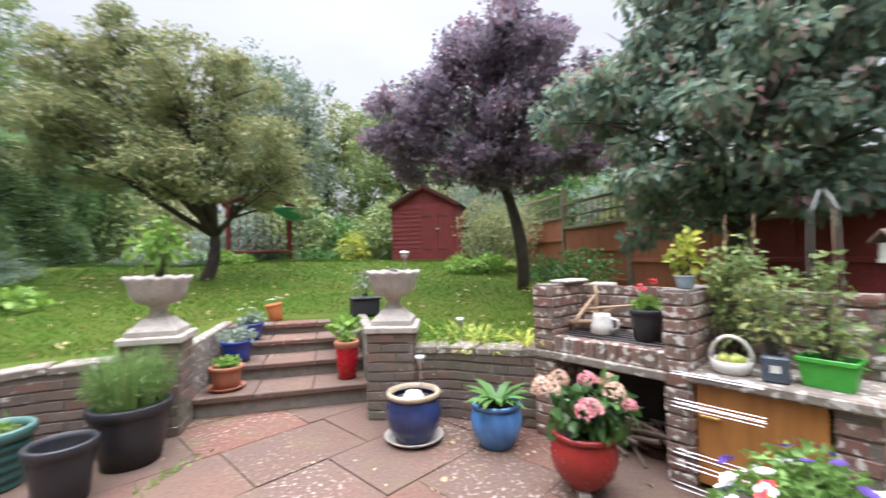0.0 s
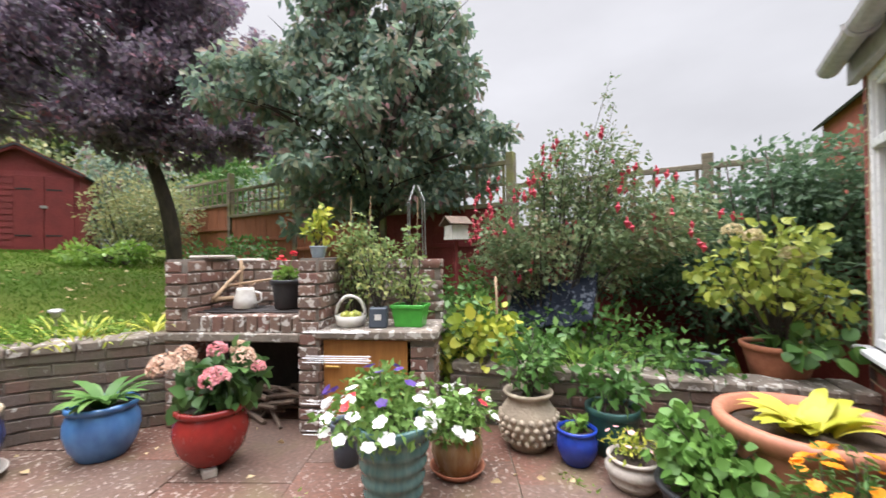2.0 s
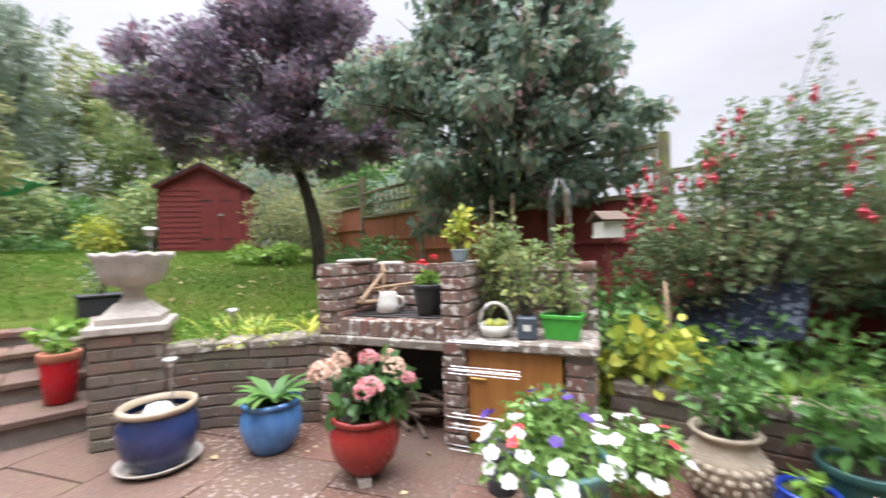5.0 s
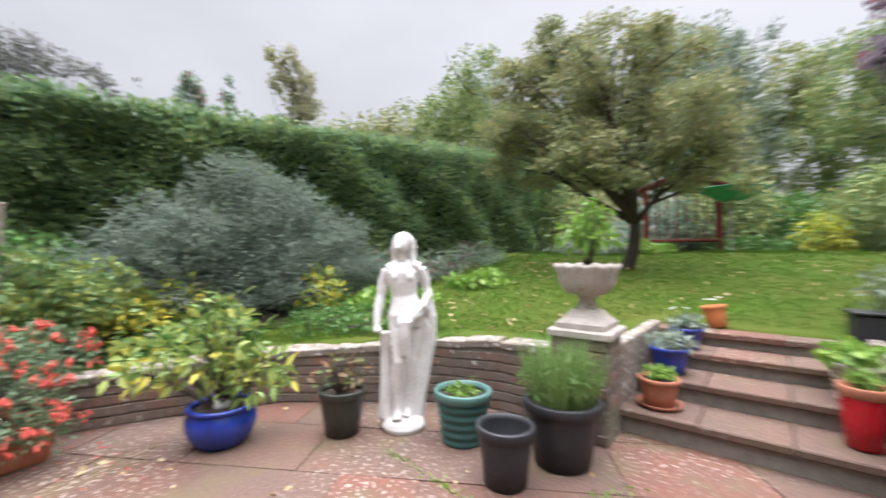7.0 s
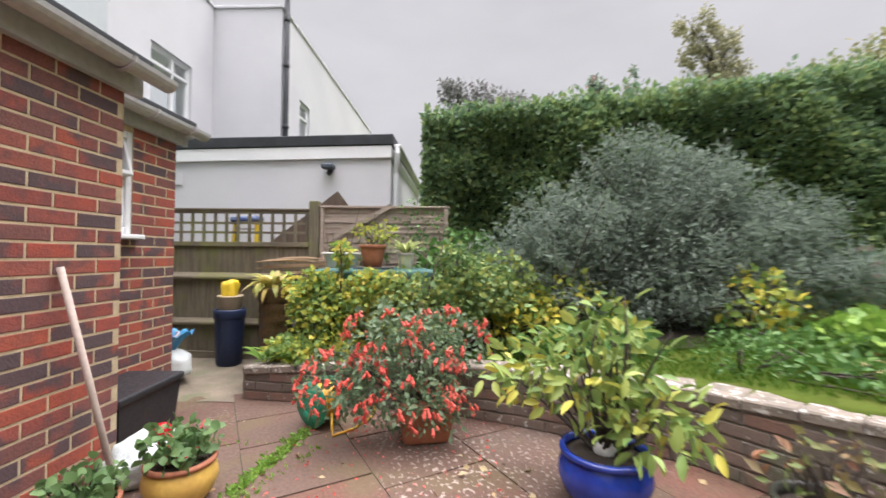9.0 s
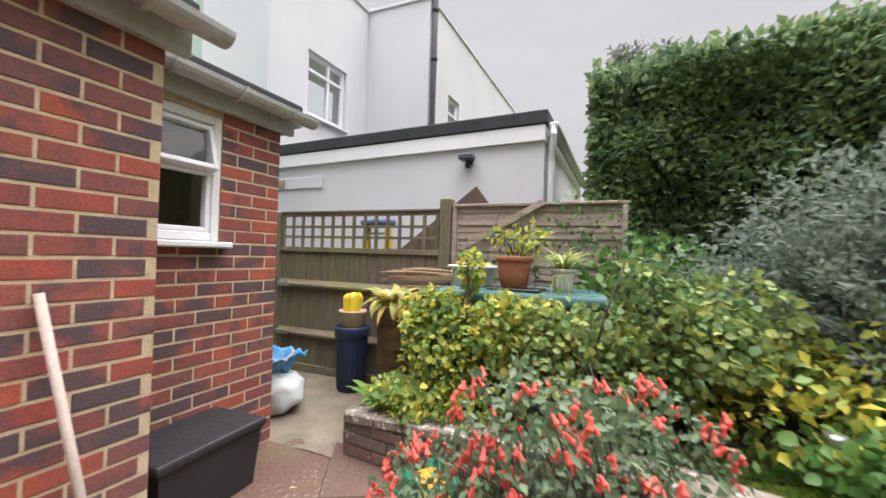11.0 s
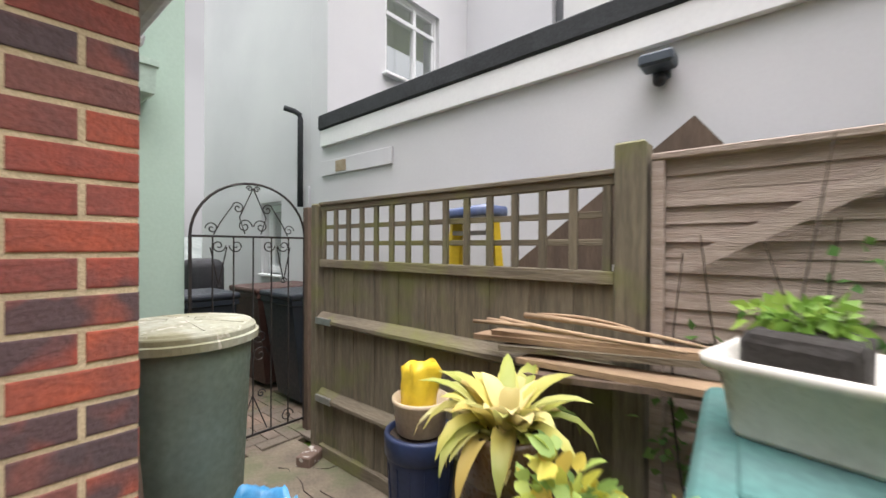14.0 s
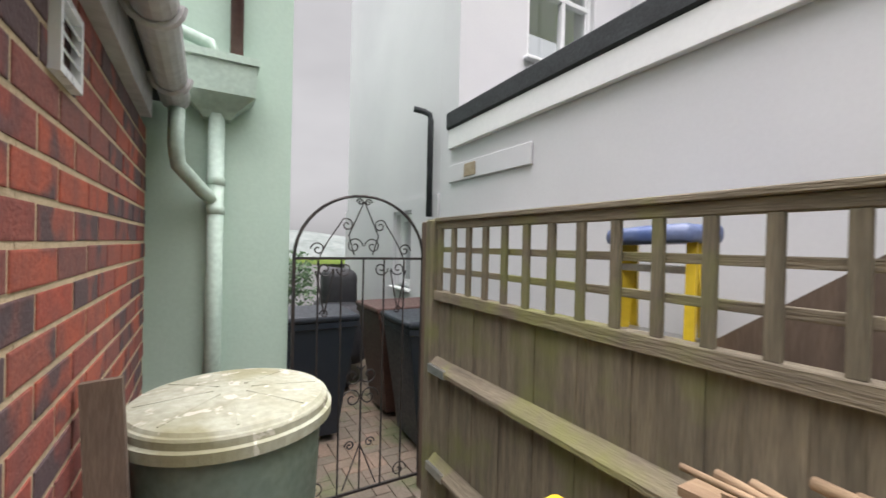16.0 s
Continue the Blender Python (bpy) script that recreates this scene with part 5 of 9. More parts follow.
box(bm, 0.10, 0.85, -0.02, 0.43, 0.565, 0.625, bevel=0.012)
part("counter_slab", bm, M_COPING, bbq)
# thin black sheet before the lower back wall, under the hearth slab
bm = bmesh.new()
box(bm, -0.72, -0.02, 0.38, 0.396, 0.0, 0.54)
part("soot_back", bm, M_DARK, bbq)
bm = bmesh.new()
box(bm, 0.135, 0.66, 0.03, 0.05, 0.03, 0.555, bevel=0.003)
cd = part("cupboard_door", bm, M_ORANGE_WOOD, bbq, "orange varnished board door")
bm = bmesh.new()
box(bm, 0.15, 0.24, 0.012, 0.03, 0.385, 0.40, bevel=0.003)
part("bolt", bm, mat("brass", (0.6, 0.42, 0.12), (0.5, 0.33, 0.1), 0.35, metal=0.8), cd, "brass bolt")
for z in (0.60, 0.45, 0.425, 0.18, 0.12, 0.0):
    bm = bmesh.new()
    for dy in (0.0, 0.05):
        tube(bm, [(0.05, -0.03 - dy, z + 0.02), (0.45, -0.03 - dy, z + 0.02)], 0.0028, 5)
    if z == 0.60:
        for k in range(22):
            tube(bm, [(0.06 + k * 0.018, -0.03, z + 0.02), (0.06 + k * 0.018, -0.03, z + 0.055)], 0.0014, 4)
    part("wire_rack", bm, M_STEEL, bbq)
bm = bmesh.new()
for k in range(5):
    tube(bm, [(-0.72, 0.06 + k * 0.07, 0.72), (-0.02, 0.06 + k * 0.07, 0.725)], 0.006, 5)
part("grill_bar", bm, M_IRON, bbq)
bm = bmesh.new()
for k in range(34):
    a = Vector((random.uniform(-0.70, -0.15), random.uniform(0.08, 0.34), random.uniform(0.02, 0.22)))
    d = Vector((random.uniform(-1, 1), random.uniform(-0.5, 0.5), random.uniform(-0.2, 0.25))).normalized() * random.uniform(0.08, 0.17)
    tube(bm, [a - d, a + d * 0.1 + Vector((0, 0, 0.01)), a + d], random.uniform(0.008, 0.018), 6)
fw = part("firewood", bm, M_OLDWOOD)
fw.matrix_world = BQ @ Matrix.Translation((0.06, 0, 0))
tagged(fw, "heap of dark broken sticks in the barbecue hearth", "firewood", kind="stuff")

# things on the barbecue
jug = thing("enamel_jug", BQ @ pose(-0.47, 0.19, 0.73), "dented off-white enamel jug with dry stalks", "jug")
bm = bmesh.new()
lathe(bm, [(0.062, 0), (0.075, 0.004), (0.07, 0.06), (0.055, 0.12), (0.052, 0.135), (0.046, 0.135), (0.05, 0.1), (0.06, 0.02)], 24)
part("body", bm, M_ENAMEL, jug, smooth=True)
bm = bmesh.new()
tube(bm, [(0.06, 0, 0.11), (0.11, 0, 0.10), (0.115, 0, 0.05), (0.07, 0, 0.03)], 0.007, 6)
part("handle", bm, M_ENAMEL, jug, smooth=True)
strip_leaves("dry_stalk", jug, 16, 0.15, 0.006, mat("dry_stalk", (0.33, 0.22, 0.13), (0.24, 0.13, 0.08), 0.9), 0.10, 0.5, 0.6, 4)
gp = pot("geranium_pot", BQ @ Vector((-0.17, 0.18, 0.73)), 0.105, 0.19, M_BLACKPOT, "black plastic pot of red geraniums", category="potted plant")
foliage(gp, [(0, 0, 0.22, 0.07, 0.07, 0.05)], 160, 0.035, L_LIGHT, 0.9, stem_z=0.16)
stems(gp, [(-0.06, -0.02, 0.33), (0.06, 0.0, 0.36)], 0.18, 0.003, L_MID)
FL_RED = flower_mesh("red_bloom", P_RED, 0.016)
for q, n in (((-0.06, -0.02, 0.33), 12), ((0.06, 0.0, 0.36), 9)):
    scatter_flowers(gp, FL_RED, on_blob((*q, 0.022, 0.022, 0.02), n, -0.8, n))
bm = bmesh.new()
for a, b, r in (((-0.72, 0.2, 0.78), (-0.46, 0.33, 0.80), 0.02), ((-0.60, 0.05, 0.80), (-0.58, 0.36, 1.0), 0.014), ((-0.60, 0.30, 0.74), (-0.58, 0.32, 1.05), 0.016), ((-0.7, 0.3, 0.86), (-0.3, 0.34, 0.92), 0.012)):
    limb(bm, a, b, r, r * 0.7, 0.06, 4)
dw = part("driftwood", bm, M_WOOD, smooth=True)
dw.matrix_world = BQ.copy()
tagged(dw, "bleached sticks and driftwood laid over the grill", "driftwood")
bm = bmesh.new()
box(bm, -0.85, -0.70, 0.15, 0.45, 1.062, 1.085, bevel=0.008)
box(bm, -0.66, -0.50, 0.38, 0.50, 1.03, 1.06, bevel=0.01)
cs = part("coping_stone", bm, M_STONE)
cs.matrix_world = BQ.copy()
tagged(cs, "flat pale stones on the barbecue wall", "stone")
t = pot("plant_pot", BQ @ Vector((0.07, 0.12, 1.062)), 0.055, 0.075, mat("grey_blue_plastic", (0.33, 0.40, 0.45), (0.28, 0.35, 0.40), 0.5), "small grey-blue pot with a pale leafy plant", category="potted plant")
foliage(t, [(0, 0, 0.17, 0.09, 0.09, 0.10), (0.03, 0, 0.27, 0.05, 0.05, 0.06)], 170, 0.05, L_YG, 0.6, stem_z=0.06)

# on the counter
t = thing("white_basket", BQ @ pose(0.28, 0.12, 0.627), "white trough of green tomatoes", "basket")
bm = bmesh.new()
lathe(bm, [(0.07, 0), (0.085, 0.01), (0.10, 0.07), (0.095, 0.07), (0.08, 0.012), (0.002, 0.012)], 24)
part("bowl", bm, M_ENAMEL, t, smooth=True)
bm = bmesh.new()
tube(bm, [(0.095 * math.cos(a), 0.0, 0.07 + 0.12 * math.sin(a)) for a in [math.pi * k / 10 for k in range(11)]], 0.012, 6)
part("handle", bm, M_ENAMEL, t, smooth=True)
for k in range(5):
    bm = bmesh.new()
    bmesh.ops.create_icosphere(bm, subdivisions=2, radius=0.026)
    bmesh.ops.transform(bm, matrix=Matrix.Translation((0.045 * math.cos(k * 1.3), 0.045 * math.sin(k * 1.3), 0.07)), verts=bm.verts)
    part("tomato", bm, mat("green_tomato", (0.35, 0.42, 0.08), (0.42, 0.40, 0.09), 0.3) if k == 0 else bpy.data.materials["green_tomato"], t, smooth=True)
t = thing("square_pot", BQ @ pose(0.47, 0.09, 0.627, 0, 0, 8), "square slate-grey plastic pot with a tomato plant", "potted plant")
bm = bmesh.new()
box(bm, -0.055, 0.055, -0.055, 0.055, 0, 0.125, bevel=0.008)
part("body", bm, M_GREYPOT, t)
bm = bmesh.new()
box(bm, -0.02, 0.02, -0.0585, -0.056, 0.05, 0.085)
part("plant_label", bm, M_ENAMEL, t, "small white label")
foliage(t, [(0, 0.05, 0.30, 0.14, 0.10, 0.14), (0.06, 0.05, 0.46, 0.10, 0.08, 0.10), (-0.06, 0.05, 0.42, 0.10, 0.08, 0.12)], 420, 0.04, L_TOM, 0.5, stem_z=0.1, stem_n=14)
t = thing("green_box", BQ @ pose(0.66, 0.15, 0.627, 0, 0, -6), "bright green plastic tub with tomato plants", "tub")
bm = bmesh.new()
vs = [bm.verts.new((sx * (0.085 + 0.02 * z), sy * (0.06 + 0.015 * z), z * 0.13)) for z in (0, 1) for sx, sy in ((-1, -1), (1, -1), (1, 1), (-1, 1))]
for f in ((3, 2, 1, 0), (0, 1, 5, 4), (1, 2, 6, 5), (2, 3, 7, 6), (3, 0, 4, 7)):
    bm.faces.new([vs[i] for i in f])
part("body", bm, M_GREENBOX, t)
bm = bmesh.new()
for q in ((-0.112, 0.112, -0.082, -0.07), (-0.112, 0.112, 0.07, 0.082), (-0.112, -0.1, -0.07, 0.07), (0.1, 0.112, -0.07, 0.07)):
    box(bm, *q, 0.115, 0.137, bevel=0.003)
part("rim", bm, M_GREENBOX, t)
foliage(t, [(0, 0.03, 0.25, 0.13, 0.1, 0.12), (0.0, 0.03, 0.5, 0.06, 0.06, 0.16)], 380, 0.04, L_TOM, 0.5, stem_z=0.1, stem_n=12)
t = thing("tomato_plant", BQ @ pose(0.26, 0.30, 0.627), "tall straggling tomato plant tied to canes", "plant")
foliage(t, [(0, 0, 0.30, 0.13, 0.10, 0.25), (0.05, 0, 0.55, 0.10, 0.09, 0.18), (-0.08, 0, 0.5, 0.08, 0.08, 0.2)], 900, 0.042, L_TOM, 0.45, stem_z=0.0, stem_n=18)
bm = bmesh.new()
for q in ((-0.05, 0.0), (0.08, 0.02), (0.40, 0.06)):
    tube(bm, [(q[0], q[1], 0), (q[0] + 0.02, q[1], 0.85)], 0.004, 5)
part("cane", bm, M_WOOD, t)

# ---- pots round the barbecue ----
pots = "pots on the patio"
t = pot("blue_planter", (1.60, 3.30, 0), 0.165, 0.29, M_SKYBLUE, "sky-blue glazed planter of strappy green leaves", "belly", category="potted plant")
strip_leaves("foliage", t, 26, 0.30, 0.055, L_MID, 0.24, 0.5, 0.9, seed=5)
t = pot("red_planter", (1.84, 2.65, 0.04), 0.168, 0.285, M_REDPOT, "large red glazed planter with a pink mophead hydrangea", "belly", category="potted plant", r2=0.105)
foliage(t, [(0, 0, 0.36, 0.16, 0.16, 0.11), (0.08, -0.08, 0.42, 0.13, 0.13, 0.10)], 190, 0.09, leaf_mat("hydrangea_leaf", [(0.045, 0.10, 0.035), (0.07, 0.15, 0.045), (0.11, 0.2, 0.05)], 0.35, 0.2), 0.75, big=True, stem_z=0.25, gap=0.05)
for k, (q, mm, r) in enumerate((((-0.19, 0.05, 0.50), P_CREAM, 0.085), ((-0.08, 0.10, 0.53), P_CREAM, 0.06), ((-0.08, -0.18, 0.45), P_PINK, 0.075), ((0.02, -0.02, 0.55), P_PINK, 0.055), ((0.08, -0.16, 0.52), P_CREAM, 0.06), ((0.12, -0.22, 0.47), P_PINK, 0.04), ((0.12, -0.06, 0.54), P_CREAM, 0.055))):
    mop_head(t, q, r * 0.84, mm, k, "pink and cream mophead flower")
bm = bmesh.new()
box(bm, -0.07, 0.07, -0.03, 0.03, -0.0, 0.04, bevel=0.004)
b1 = part("brick_block", bm, M_STONE)
b1.matrix_world = pose(1.80, 2.61, 0.0, 0, 0, 70)
tagged(b1, "grey stone block under the red planter", "block")
t = pot("teal_planter", (2.09, 1.66, 0.045), 0.175, 0.32, M_TEAL, "ribbed teal glazed planter overflowing with white petunias", "taper", ribs=5, category="potted plant", r2=0.125)
PET_LEAF = leaf_mat("petunia_leaf", [(0.10, 0.20, 0.045), (0.15, 0.27, 0.06), (0.20, 0.33, 0.08)], 0.6, 0.3)
FL_WHITE, FL_PURP, FL_REDB = flower_mesh("white_bloom", P_WHITE, 0.030), flower_mesh("purple_bloom", P_PURPLE, 0.027), flower_mesh("red_petunia", P_RED, 0.028)
bl = (-0.05, 0.02, 0.36, 0.26, 0.24, 0.13)
foliage(t, [bl, (0.05, 0.12, 0.42, 0.16, 0.16, 0.12)], 1100, 0.045, PET_LEAF, 0.5, stem_z=0.25)
scatter_flowers(t, FL_WHITE, on_blob(bl, 30, -0.3, 2), "white_flower", face=None)
scatter_flowers(t, FL_PURP, on_blob((0, 0.08, 0.40, 0.24, 0.24, 0.13), 9, 0.0, 5), "purple_flower")
scatter_flowers(t, FL_REDB, on_blob(bl, 3, 0.1, 9), "red_flower")
bm = bmesh.new()
box(bm, -0.035, 0.035, -0.11, 0.11, 0, 0.045, bevel=0.004)
b2 = part("loose_brick", bm, M_TERRA)
b2.matrix_world = pose(2.03, 1.58, 0, 0, 0, -62)
tagged(b2, "orange ribbed brick under the teal planter", "brick")
c2 = copy_thing(b2, pose(2.15, 1.72, 0, 0, 0, -62))
t = pot("slate_pot", (2.23, 2.08, 0), 0.09, 0.22, M_GREYPOT, "plain slate-grey plastic pot", category="pot")
t = pot("glazed_pot", (2.45, 1.55, 0.01), 0.122, 0.20, mat("drip_glaze", (0.42, 0.33, 0.20), (0.24, 0.11, 0.03), 0.25, scale=14, fine=30, bump=0.06, stretch=(1, 1, 0.25)), "cream and brown drip-glazed pot of white petunias", "belly", saucer=M_TERRA, category="potted plant")
bl = (0, 0, 0.28, 0.19, 0.19, 0.13)
foliage(t, [bl], 620, 0.045, PET_LEAF, 0.5, stem_z=0.15)
scatter_flowers(t, FL_WHITE, on_blob(bl, 28, -0.3, 12), "white_flower")
scatter_flowers(t, FL_REDB, on_blob(bl, 2, 0.1, 19), "red_flower")
t = pot("stone_urn", (2.90, 1.35, 0), 0.145, 0.31, mat("carved_stone", (0.46, 0.39, 0.29), (0.33, 0.27, 0.2), 0.9, scale=12, fine=60, bump=0.5), "honeycomb-carved stone urn with a leafy rose", "urn", category="potted plant")
bm = bmesh.new()
for row, (z, rr) in enumerate(((0.06, 0.137), (0.10, 0.150), (0.14, 0.158), (0.18, 0.156))):
    for k in range(20):
        a = 2 * math.pi * (k + 0.5 * (row % 2)) / 20
        bmesh.ops.create_icosphere(bm, subdivisions=1, radius=0.019, matrix=Matrix.Translation((rr * math.cos(a), rr * math.sin(a), z)))
part("carving", bm, bpy.data.materials["carved_stone"], t, smooth=True)
foliage(t, [(0, 0, 0.48, 0.20, 0.20, 0.16), (0.12, -0.05, 0.55, 0.14, 0.14, 0.12)], 420, 0.055, L_MID, 0.55, stem_z=0.28, stem_n=16)
t = pot("blue_pot", (2.85, 1.07, 0), 0.10, 0.18, M_BLUE, "small cobalt-blue glazed pot with a seedling", "belly", category="potted plant")
foliage(t, [(0, 0, 0.19, 0.05, 0.05, 0.05)], 60, 0.05, L_LIGHT, 0.6, stem_z=0.14, stem_n=4)
t = pot("teal_pot", (3.06, 0.93, 0), 0.145, 0.25, M_TEAL2, "dark teal pot with a young rose", "taper", category="potted plant")
foliage(t, [(0, 0, 0.38, 0.20, 0.20, 0.14)], 200, 0.065, L_MID, 0.65, stem_z=0.2, stem_n=9)
t = pot("stone_pot", (2.76, 0.79, 0), 0.118, 0.145, M_STONE, "grey stone pot with small pink flowers", "belly", category="potted plant", ribs=2)
foliage(t, [(0, 0, 0.18, 0.13, 0.13, 0.06)], 300, 0.03, L_YG, 0.4, stem_z=0.1)
scatter_flowers(t, flower_mesh("pink_bloom", P_PINK, 0.016), on_blob((0, 0, 0.19, 0.14, 0.14, 0.07), 9, 0, 4))
t = pot("black_bowl", (2.62, 0.49, 0), 0.195, 0.16, M_BLACKPOT, "shallow black bowl of round-leaved strawberry plants", "bowl", category="potted plant")
foliage(t, [(0, 0, 0.25, 0.24, 0.22, 0.13), (0.02, 0.1, 0.33, 0.15, 0.14, 0.09)], 520, 0.048, leaf_mat("strawberry_leaf", [(0.09, 0.20, 0.04), (0.13, 0.27, 0.055), (0.18, 0.33, 0.07)], 0.5, 0.3), 0.95, big=True, stem_z=0.12, stem_n=18, gap=0.05)
t = pot("terracotta_bowl", (2.88, 0.16, 0), 0.31, 0.40, M_PLASTERRA, "wide terracotta-coloured bowl with a yellow-green hosta", "bowl", r2=0.20, category="potted plant", soil=0.84)
strip_leaves("foliage", t, 36, 0.25, 0.075, leaf_mat("golden_hosta_leaf", [(0.60, 0.56, 0.05), (0.48, 0.52, 0.06), (0.66, 0.58, 0.10), (0.36, 0.44, 0.05)], 0.4, 0.35), 0.33, 0.5, 0.85, seed=8, r0=0.08)
t = pot("marigold_pot", (2.36, 0.13, 0), 0.10, 0.19, M_ENAMEL, "white pot of bright orange marigolds", category="potted plant")
bl = (0, 0, 0.32, 0.17, 0.17, 0.15)
foliage(t, [bl], 620, 0.035, L_MID, 0.3, stem_z=0.15, stem_n=20)
scatter_flowers(t, flower_mesh("orange_bloom", P_ORANGE, 0.024, petals=8), on_blob((0.03, 0, 0.36, 0.16, 0.15, 0.12), 24, 0.1, 7))
t = pot("strap_leaf_pot", (2.24, -0.06, 0), 0.09, 0.16, M_TERRA, "terracotta pot of broad strap leaves by the wall", category="potted plant")
strip_leaves("foliage", t, 12, 0.36, 0.06, L_MID, 0.12, 0.4, 0.7, seed=15)
t = pot("navy_pot", (1.08, 3.54, 0.01), 0.185, 0.33, M_NAVY, "navy glazed pot with a cream rim and solar fountain", "belly", rim=M_CREAMRIM, saucer=M_STONE, soil=0.8)
bm = bmesh.new()
lathe(bm, [(0.06, 0.255), (0.075, 0.285), (0.05, 0.32), (0.002, 0.33)], 24)
part("stone_dome", bm, M_STATUE, t, smooth=True)


def solar_lamp(loc, h=0.22):
    s = thing("solar_light", Matrix.Translation(loc), "small solar garden light on a spike", "solar light", "solar garden lights")
    bm = bmesh.new()
    tube(bm, [(0, 0, 0), (0, 0, h - 0.05)], 0.006, 6)
    part("spike", bm, M_STEEL, s)
    bm = bmesh.new()
    lathe(bm, [(0.022, h - 0.06), (0.03, h - 0.02), (0.028, h - 0.02)], 16, cap=True)
    part("lens", bm, M_ENAMEL, s, smooth=True)
    bm = bmesh.new()
    lathe(bm, [(0.045, h - 0.022), (0.042, h - 0.008), (0.02, h), (0.001, h)], 16)
    part("cap", bm, M_STEEL, s, smooth=True)
    return s


solar_lamp((1.16, 3.68, 0.27), 0.28)
solar_lamp((1.62, 4.15, 0.52), 0.22)
solar_lamp((-3.95, 2.6, 0.30), 0.25)

t = pot("snake_plant_pot", (3.40, -0.585, 0.557), 0.07, 0.11, M_GREYPOT, "small dark pot with an upright snake plant indoors", "taper", category="potted plant")
strip_leaves("foliage", t, 9, 0.55, 0.05, L_MID, 0.09, 0.16, 0.12, seed=91)

# ---- west side pots ----
t = pot("blue_planter", (-2.57, 2.61, 0), 0.205, 0.26, M_BLUE, "cobalt-blue glazed planter with a yellowing rhododendron", "belly", category="potted plant")
RH = leaf_mat("rhododendron_leaf", [(0.15, 0.25, 0.07), (0.22, 0.33, 0.09), (0.30, 0.38, 0.10), (0.62, 0.52, 0.07)], 0.4, 0.3)
foliage(t, [(0, 0, 0.62, 0.34, 0.34, 0.26), (-0.18, -0.3, 0.55, 0.28, 0.28, 0.2), (0.08, 0.2, 0.42, 0.26, 0.26, 0.2), (0.0, 0.0, 0.85, 0.18, 0.18, 0.16)], 620, 0.085, RH, 0.42, big=True, stem_z=0.2, stem_n=26, rad=0.009, gap=0.1)
bm = bmesh.new()
lathe(bm, [(0.05, 0.235), (0.055, 0.26), (0.03, 0.285), (0.001, 0.29)], 12)
part("pebble", bm, M_STATUE, t, smooth=True)
t = pot("dark_pot", (-2.07, 3.20, 0), 0.165, 0.31, mat("dark_green_glaze", (0.028, 0.032, 0.026), (0.04, 0.04, 0.03), 0.2), "dark glazed pot with a sparse browning shrub", "taper", category="potted plant")
foliage(t, [(0, 0, 0.42, 0.19, 0.19, 0.14)], 90, 0.055, leaf_mat("browning_leaf", [(0.22, 0.11, 0.07), (0.14, 0.20, 0.06), (0.40, 0.16, 0.10)], 0.6, 0.3), 0.5, stem_z=0.25, stem_n=30, rad=0.006)
t = pot("ribbed_pot", (-1.35, 3.63, 0), 0.19, 0.34, M_TEAL2, "ribbed dark green pot with low growth", "taper", ribs=6, rim=mat("pale_teal_rim", (0.09, 0.19, 0.165), (0.07, 0.15, 0.13), 0.4), category="potted plant")
foliage(t, [(0, 0, 0.32, 0.13, 0.13, 0.05)], 160, 0.05, L_LIGHT, 0.35, stem_z=0.28)
pot("black_bucket", (-0.87, 3.36, 0), 0.158, 0.32, M_BLACKPOT, "empty black plastic bucket", "taper", soil=0, r2=0.115, category="bucket")
t = pot("black_planter", (-0.72, 3.77, 0), 0.228, 0.38, M_BLACKPOT, "large black plastic planter of feathery lavender", "taper", category="potted plant")
strip_leaves("foliage", t, 300, 0.44, 0.010, leaf_mat("lavender_leaf", [(0.12, 0.22, 0.055), (0.17, 0.28, 0.075), (0.22, 0.32, 0.12)], 0.6, 0.3), 0.30, 0.16, 0.14, 5, r0=0.19, seed=21)
foliage(t, [(0, 0, 0.50, 0.24, 0.24, 0.17)], 1500, 0.05, bpy.data.materials["lavender_leaf"], 0.16, gap=0.0, name="sprays")

# ---- statue ----
bm = bmesh.new()

def limb_skin(pts, rad, n=14):
    tube(bm, pts, [q * 1.17 for q in rad] if isinstance(rad, list) else rad * 1.2, n)


lathe(bm, [(0.002, 0.0), (0.14, 0.0), (0.15, 0.03), (0.135, 0.07), (0.10, 0.085), (0.002, 0.09)], 22, cap=True)
# standing leg, bent leg, trunk
limb_skin([(0.02, -0.05, 0.09), (0.03, 0.0, 0.15), (0.045, 0.01, 0.32), (0.045, -0.02, 0.48), (0.055, -0.005, 0.64), (0.045, 0, 0.78)], [0.03, 0.031, 0.046, 0.043, 0.060, 0.076])
limb_skin([(-0.035, -0.10, 0.09), (-0.035, -0.06, 0.16), (-0.035, -0.055, 0.32), (-0.02, -0.09, 0.49), (-0.02, -0.05, 0.64), (-0.025, 0, 0.78)], [0.03, 0.030, 0.044, 0.044, 0.058, 0.074])
limb_skin([(0.015, 0, 0.72), (0.02, 0, 0.80), (0.012, 0, 0.87), (0.004, 0, 0.93), (-0.004, 0, 1.02), (-0.006, 0, 1.09), (-0.006, 0.005, 1.15)], [0.100, 0.110, 0.090, 0.076, 0.088, 0.086, 0.045], 20)
bmesh.ops.create_uvsphere(bm, u_segments=12, v_segments=8, radius=0.036, matrix=Matrix.Translation((-0.045, -0.066, 1.06)))
bmesh.ops.create_uvsphere(bm, u_segments=12, v_segments=8, radius=0.036, matrix=Matrix.Translation((0.038, -0.068, 1.055)))
limb_skin([(-0.112, 0.01, 1.105), (-0.06, 0.01, 1.128), (0.0, 0.012, 1.135), (0.06, 0.01, 1.135), (0.112, 0.01, 1.118)], [0.036, 0.040, 0.044, 0.040, 0.036])
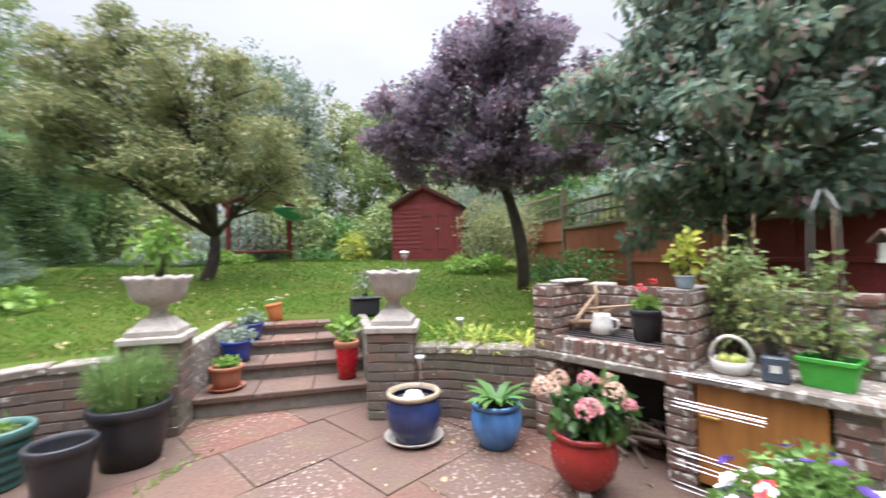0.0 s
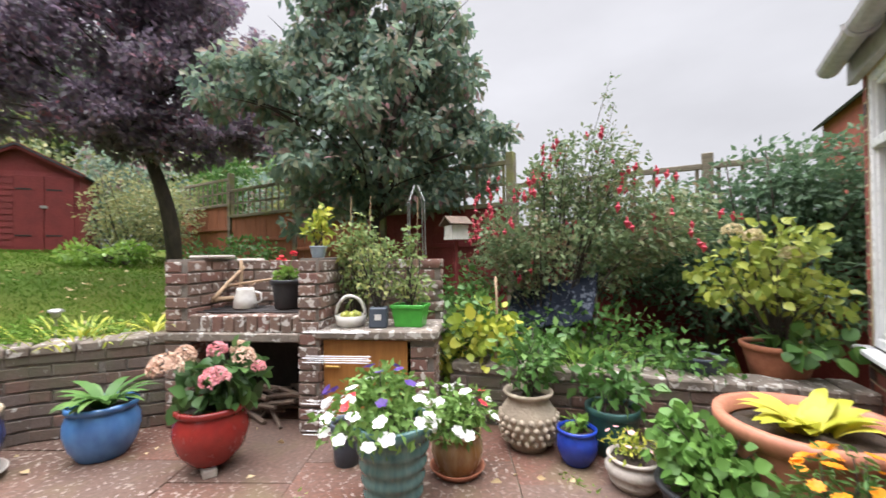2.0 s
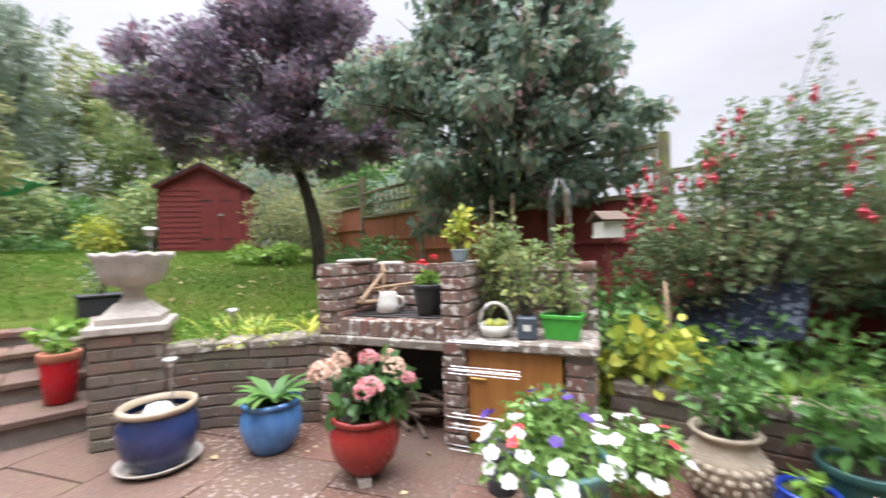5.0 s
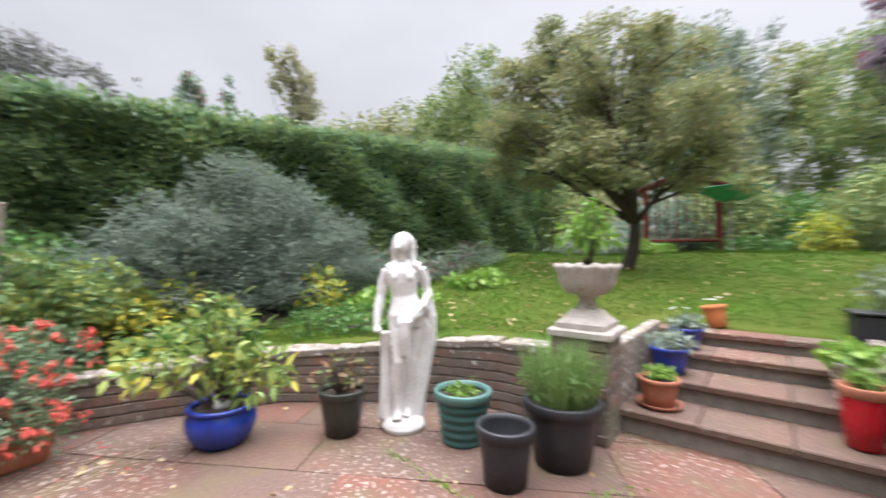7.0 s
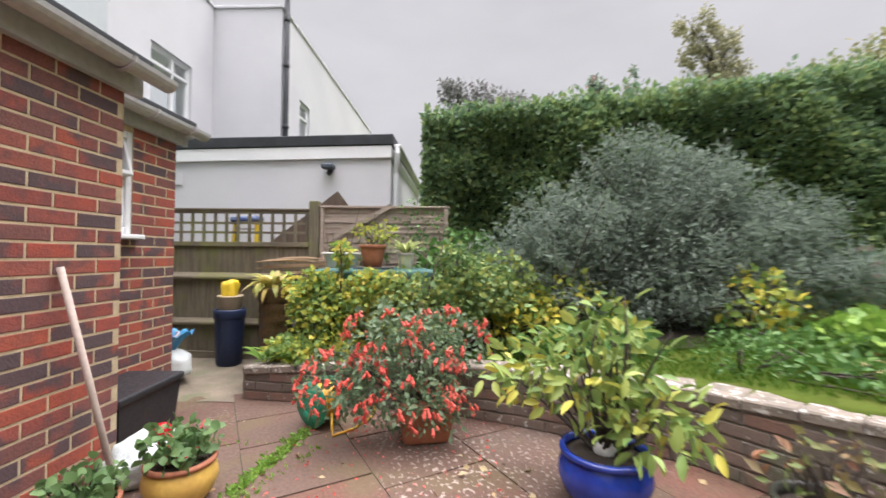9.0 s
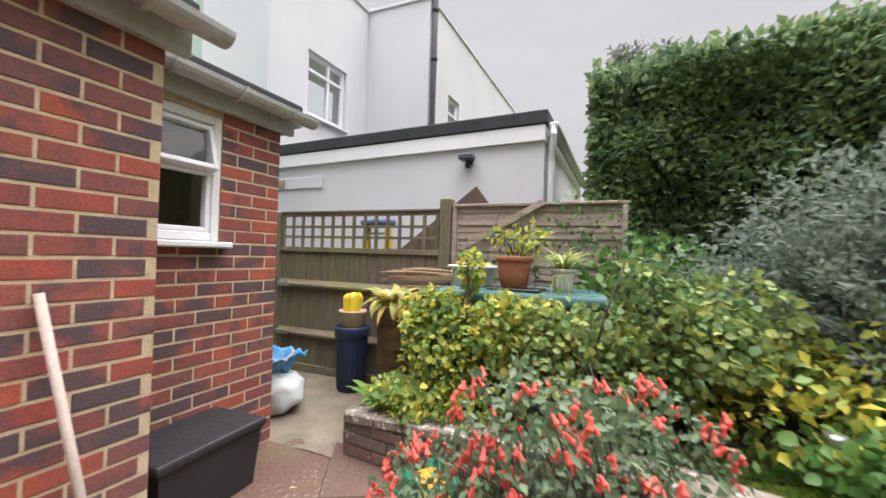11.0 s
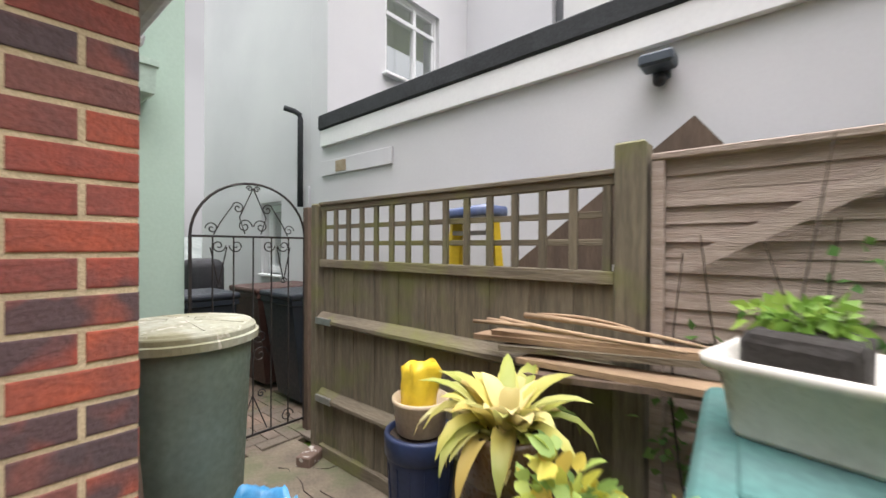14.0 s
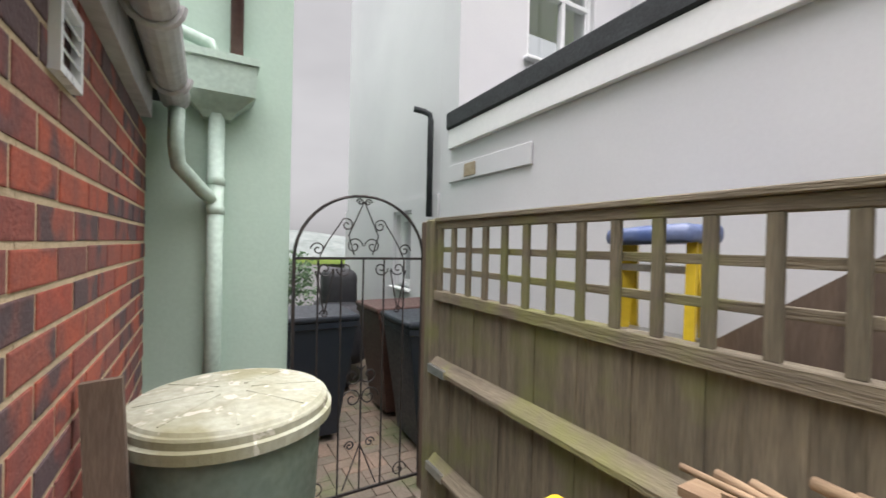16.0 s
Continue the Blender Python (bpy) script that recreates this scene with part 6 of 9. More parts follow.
limb_skin([(-0.004, 0.01, 1.13), (-0.012, -0.004, 1.22)], [0.036, 0.033])
# head turned aside, long wavy hair
bmesh.ops.create_uvsphere(bm, u_segments=18, v_segments=14, radius=0.058, matrix=Matrix.Translation((-0.018, -0.022, 1.268)) @ pose(0, 0, 0, 0, 8, -20) @ Matrix.Diagonal((0.90, 1.0, 1.22, 1)))
bmesh.ops.create_uvsphere(bm, u_segments=18, v_segments=12, radius=0.072, matrix=Matrix.Translation((-0.006, 0.012, 1.305)) @ Matrix.Diagonal((1.0, 0.98, 1.0, 1)))
limb_skin([(-0.042, -0.084, 1.268), (-0.045, -0.09, 1.255)], 0.010, 8)
limb_skin([(-0.055, 0.0, 1.31), (-0.070, 0.012, 1.25), (-0.068, 0.02, 1.19), (-0.055, 0.02, 1.14)], [0.022, 0.022, 0.018, 0.010])
limb_skin([(0.045, 0.0, 1.33), (0.062, 0.005, 1.26), (0.064, 0.0, 1.20), (0.070, -0.03, 1.13)], [0.024, 0.026, 0.022, 0.010])
limb_skin([(0.0, 0.06, 1.30), (0.0, 0.072, 1.2), (0.0, 0.065, 1.11)], [0.05, 0.05, 0.03])
# one arm hangs, the other bends to gather the cloth
limb_skin([(-0.112, 0.01, 1.105), (-0.145, 0.015, 1.02), (-0.160, 0.0, 0.92), (-0.176, -0.04, 0.82), (-0.180, -0.075, 0.73), (-0.168, -0.09, 0.685)], [0.036, 0.033, 0.029, 0.026, 0.020, 0.026])
limb_skin([(0.112, 0.01, 1.118), (0.150, 0.03, 1.02), (0.172, 0.02, 0.93), (0.13, -0.07, 0.86), (0.06, -0.12, 0.79), (0.02, -0.125, 0.765)], [0.036, 0.033, 0.030, 0.026, 0.021, 0.026])
limb_skin([(0.165, 0.04, 0.92), (0.185, 0.04, 0.78), (0.172, 0.05, 0.60), (0.135, 0.05, 0.40), (0.10, 0.045, 0.20), (0.085, 0.045, 0.08)], [0.026, 0.040, 0.046, 0.046, 0.046, 0.052])
limb_skin([(0.02, -0.13, 0.775), (0.01, -0.13, 0.68), (0.01, -0.115, 0.56), (0.02, -0.10, 0.44)], [0.042, 0.038, 0.034, 0.014])
limb_skin([(-0.02, -0.12, 0.76), (0.04, -0.12, 0.775), (0.10, -0.09, 0.80), (0.16, -0.01, 0.85)], [0.024, 0.028, 0.026, 0.022])
limb_skin([(-0.13, -0.03, 0.68), (-0.125, 0.0, 0.50), (-0.118, 0.01, 0.30), (-0.115, 0.01, 0.08)], [0.026, 0.032, 0.040, 0.055])
limb_skin([(0.03, 0.055, 0.78), (0.03, 0.065, 0.50), (0.02, 0.06, 0.10)], [0.090, 0.080, 0.085])
for f in range(5):
    limb_skin([(0.135 + 0.012 * f, -0.005, 0.78 - 0.02 * f), (0.115 + 0.012 * f, 0.0, 0.45), (0.06 + 0.014 * f, 0.0, 0.10)], 0.009, 6)
for f in range(4):
    limb_skin([(-0.02 + 0.018 * f, -0.165, 0.76), (-0.012 + 0.014 * f, -0.165, 0.66), (0.0 + 0.01 * f, -0.145, 0.53)], 0.008, 6)
statue = part("statue", bm, M_STATUE, smooth=True)
rem = statue.modifiers.new("merge", "REMESH")
rem.mode, rem.voxel_size, rem.use_smooth_shade = "VOXEL", 0.006, True
sm = statue.modifiers.new("soft", "SMOOTH")
sm.factor, sm.iterations = 0.5, 3
statue.matrix_world = pose(-1.79, 3.52, 0.0, 0, 0, 40) @ Matrix.Diagonal((1.02, 0.98, 1.015, 1))
tagged(statue, "white painted classical garden statue on a round base", "statue")

# ---- urns on the piers ----
def urn(m, label):
    t = thing("garden_urn", m, label, "urn", "urns on the piers")
    bm = bmesh.new()
    vs = []
    for w, z in ((0.165, 0.0), (0.165, 0.035), (0.125, 0.07), (0.085, 0.12)):
        vs.append([bm.verts.new((sx * w, sy * w, z)) for sx, sy in ((-1, -1), (1, -1), (1, 1), (-1, 1))])
    for a, b in zip(vs, vs[1:]):
        for i in range(4):
            bm.faces.new((a[i], a[(i + 1) % 4], b[(i + 1) % 4], b[i]))
    bm.faces.new(vs[-1])
    part("plinth", bm, M_STONE, t)
    bm = bmesh.new()
    lathe(bm, [(0.085, 0.115), (0.062, 0.15), (0.055, 0.19), (0.07, 0.215), (0.09, 0.222)], 28)
    part("stem", bm, M_STONE, t, smooth=True)
    bm = bmesh.new()
    n = 48
    rings = []
    for r, z, k in ((0.065, 0.22, 0), (0.13, 0.232, 0), (0.168, 0.265, 0.02), (0.186, 0.32, 0.04), (0.194, 0.37, 0.04), (0.216, 0.41, 0.06), (0.214, 0.435, 0.06), (0.188, 0.43, 0.03), (0.165, 0.37, 0)):
        rings.append([bm.verts.new((r * (1 + k * math.cos(12 * 2 * math.pi * i / n)) * math.cos(2 * math.pi * i / n), r * (1 + k * math.cos(12 * 2 * math.pi * i / n)) * math.sin(2 * math.pi * i / n), z + 0.12 * k * math.cos(12 * 2 * math.pi * i / n))) for i in range(n)])
    for a, b in zip(rings, rings[1:]):
        for i in range(n):
            bm.faces.new((a[i], a[(i + 1) % n], b[(i + 1) % n], b[i]))
    part("bowl", bm, M_STONE, t, smooth=True)
    bm = bmesh.new()
    lathe(bm, [(0.172, 0.385), (0.09, 0.40), (0.001, 0.405)], 24)
    part("soil", bm, M_SOIL, t, smooth=True)
    return t


u1 = urn(PL @ pose(0, 0.18, 0.732), "fluted cast-stone urn with a light green shrub")
foliage(u1, [(0, 0, 0.64, 0.20, 0.20, 0.12), (0.02, 0, 0.78, 0.12, 0.12, 0.10)], 260, 0.075, L_LIGHT, 0.45, stem_z=0.4, stem_n=10)
u2 = urn(PR @ pose(0, 0.20, 0.732), "fluted cast-stone urn used as a bird bath")
bm = bmesh.new()
lathe(bm, [(0.04, 0.40), (0.045, 0.43), (0.02, 0.45), (0.001, 0.452)], 14)
part("fountain_head", bm, M_BLACKPOT, u2, smooth=True)
solar_lamp(PR @ Vector((0.11, 0.12, 1.13)), 0.20)

# ---- pots on the steps ----
t = pot("terracotta_pot", (-0.36, 4.62, 0.17), 0.135, 0.20, M_TERRA, "terracotta pot and saucer of green seedlings", "taper", saucer=M_TERRA, category="potted plant")
foliage(t, [(0, 0, 0.23, 0.10, 0.10, 0.04)], 260, 0.035, L_LIGHT, 0.6)
t = pot("blue_pot", (-0.36, 5.02, 0.315), 0.15, 0.20, M_BLUE, "cobalt-blue pot with grey-green leaves", "taper", category="potted plant")
foliage(t, [(0, 0, 0.25, 0.15, 0.15, 0.08)], 240, 0.05, L_WILLOW, 0.6)
t = pot("blue_pot", (-0.30, 5.38, 0.45), 0.13, 0.17, M_BLUE, "cobalt-blue pot with trailing leaves", "taper", category="potted plant")
foliage(t, [(0, 0, 0.21, 0.13, 0.13, 0.07)], 220, 0.045, L_WILLOW, 0.6)
scatter_flowers(t, FL_WHITE, [(-0.1, 0, 0.32), (0.0, 0.02, 0.33)])
t = pot("orange_pot", (-0.12, 5.92, 0.565), 0.10, 0.20, mat("orange_terracotta", (0.60, 0.21, 0.07), (0.5, 0.17, 0.06), 0.7), "leaning orange pot with white flowers", "taper", category="potted plant", tilt=(0, -10, 0))
scatter_flowers(t, FL_WHITE, [(-0.05, 0, 0.26), (0.05, 0, 0.27), (0.0, 0.04, 0.25)])
t = pot("red_pot", (0.66, 4.64, 0.17), 0.115, 0.34, M_BRIGHTRED, "tall bright red glazed pot on a step", "taper", rim=M_TERRA, category="potted plant", r2=0.085)
foliage(t, [(0, 0, 0.37, 0.08, 0.08, 0.08)], 120, 0.045, L_LIGHT, 0.6, stem_z=0.28)
t = pot("woven_pot", (0.68, 5.04, 0.315), 0.14, 0.24, mat("pale_weave", (0.50, 0.46, 0.38), (0.38, 0.34, 0.27), 0.8, scale=30, fine=90, bump=0.5), "pale basket-weave pot of lettuce-green leaves", "taper", ribs=7, category="potted plant")
foliage(t, [(0, 0, 0.29, 0.15, 0.15, 0.07)], 150, 0.075, L_LIGHT, 0.7, big=True)
t = thing("black_trough", pose(0.92, 5.95, 0.57, 0, 0, 6), "square black plastic trough with thin stems", "planter")
bm = bmesh.new()
box(bm, -0.17, 0.17, -0.12, 0.12, 0, 0.20, bevel=0.012)
part("body", bm, M_BLACKPOT, t)
bm = bmesh.new()
box(bm, -0.185, 0.185, -0.135, 0.135, 0.20, 0.225, bevel=0.006)
part("rim", bm, M_BLACKPOT, t)
foliage(t, [(0, 0, 0.40, 0.16, 0.10, 0.18)], 90, 0.05, L_WILLOW, 0.5, stem_z=0.2, stem_n=12, rad=0.003)

# ---- side passage: fence, gate, bins ----
fence = thing("fence", Matrix.Translation((XF, -0.65, 0)), "weathered close-board fence panel with a trellis top", "fence")
y, k = -0.91, 0
while y < 0.92:
    bm = bmesh.new()
    w = 0.112
    box(bm, -0.006 - 0.006 * (k % 2), 0.006 - 0.006 * (k % 2), y, min(y + w, 0.925), 0.08, 1.235, m=pose(0, 0, 0, 0, 0, 0))
    part("board", bm, M_FENCE, fence)
    y += 0.098
    k += 1
for z in (0.40, 0.90):
    bm = bmesh.new()
    vs = [bm.verts.new((x, yy, zz)) for yy in (-0.93, 0.93) for x, zz in ((0.006, z - 0.045), (0.055, z - 0.02), (0.055, z + 0.0), (0.006, z + 0.045))]
    for f in ((0, 1, 2, 3), (7, 6, 5, 4), (0, 4, 5, 1), (1, 5, 6, 2), (2, 6, 7, 3), (3, 7, 4, 0)):
        bm.faces.new([vs[i] for i in f])
    bmesh.ops.recalc_face_normals(bm, faces=bm.faces)
    part("rail", bm, M_FENCE_H, fence)
    for s in (-1, 1):
        bm = bmesh.new()
        box(bm, 0.03, 0.058, s * 0.93 - (0.16 if s > 0 else 0.0), s * 0.93 + (0.0 if s > 0 else 0.16), z - 0.03, z + 0.012, bevel=0.002)
        part("bracket", bm, M_STEEL, fence)
bm = bmesh.new()
box(bm, -0.02, 0.03, -0.93, 0.93, 0.0, 0.08, bevel=0.004)
part("gravel_board", bm, M_FENCE_H, fence)
for z0, z1, d in ((1.235, 1.285, 0.028), (1.60, 1.635, 0.022), (1.635, 1.655, 0.035)):
    bm = bmesh.new()
    box(bm, -d, d, -0.93, 0.93, z0, z1, bevel=0.003)
    part("trellis_rail", bm, M_FENCE_H, fence)
for i in range(15):
    yy = -0.90 + i * 0.1285
    bm = bmesh.new()
    box(bm, 0.002, 0.02, yy - 0.016, yy + 0.016, 1.285, 1.60, bevel=0.002)
    part("trellis_slat", bm, M_FENCE, fence)
for z in (1.39, 1.495):
    bm = bmesh.new()
    box(bm, -0.018, 0.0, -0.93, 0.93, z - 0.013, z + 0.013, bevel=0.002)
    part("trellis_slat", bm, M_FENCE_H, fence)
for yy, h, w in ((-1.63, 1.65, 0.075), (0.335, 1.74, 0.105)):
    bm = bmesh.new()
    box(bm, -w / 2, w / 2, -w / 2, w / 2, -0.05, h, bevel=0.008)
    ob = part("fence_post", bm, M_FENCE)
    ob.matrix_world = Matrix.Translation((XF, yy, 0))
    tagged(ob, "square weathered timber fence post", "post", "fence posts")
pf = thing("lap_fence", Matrix.Translation((XF - 0.01, 0.40, 0)), "grey-brown overlapping board fence panel with ivy", "fence")
for i in range(30):
    bm = bmesh.new()
    z = 0.02 + i * 0.055
    box(bm, 0.0, 0.011, 0.0, 1.40, z, z + 0.064, m=pose(0, 0, 0, 0, 0, 0) @ Matrix.Translation((0.004 * (i % 2), 0, 0)))
    for v in bm.verts:
        v.co.x += 0.005 * (1 if v.co.z < z + 0.03 else -1) + 0.003 * math.sin(v.co.y * 9 + i)
        v.co.z += 0.004 * math.sin(v.co.y * 2.2 + i * 1.7)
    part("board", bm, M_PANEL, pf)
for q in (0.0, 0.68, 1.36):
    bm = bmesh.new()
    box(bm, 0.018, 0.042, q, q + 0.04, 0.02, 1.665, bevel=0.003)
    part("batten", bm, M_PANEL, pf)
bm = bmesh.new()
box(bm, -0.01, 0.045, 0.0, 1.42, 1.667, 1.69, bevel=0.003)
part("capping", bm, M_PANEL, pf)
bm = bmesh.new()
bar(bm, (0.055, 0.11, 1.32), (0.055, 0.78, 1.69), 0.02, 0.05)
part("brace", bm, M_PANEL, pf)
ivy = thing("ivy", pose(XF + 0.06, 0.75, 0.3), "dark green ivy creeping up the lap fence", "ivy")
crown("foliage", [(0, 0, 0.55, 0.05, 0.35, 0.35), (0.02, 0.3, 0.9, 0.06, 0.3, 0.25), (0.02, 0.75, 1.2, 0.08, 0.35, 0.3), (0, -0.2, 0.4, 0.04, 0.2, 0.2)], 420, 0.04, L_MID, ivy, 0.9, 0.8, 0.3, gs=4)
bm = bmesh.new()
for k in range(8):
    limb(bm, (0, random.uniform(-0.2, 0.4), -0.1), (0.01, random.uniform(-0.3, 0.9), random.uniform(0.6, 1.4)), 0.006, 0.002, 0.1, 5)
part("stem", bm, M_BARK, ivy)

# iron gate with an arched top
GX0, GX1, GY = -4.39, -5.16, -2.02
gm = Matrix.Translation((GX0, GY, 0)) @ pose(0, 0, 0, 0, 0, 180)
gate = thing("iron_gate", gm, "black wrought-iron garden gate with an arched scrolled top", "gate")
GW = GX0 - GX1
bm = bmesh.new()
for x in (0.0, GW):
    bar(bm, (x, 0, 0.06), (x, 0, 1.43), 0.016, 0.016)
bar(bm, (0, 0, 0.08), (GW, 0, 0.08), 0.014, 0.014)
bar(bm, (0, 0, 1.43), (GW, 0, 1.43), 0.014, 0.014)
part("gate_frame", bm, M_IRON, gate)
bm = bmesh.new()
tube(bm, [(GW / 2 - GW / 2 * math.cos(a), 0, 1.43 + 0.36 * math.sin(a)) for a in [math.pi * i / 20 for i in range(21)]], 0.009, 6)
part("arch", bm, M_IRON, gate)
for i in range(1, 6):
    bm = bmesh.new()
    tube(bm, [(GW * i / 6, 0, 0.08), (GW * i / 6, 0, 1.43)], 0.0055, 6)
    part("upright", bm, M_IRON, gate)


def scroll(x, z, r, s=1, start=0.0, turns=1.4):
    bm = bmesh.new()
    tube(bm, [(x + s * r * (1 - i / 26) * math.cos(start + turns * 2 * math.pi * i / 22), 0.004, z + r * (1 - i / 26) * math.sin(start + turns * 2 * math.pi * i / 22)) for i in range(23)], 0.0042, 5)
    part("scroll", bm, M_IRON, gate)


for s in (-1, 1):
    c = GW / 2
    scroll(c + s * 0.055, 1.50, 0.05, -s)
    scroll(c + s * 0.10, 1.62, 0.04, s, 0.6)
    scroll(c + s * 0.025, 1.755, 0.022, s)
    scroll(c + s * 0.26, 1.48, 0.04, s)
    scroll(c + s * 0.22, 1.37, 0.045, s, 3.1)
    scroll(c + s * 0.11, 1.37, 0.045, -s, 3.1)
    scroll(c + s * 0.05, 0.62, 0.06, s)
    scroll(c + s * 0.05, 0.75, 0.06, s, 2.0)
    scroll(c + s * 0.06, 0.35, 0.03, s)
    scroll(c + s * 0.22, 1.12, 0.025, s)
    scroll(c + s * 0.25, 0.14, 0.05, s)
    bm = bmesh.new()
    tube(bm, [(c, 0.003, 1.76), (c + s * 0.09, 0.003, 1.56), (c + s * 0.055, 0.003, 1.45)], 0.0042, 5)
    tube(bm, [(c + s * 0.13, 0.003, 1.64), (c + s * 0.21, 0.003, 1.52), (c + s * 0.25, 0.003, 1.44)], 0.0042, 5)
    tube(bm, [(c + s * 0.22, 0.003, 1.12), (c + s * 0.27, 0.003, 1.36)], 0.0042, 5)
    tube(bm, [(c + s * 0.22, 0.003, 1.12), (c + s * 0.17, 0.003, 1.36)], 0.0042, 5)
    tube(bm, [(c, 0.003, 0.35), (c + s * 0.10, 0.003, 0.1)], 0.0042, 5)
    part("scroll_stem", bm, M_IRON, gate)
bm = bmesh.new()
box(bm, -0.035, 0.035, -0.035, 0.035, -0.03, 1.66, bevel=0.005)
gpst = part("gate_post", bm, M_OLDWOOD)
gpst.matrix_world = Matrix.Translation((XF - 0.16, GY + 0.02, 0))
tagged(gpst, "dark timber gate post", "post")

# concrete and block paving underfoot
bm = bmesh.new()
NX, NY = 18, 16
grid = [[bm.verts.new((-5.02 + 1.3 * i / NX, -1.9 + 2.14 * j / NY, 0.002 + 0.004 * math.sin(i * 1.7 + j) + 0.004 * math.sin(j * 2.3))) for i in range(NX + 1)] for j in range(NY + 1)]
for j in range(NY):
    for i in range(NX):
        bm.faces.new((grid[j][i], grid[j][i + 1], grid[j + 1][i + 1], grid[j + 1][i]))
cp = part("pavement_concrete", bm, M_CONCRETE, smooth=True)
tagged(cp, "cracked buff concrete with moss at the fence foot", "concrete path", kind="structure")
bm = bmesh.new()
rr = random.Random(5)
for c in range(7):
    p = Vector((rr.uniform(-4.9, -3.9), rr.uniform(-1.7, -0.7), 0.002))
    a = rr.uniform(0, 6.3)
    pts = [p.copy()]
    for k in range(8):
        a += rr.uniform(-0.7, 0.7)
        p = p + Vector((math.cos(a), math.sin(a), 0)) * 0.07
        pts.append(p.copy())
    tube(bm, pts, 0.003, 4)
ck = part("crack", bm, M_SOIL)
tagged(ck, "dark cracks in the concrete", "crack", kind="structure")
pave = new("pavement_passage")
tagged(pave, "brown block paving in herringbone along the passage", "paving", kind="structure")
bm = bmesh.new()
box(bm, -5.94, XG, -7.0, -1.92, -0.10, -0.022)
part("bedding", bm, M_JOINT, pave)
bm = bmesh.new()
box(bm, -0.098, 0.098, -0.048, 0.048, -0.03, 0.0, bevel=0.004)
PAV = bpy.data.meshes.new("paver")
bm.to_mesh(PAV)
bm.free()
PAV.materials.append(mat("brown_paver", (0.25, 0.19, 0.14), (0.15, 0.12, 0.09), 0.9, pieces=[(0.25, 0.19, 0.145), (0.21, 0.165, 0.13), (0.28, 0.2, 0.15), (0.19, 0.16, 0.125)], scale=6, fine=60, bump=0.3, moss=(0.11, 0.13, 0.06)))
n_pav = 0
for i in range(-14, 26):
    for j in range(-14, 26):
        for q, (ox, oy, rz) in enumerate(((0, 0, 0), (0.15, 0.05, 90))):
            lx, ly = i * 0.1 + j * 0.2 * 0 + ox, 0
            px = -5.1 + 0.2 * i - 0.1 * j * 0 + ox + 0.1 * j
            py = -2.2 - 0.1 * j + 0.1 * 0 + oy - 0.0 * i
            if i % 2 == 0 and -5.9 < px < -4.33 and -4.2 < py < -1.93 and n_pav < 290:
                ob = new("paver", PAV)
                ob.parent = pave
                ob.matrix_world = pose(px, py, -0.004 + random.uniform(-0.002, 0.002), 0, 0, rz)
                n_pav += 1


def wheelie(name, m, material, label):
    t = thing(name, m, label, "wheelie bin", "wheelie bins in the passage")
    bm = bmesh.new()
    vs = []
    for w, d, z in ((0.20, 0.22, 0.06), (0.27, 0.33, 0.88), (0.285, 0.345, 0.89), (0.285, 0.345, 0.93)):
        vs.append([bm.verts.new((sx * w, sy * d, z)) for sx, sy in ((-1, -1), (1, -1), (1, 1), (-1, 1))])
    for a, b in zip(vs, vs[1:]):
        for i in range(4):
            bm.faces.new((a[i], a[(i + 1) % 4], b[(i + 1) % 4], b[i]))
    bm.faces.new(vs[0][::-1])
    part("body", bm, material, t)
    bm = bmesh.new()
    box(bm, -0.295, 0.295, -0.36, 0.36, 0.932, 0.985, bevel=0.02, seg=2)
    part("lid", bm, material, t)
    bm = bmesh.new()
    tube(bm, [(-0.25, 0.39, 0.93), (0.25, 0.39, 0.93)], 0.014, 8)
    part("handle", bm, material, t)
    for s in (-1, 1):
        bm = bmesh.new()
        lathe(bm, [(0.02, -0.02), (0.1, -0.02), (0.1, 0.02), (0.02, 0.02)], 18, m=Matrix.Translation((s * 0.23, 0.24, 0.1)) @ pose(0, 0, 0, 0, 90, 0), cap=True)
        part("wheel", bm, M_BLACKPOT, t)
    return t


M_BINDARK = mat("dark_bin_plastic", (0.015, 0.02, 0.03), (0.02, 0.026, 0.034), 0.4, scale=5, fine=40, bump=0.03)
wheelie("wheelie_bin", pose(-4.66, -3.05, -0.005, 0, 0, -90), M_BINDARK, "black wheelie bin against the green wall")
wheelie("wheelie_bin", pose(-5.56, -2.55, -0.005, 0, 0, 88), M_BINDARK, "black wheelie bin beside the gate")
wheelie("wheelie_bin", pose(-5.58, -3.22, -0.005, 0, 0, 90), mat("brown_bin_plastic", (0.09, 0.045, 0.035), (0.07, 0.036, 0.03), 0.5), "brown garden-waste wheelie bin")
t = thing("covered_bicycle", pose(-5.35, -4.5, -0.005, 0, 0, 80), "motor scooter under a dark fitted cover", "scooter")
bm = bmesh.new()
box(bm, -0.6, 0.55, -0.28, 0.28, 0.2, 0.85, bevel=0.15, seg=3)
box(bm, -0.35, 0.15, -0.2, 0.2, 0.75, 1.22, bevel=0.1, seg=3)
part("cover", bm, mat("black_nylon", (0.03, 0.03, 0.035), (0.045, 0.045, 0.05), 0.6, bump=0.3), t, smooth=True)
for s in (-0.55, 0.5):
    bm = bmesh.new()
    lathe(bm, [(0.12, -0.05), (0.25, -0.05), (0.25, 0.05), (0.12, 0.05)], 24, m=Matrix.Translation((s, 0, 0.25)) @ pose(0, 0, 0, 90, 0, 0), cap=True)
    part("wheel", bm, M_BLACKPOT, t)

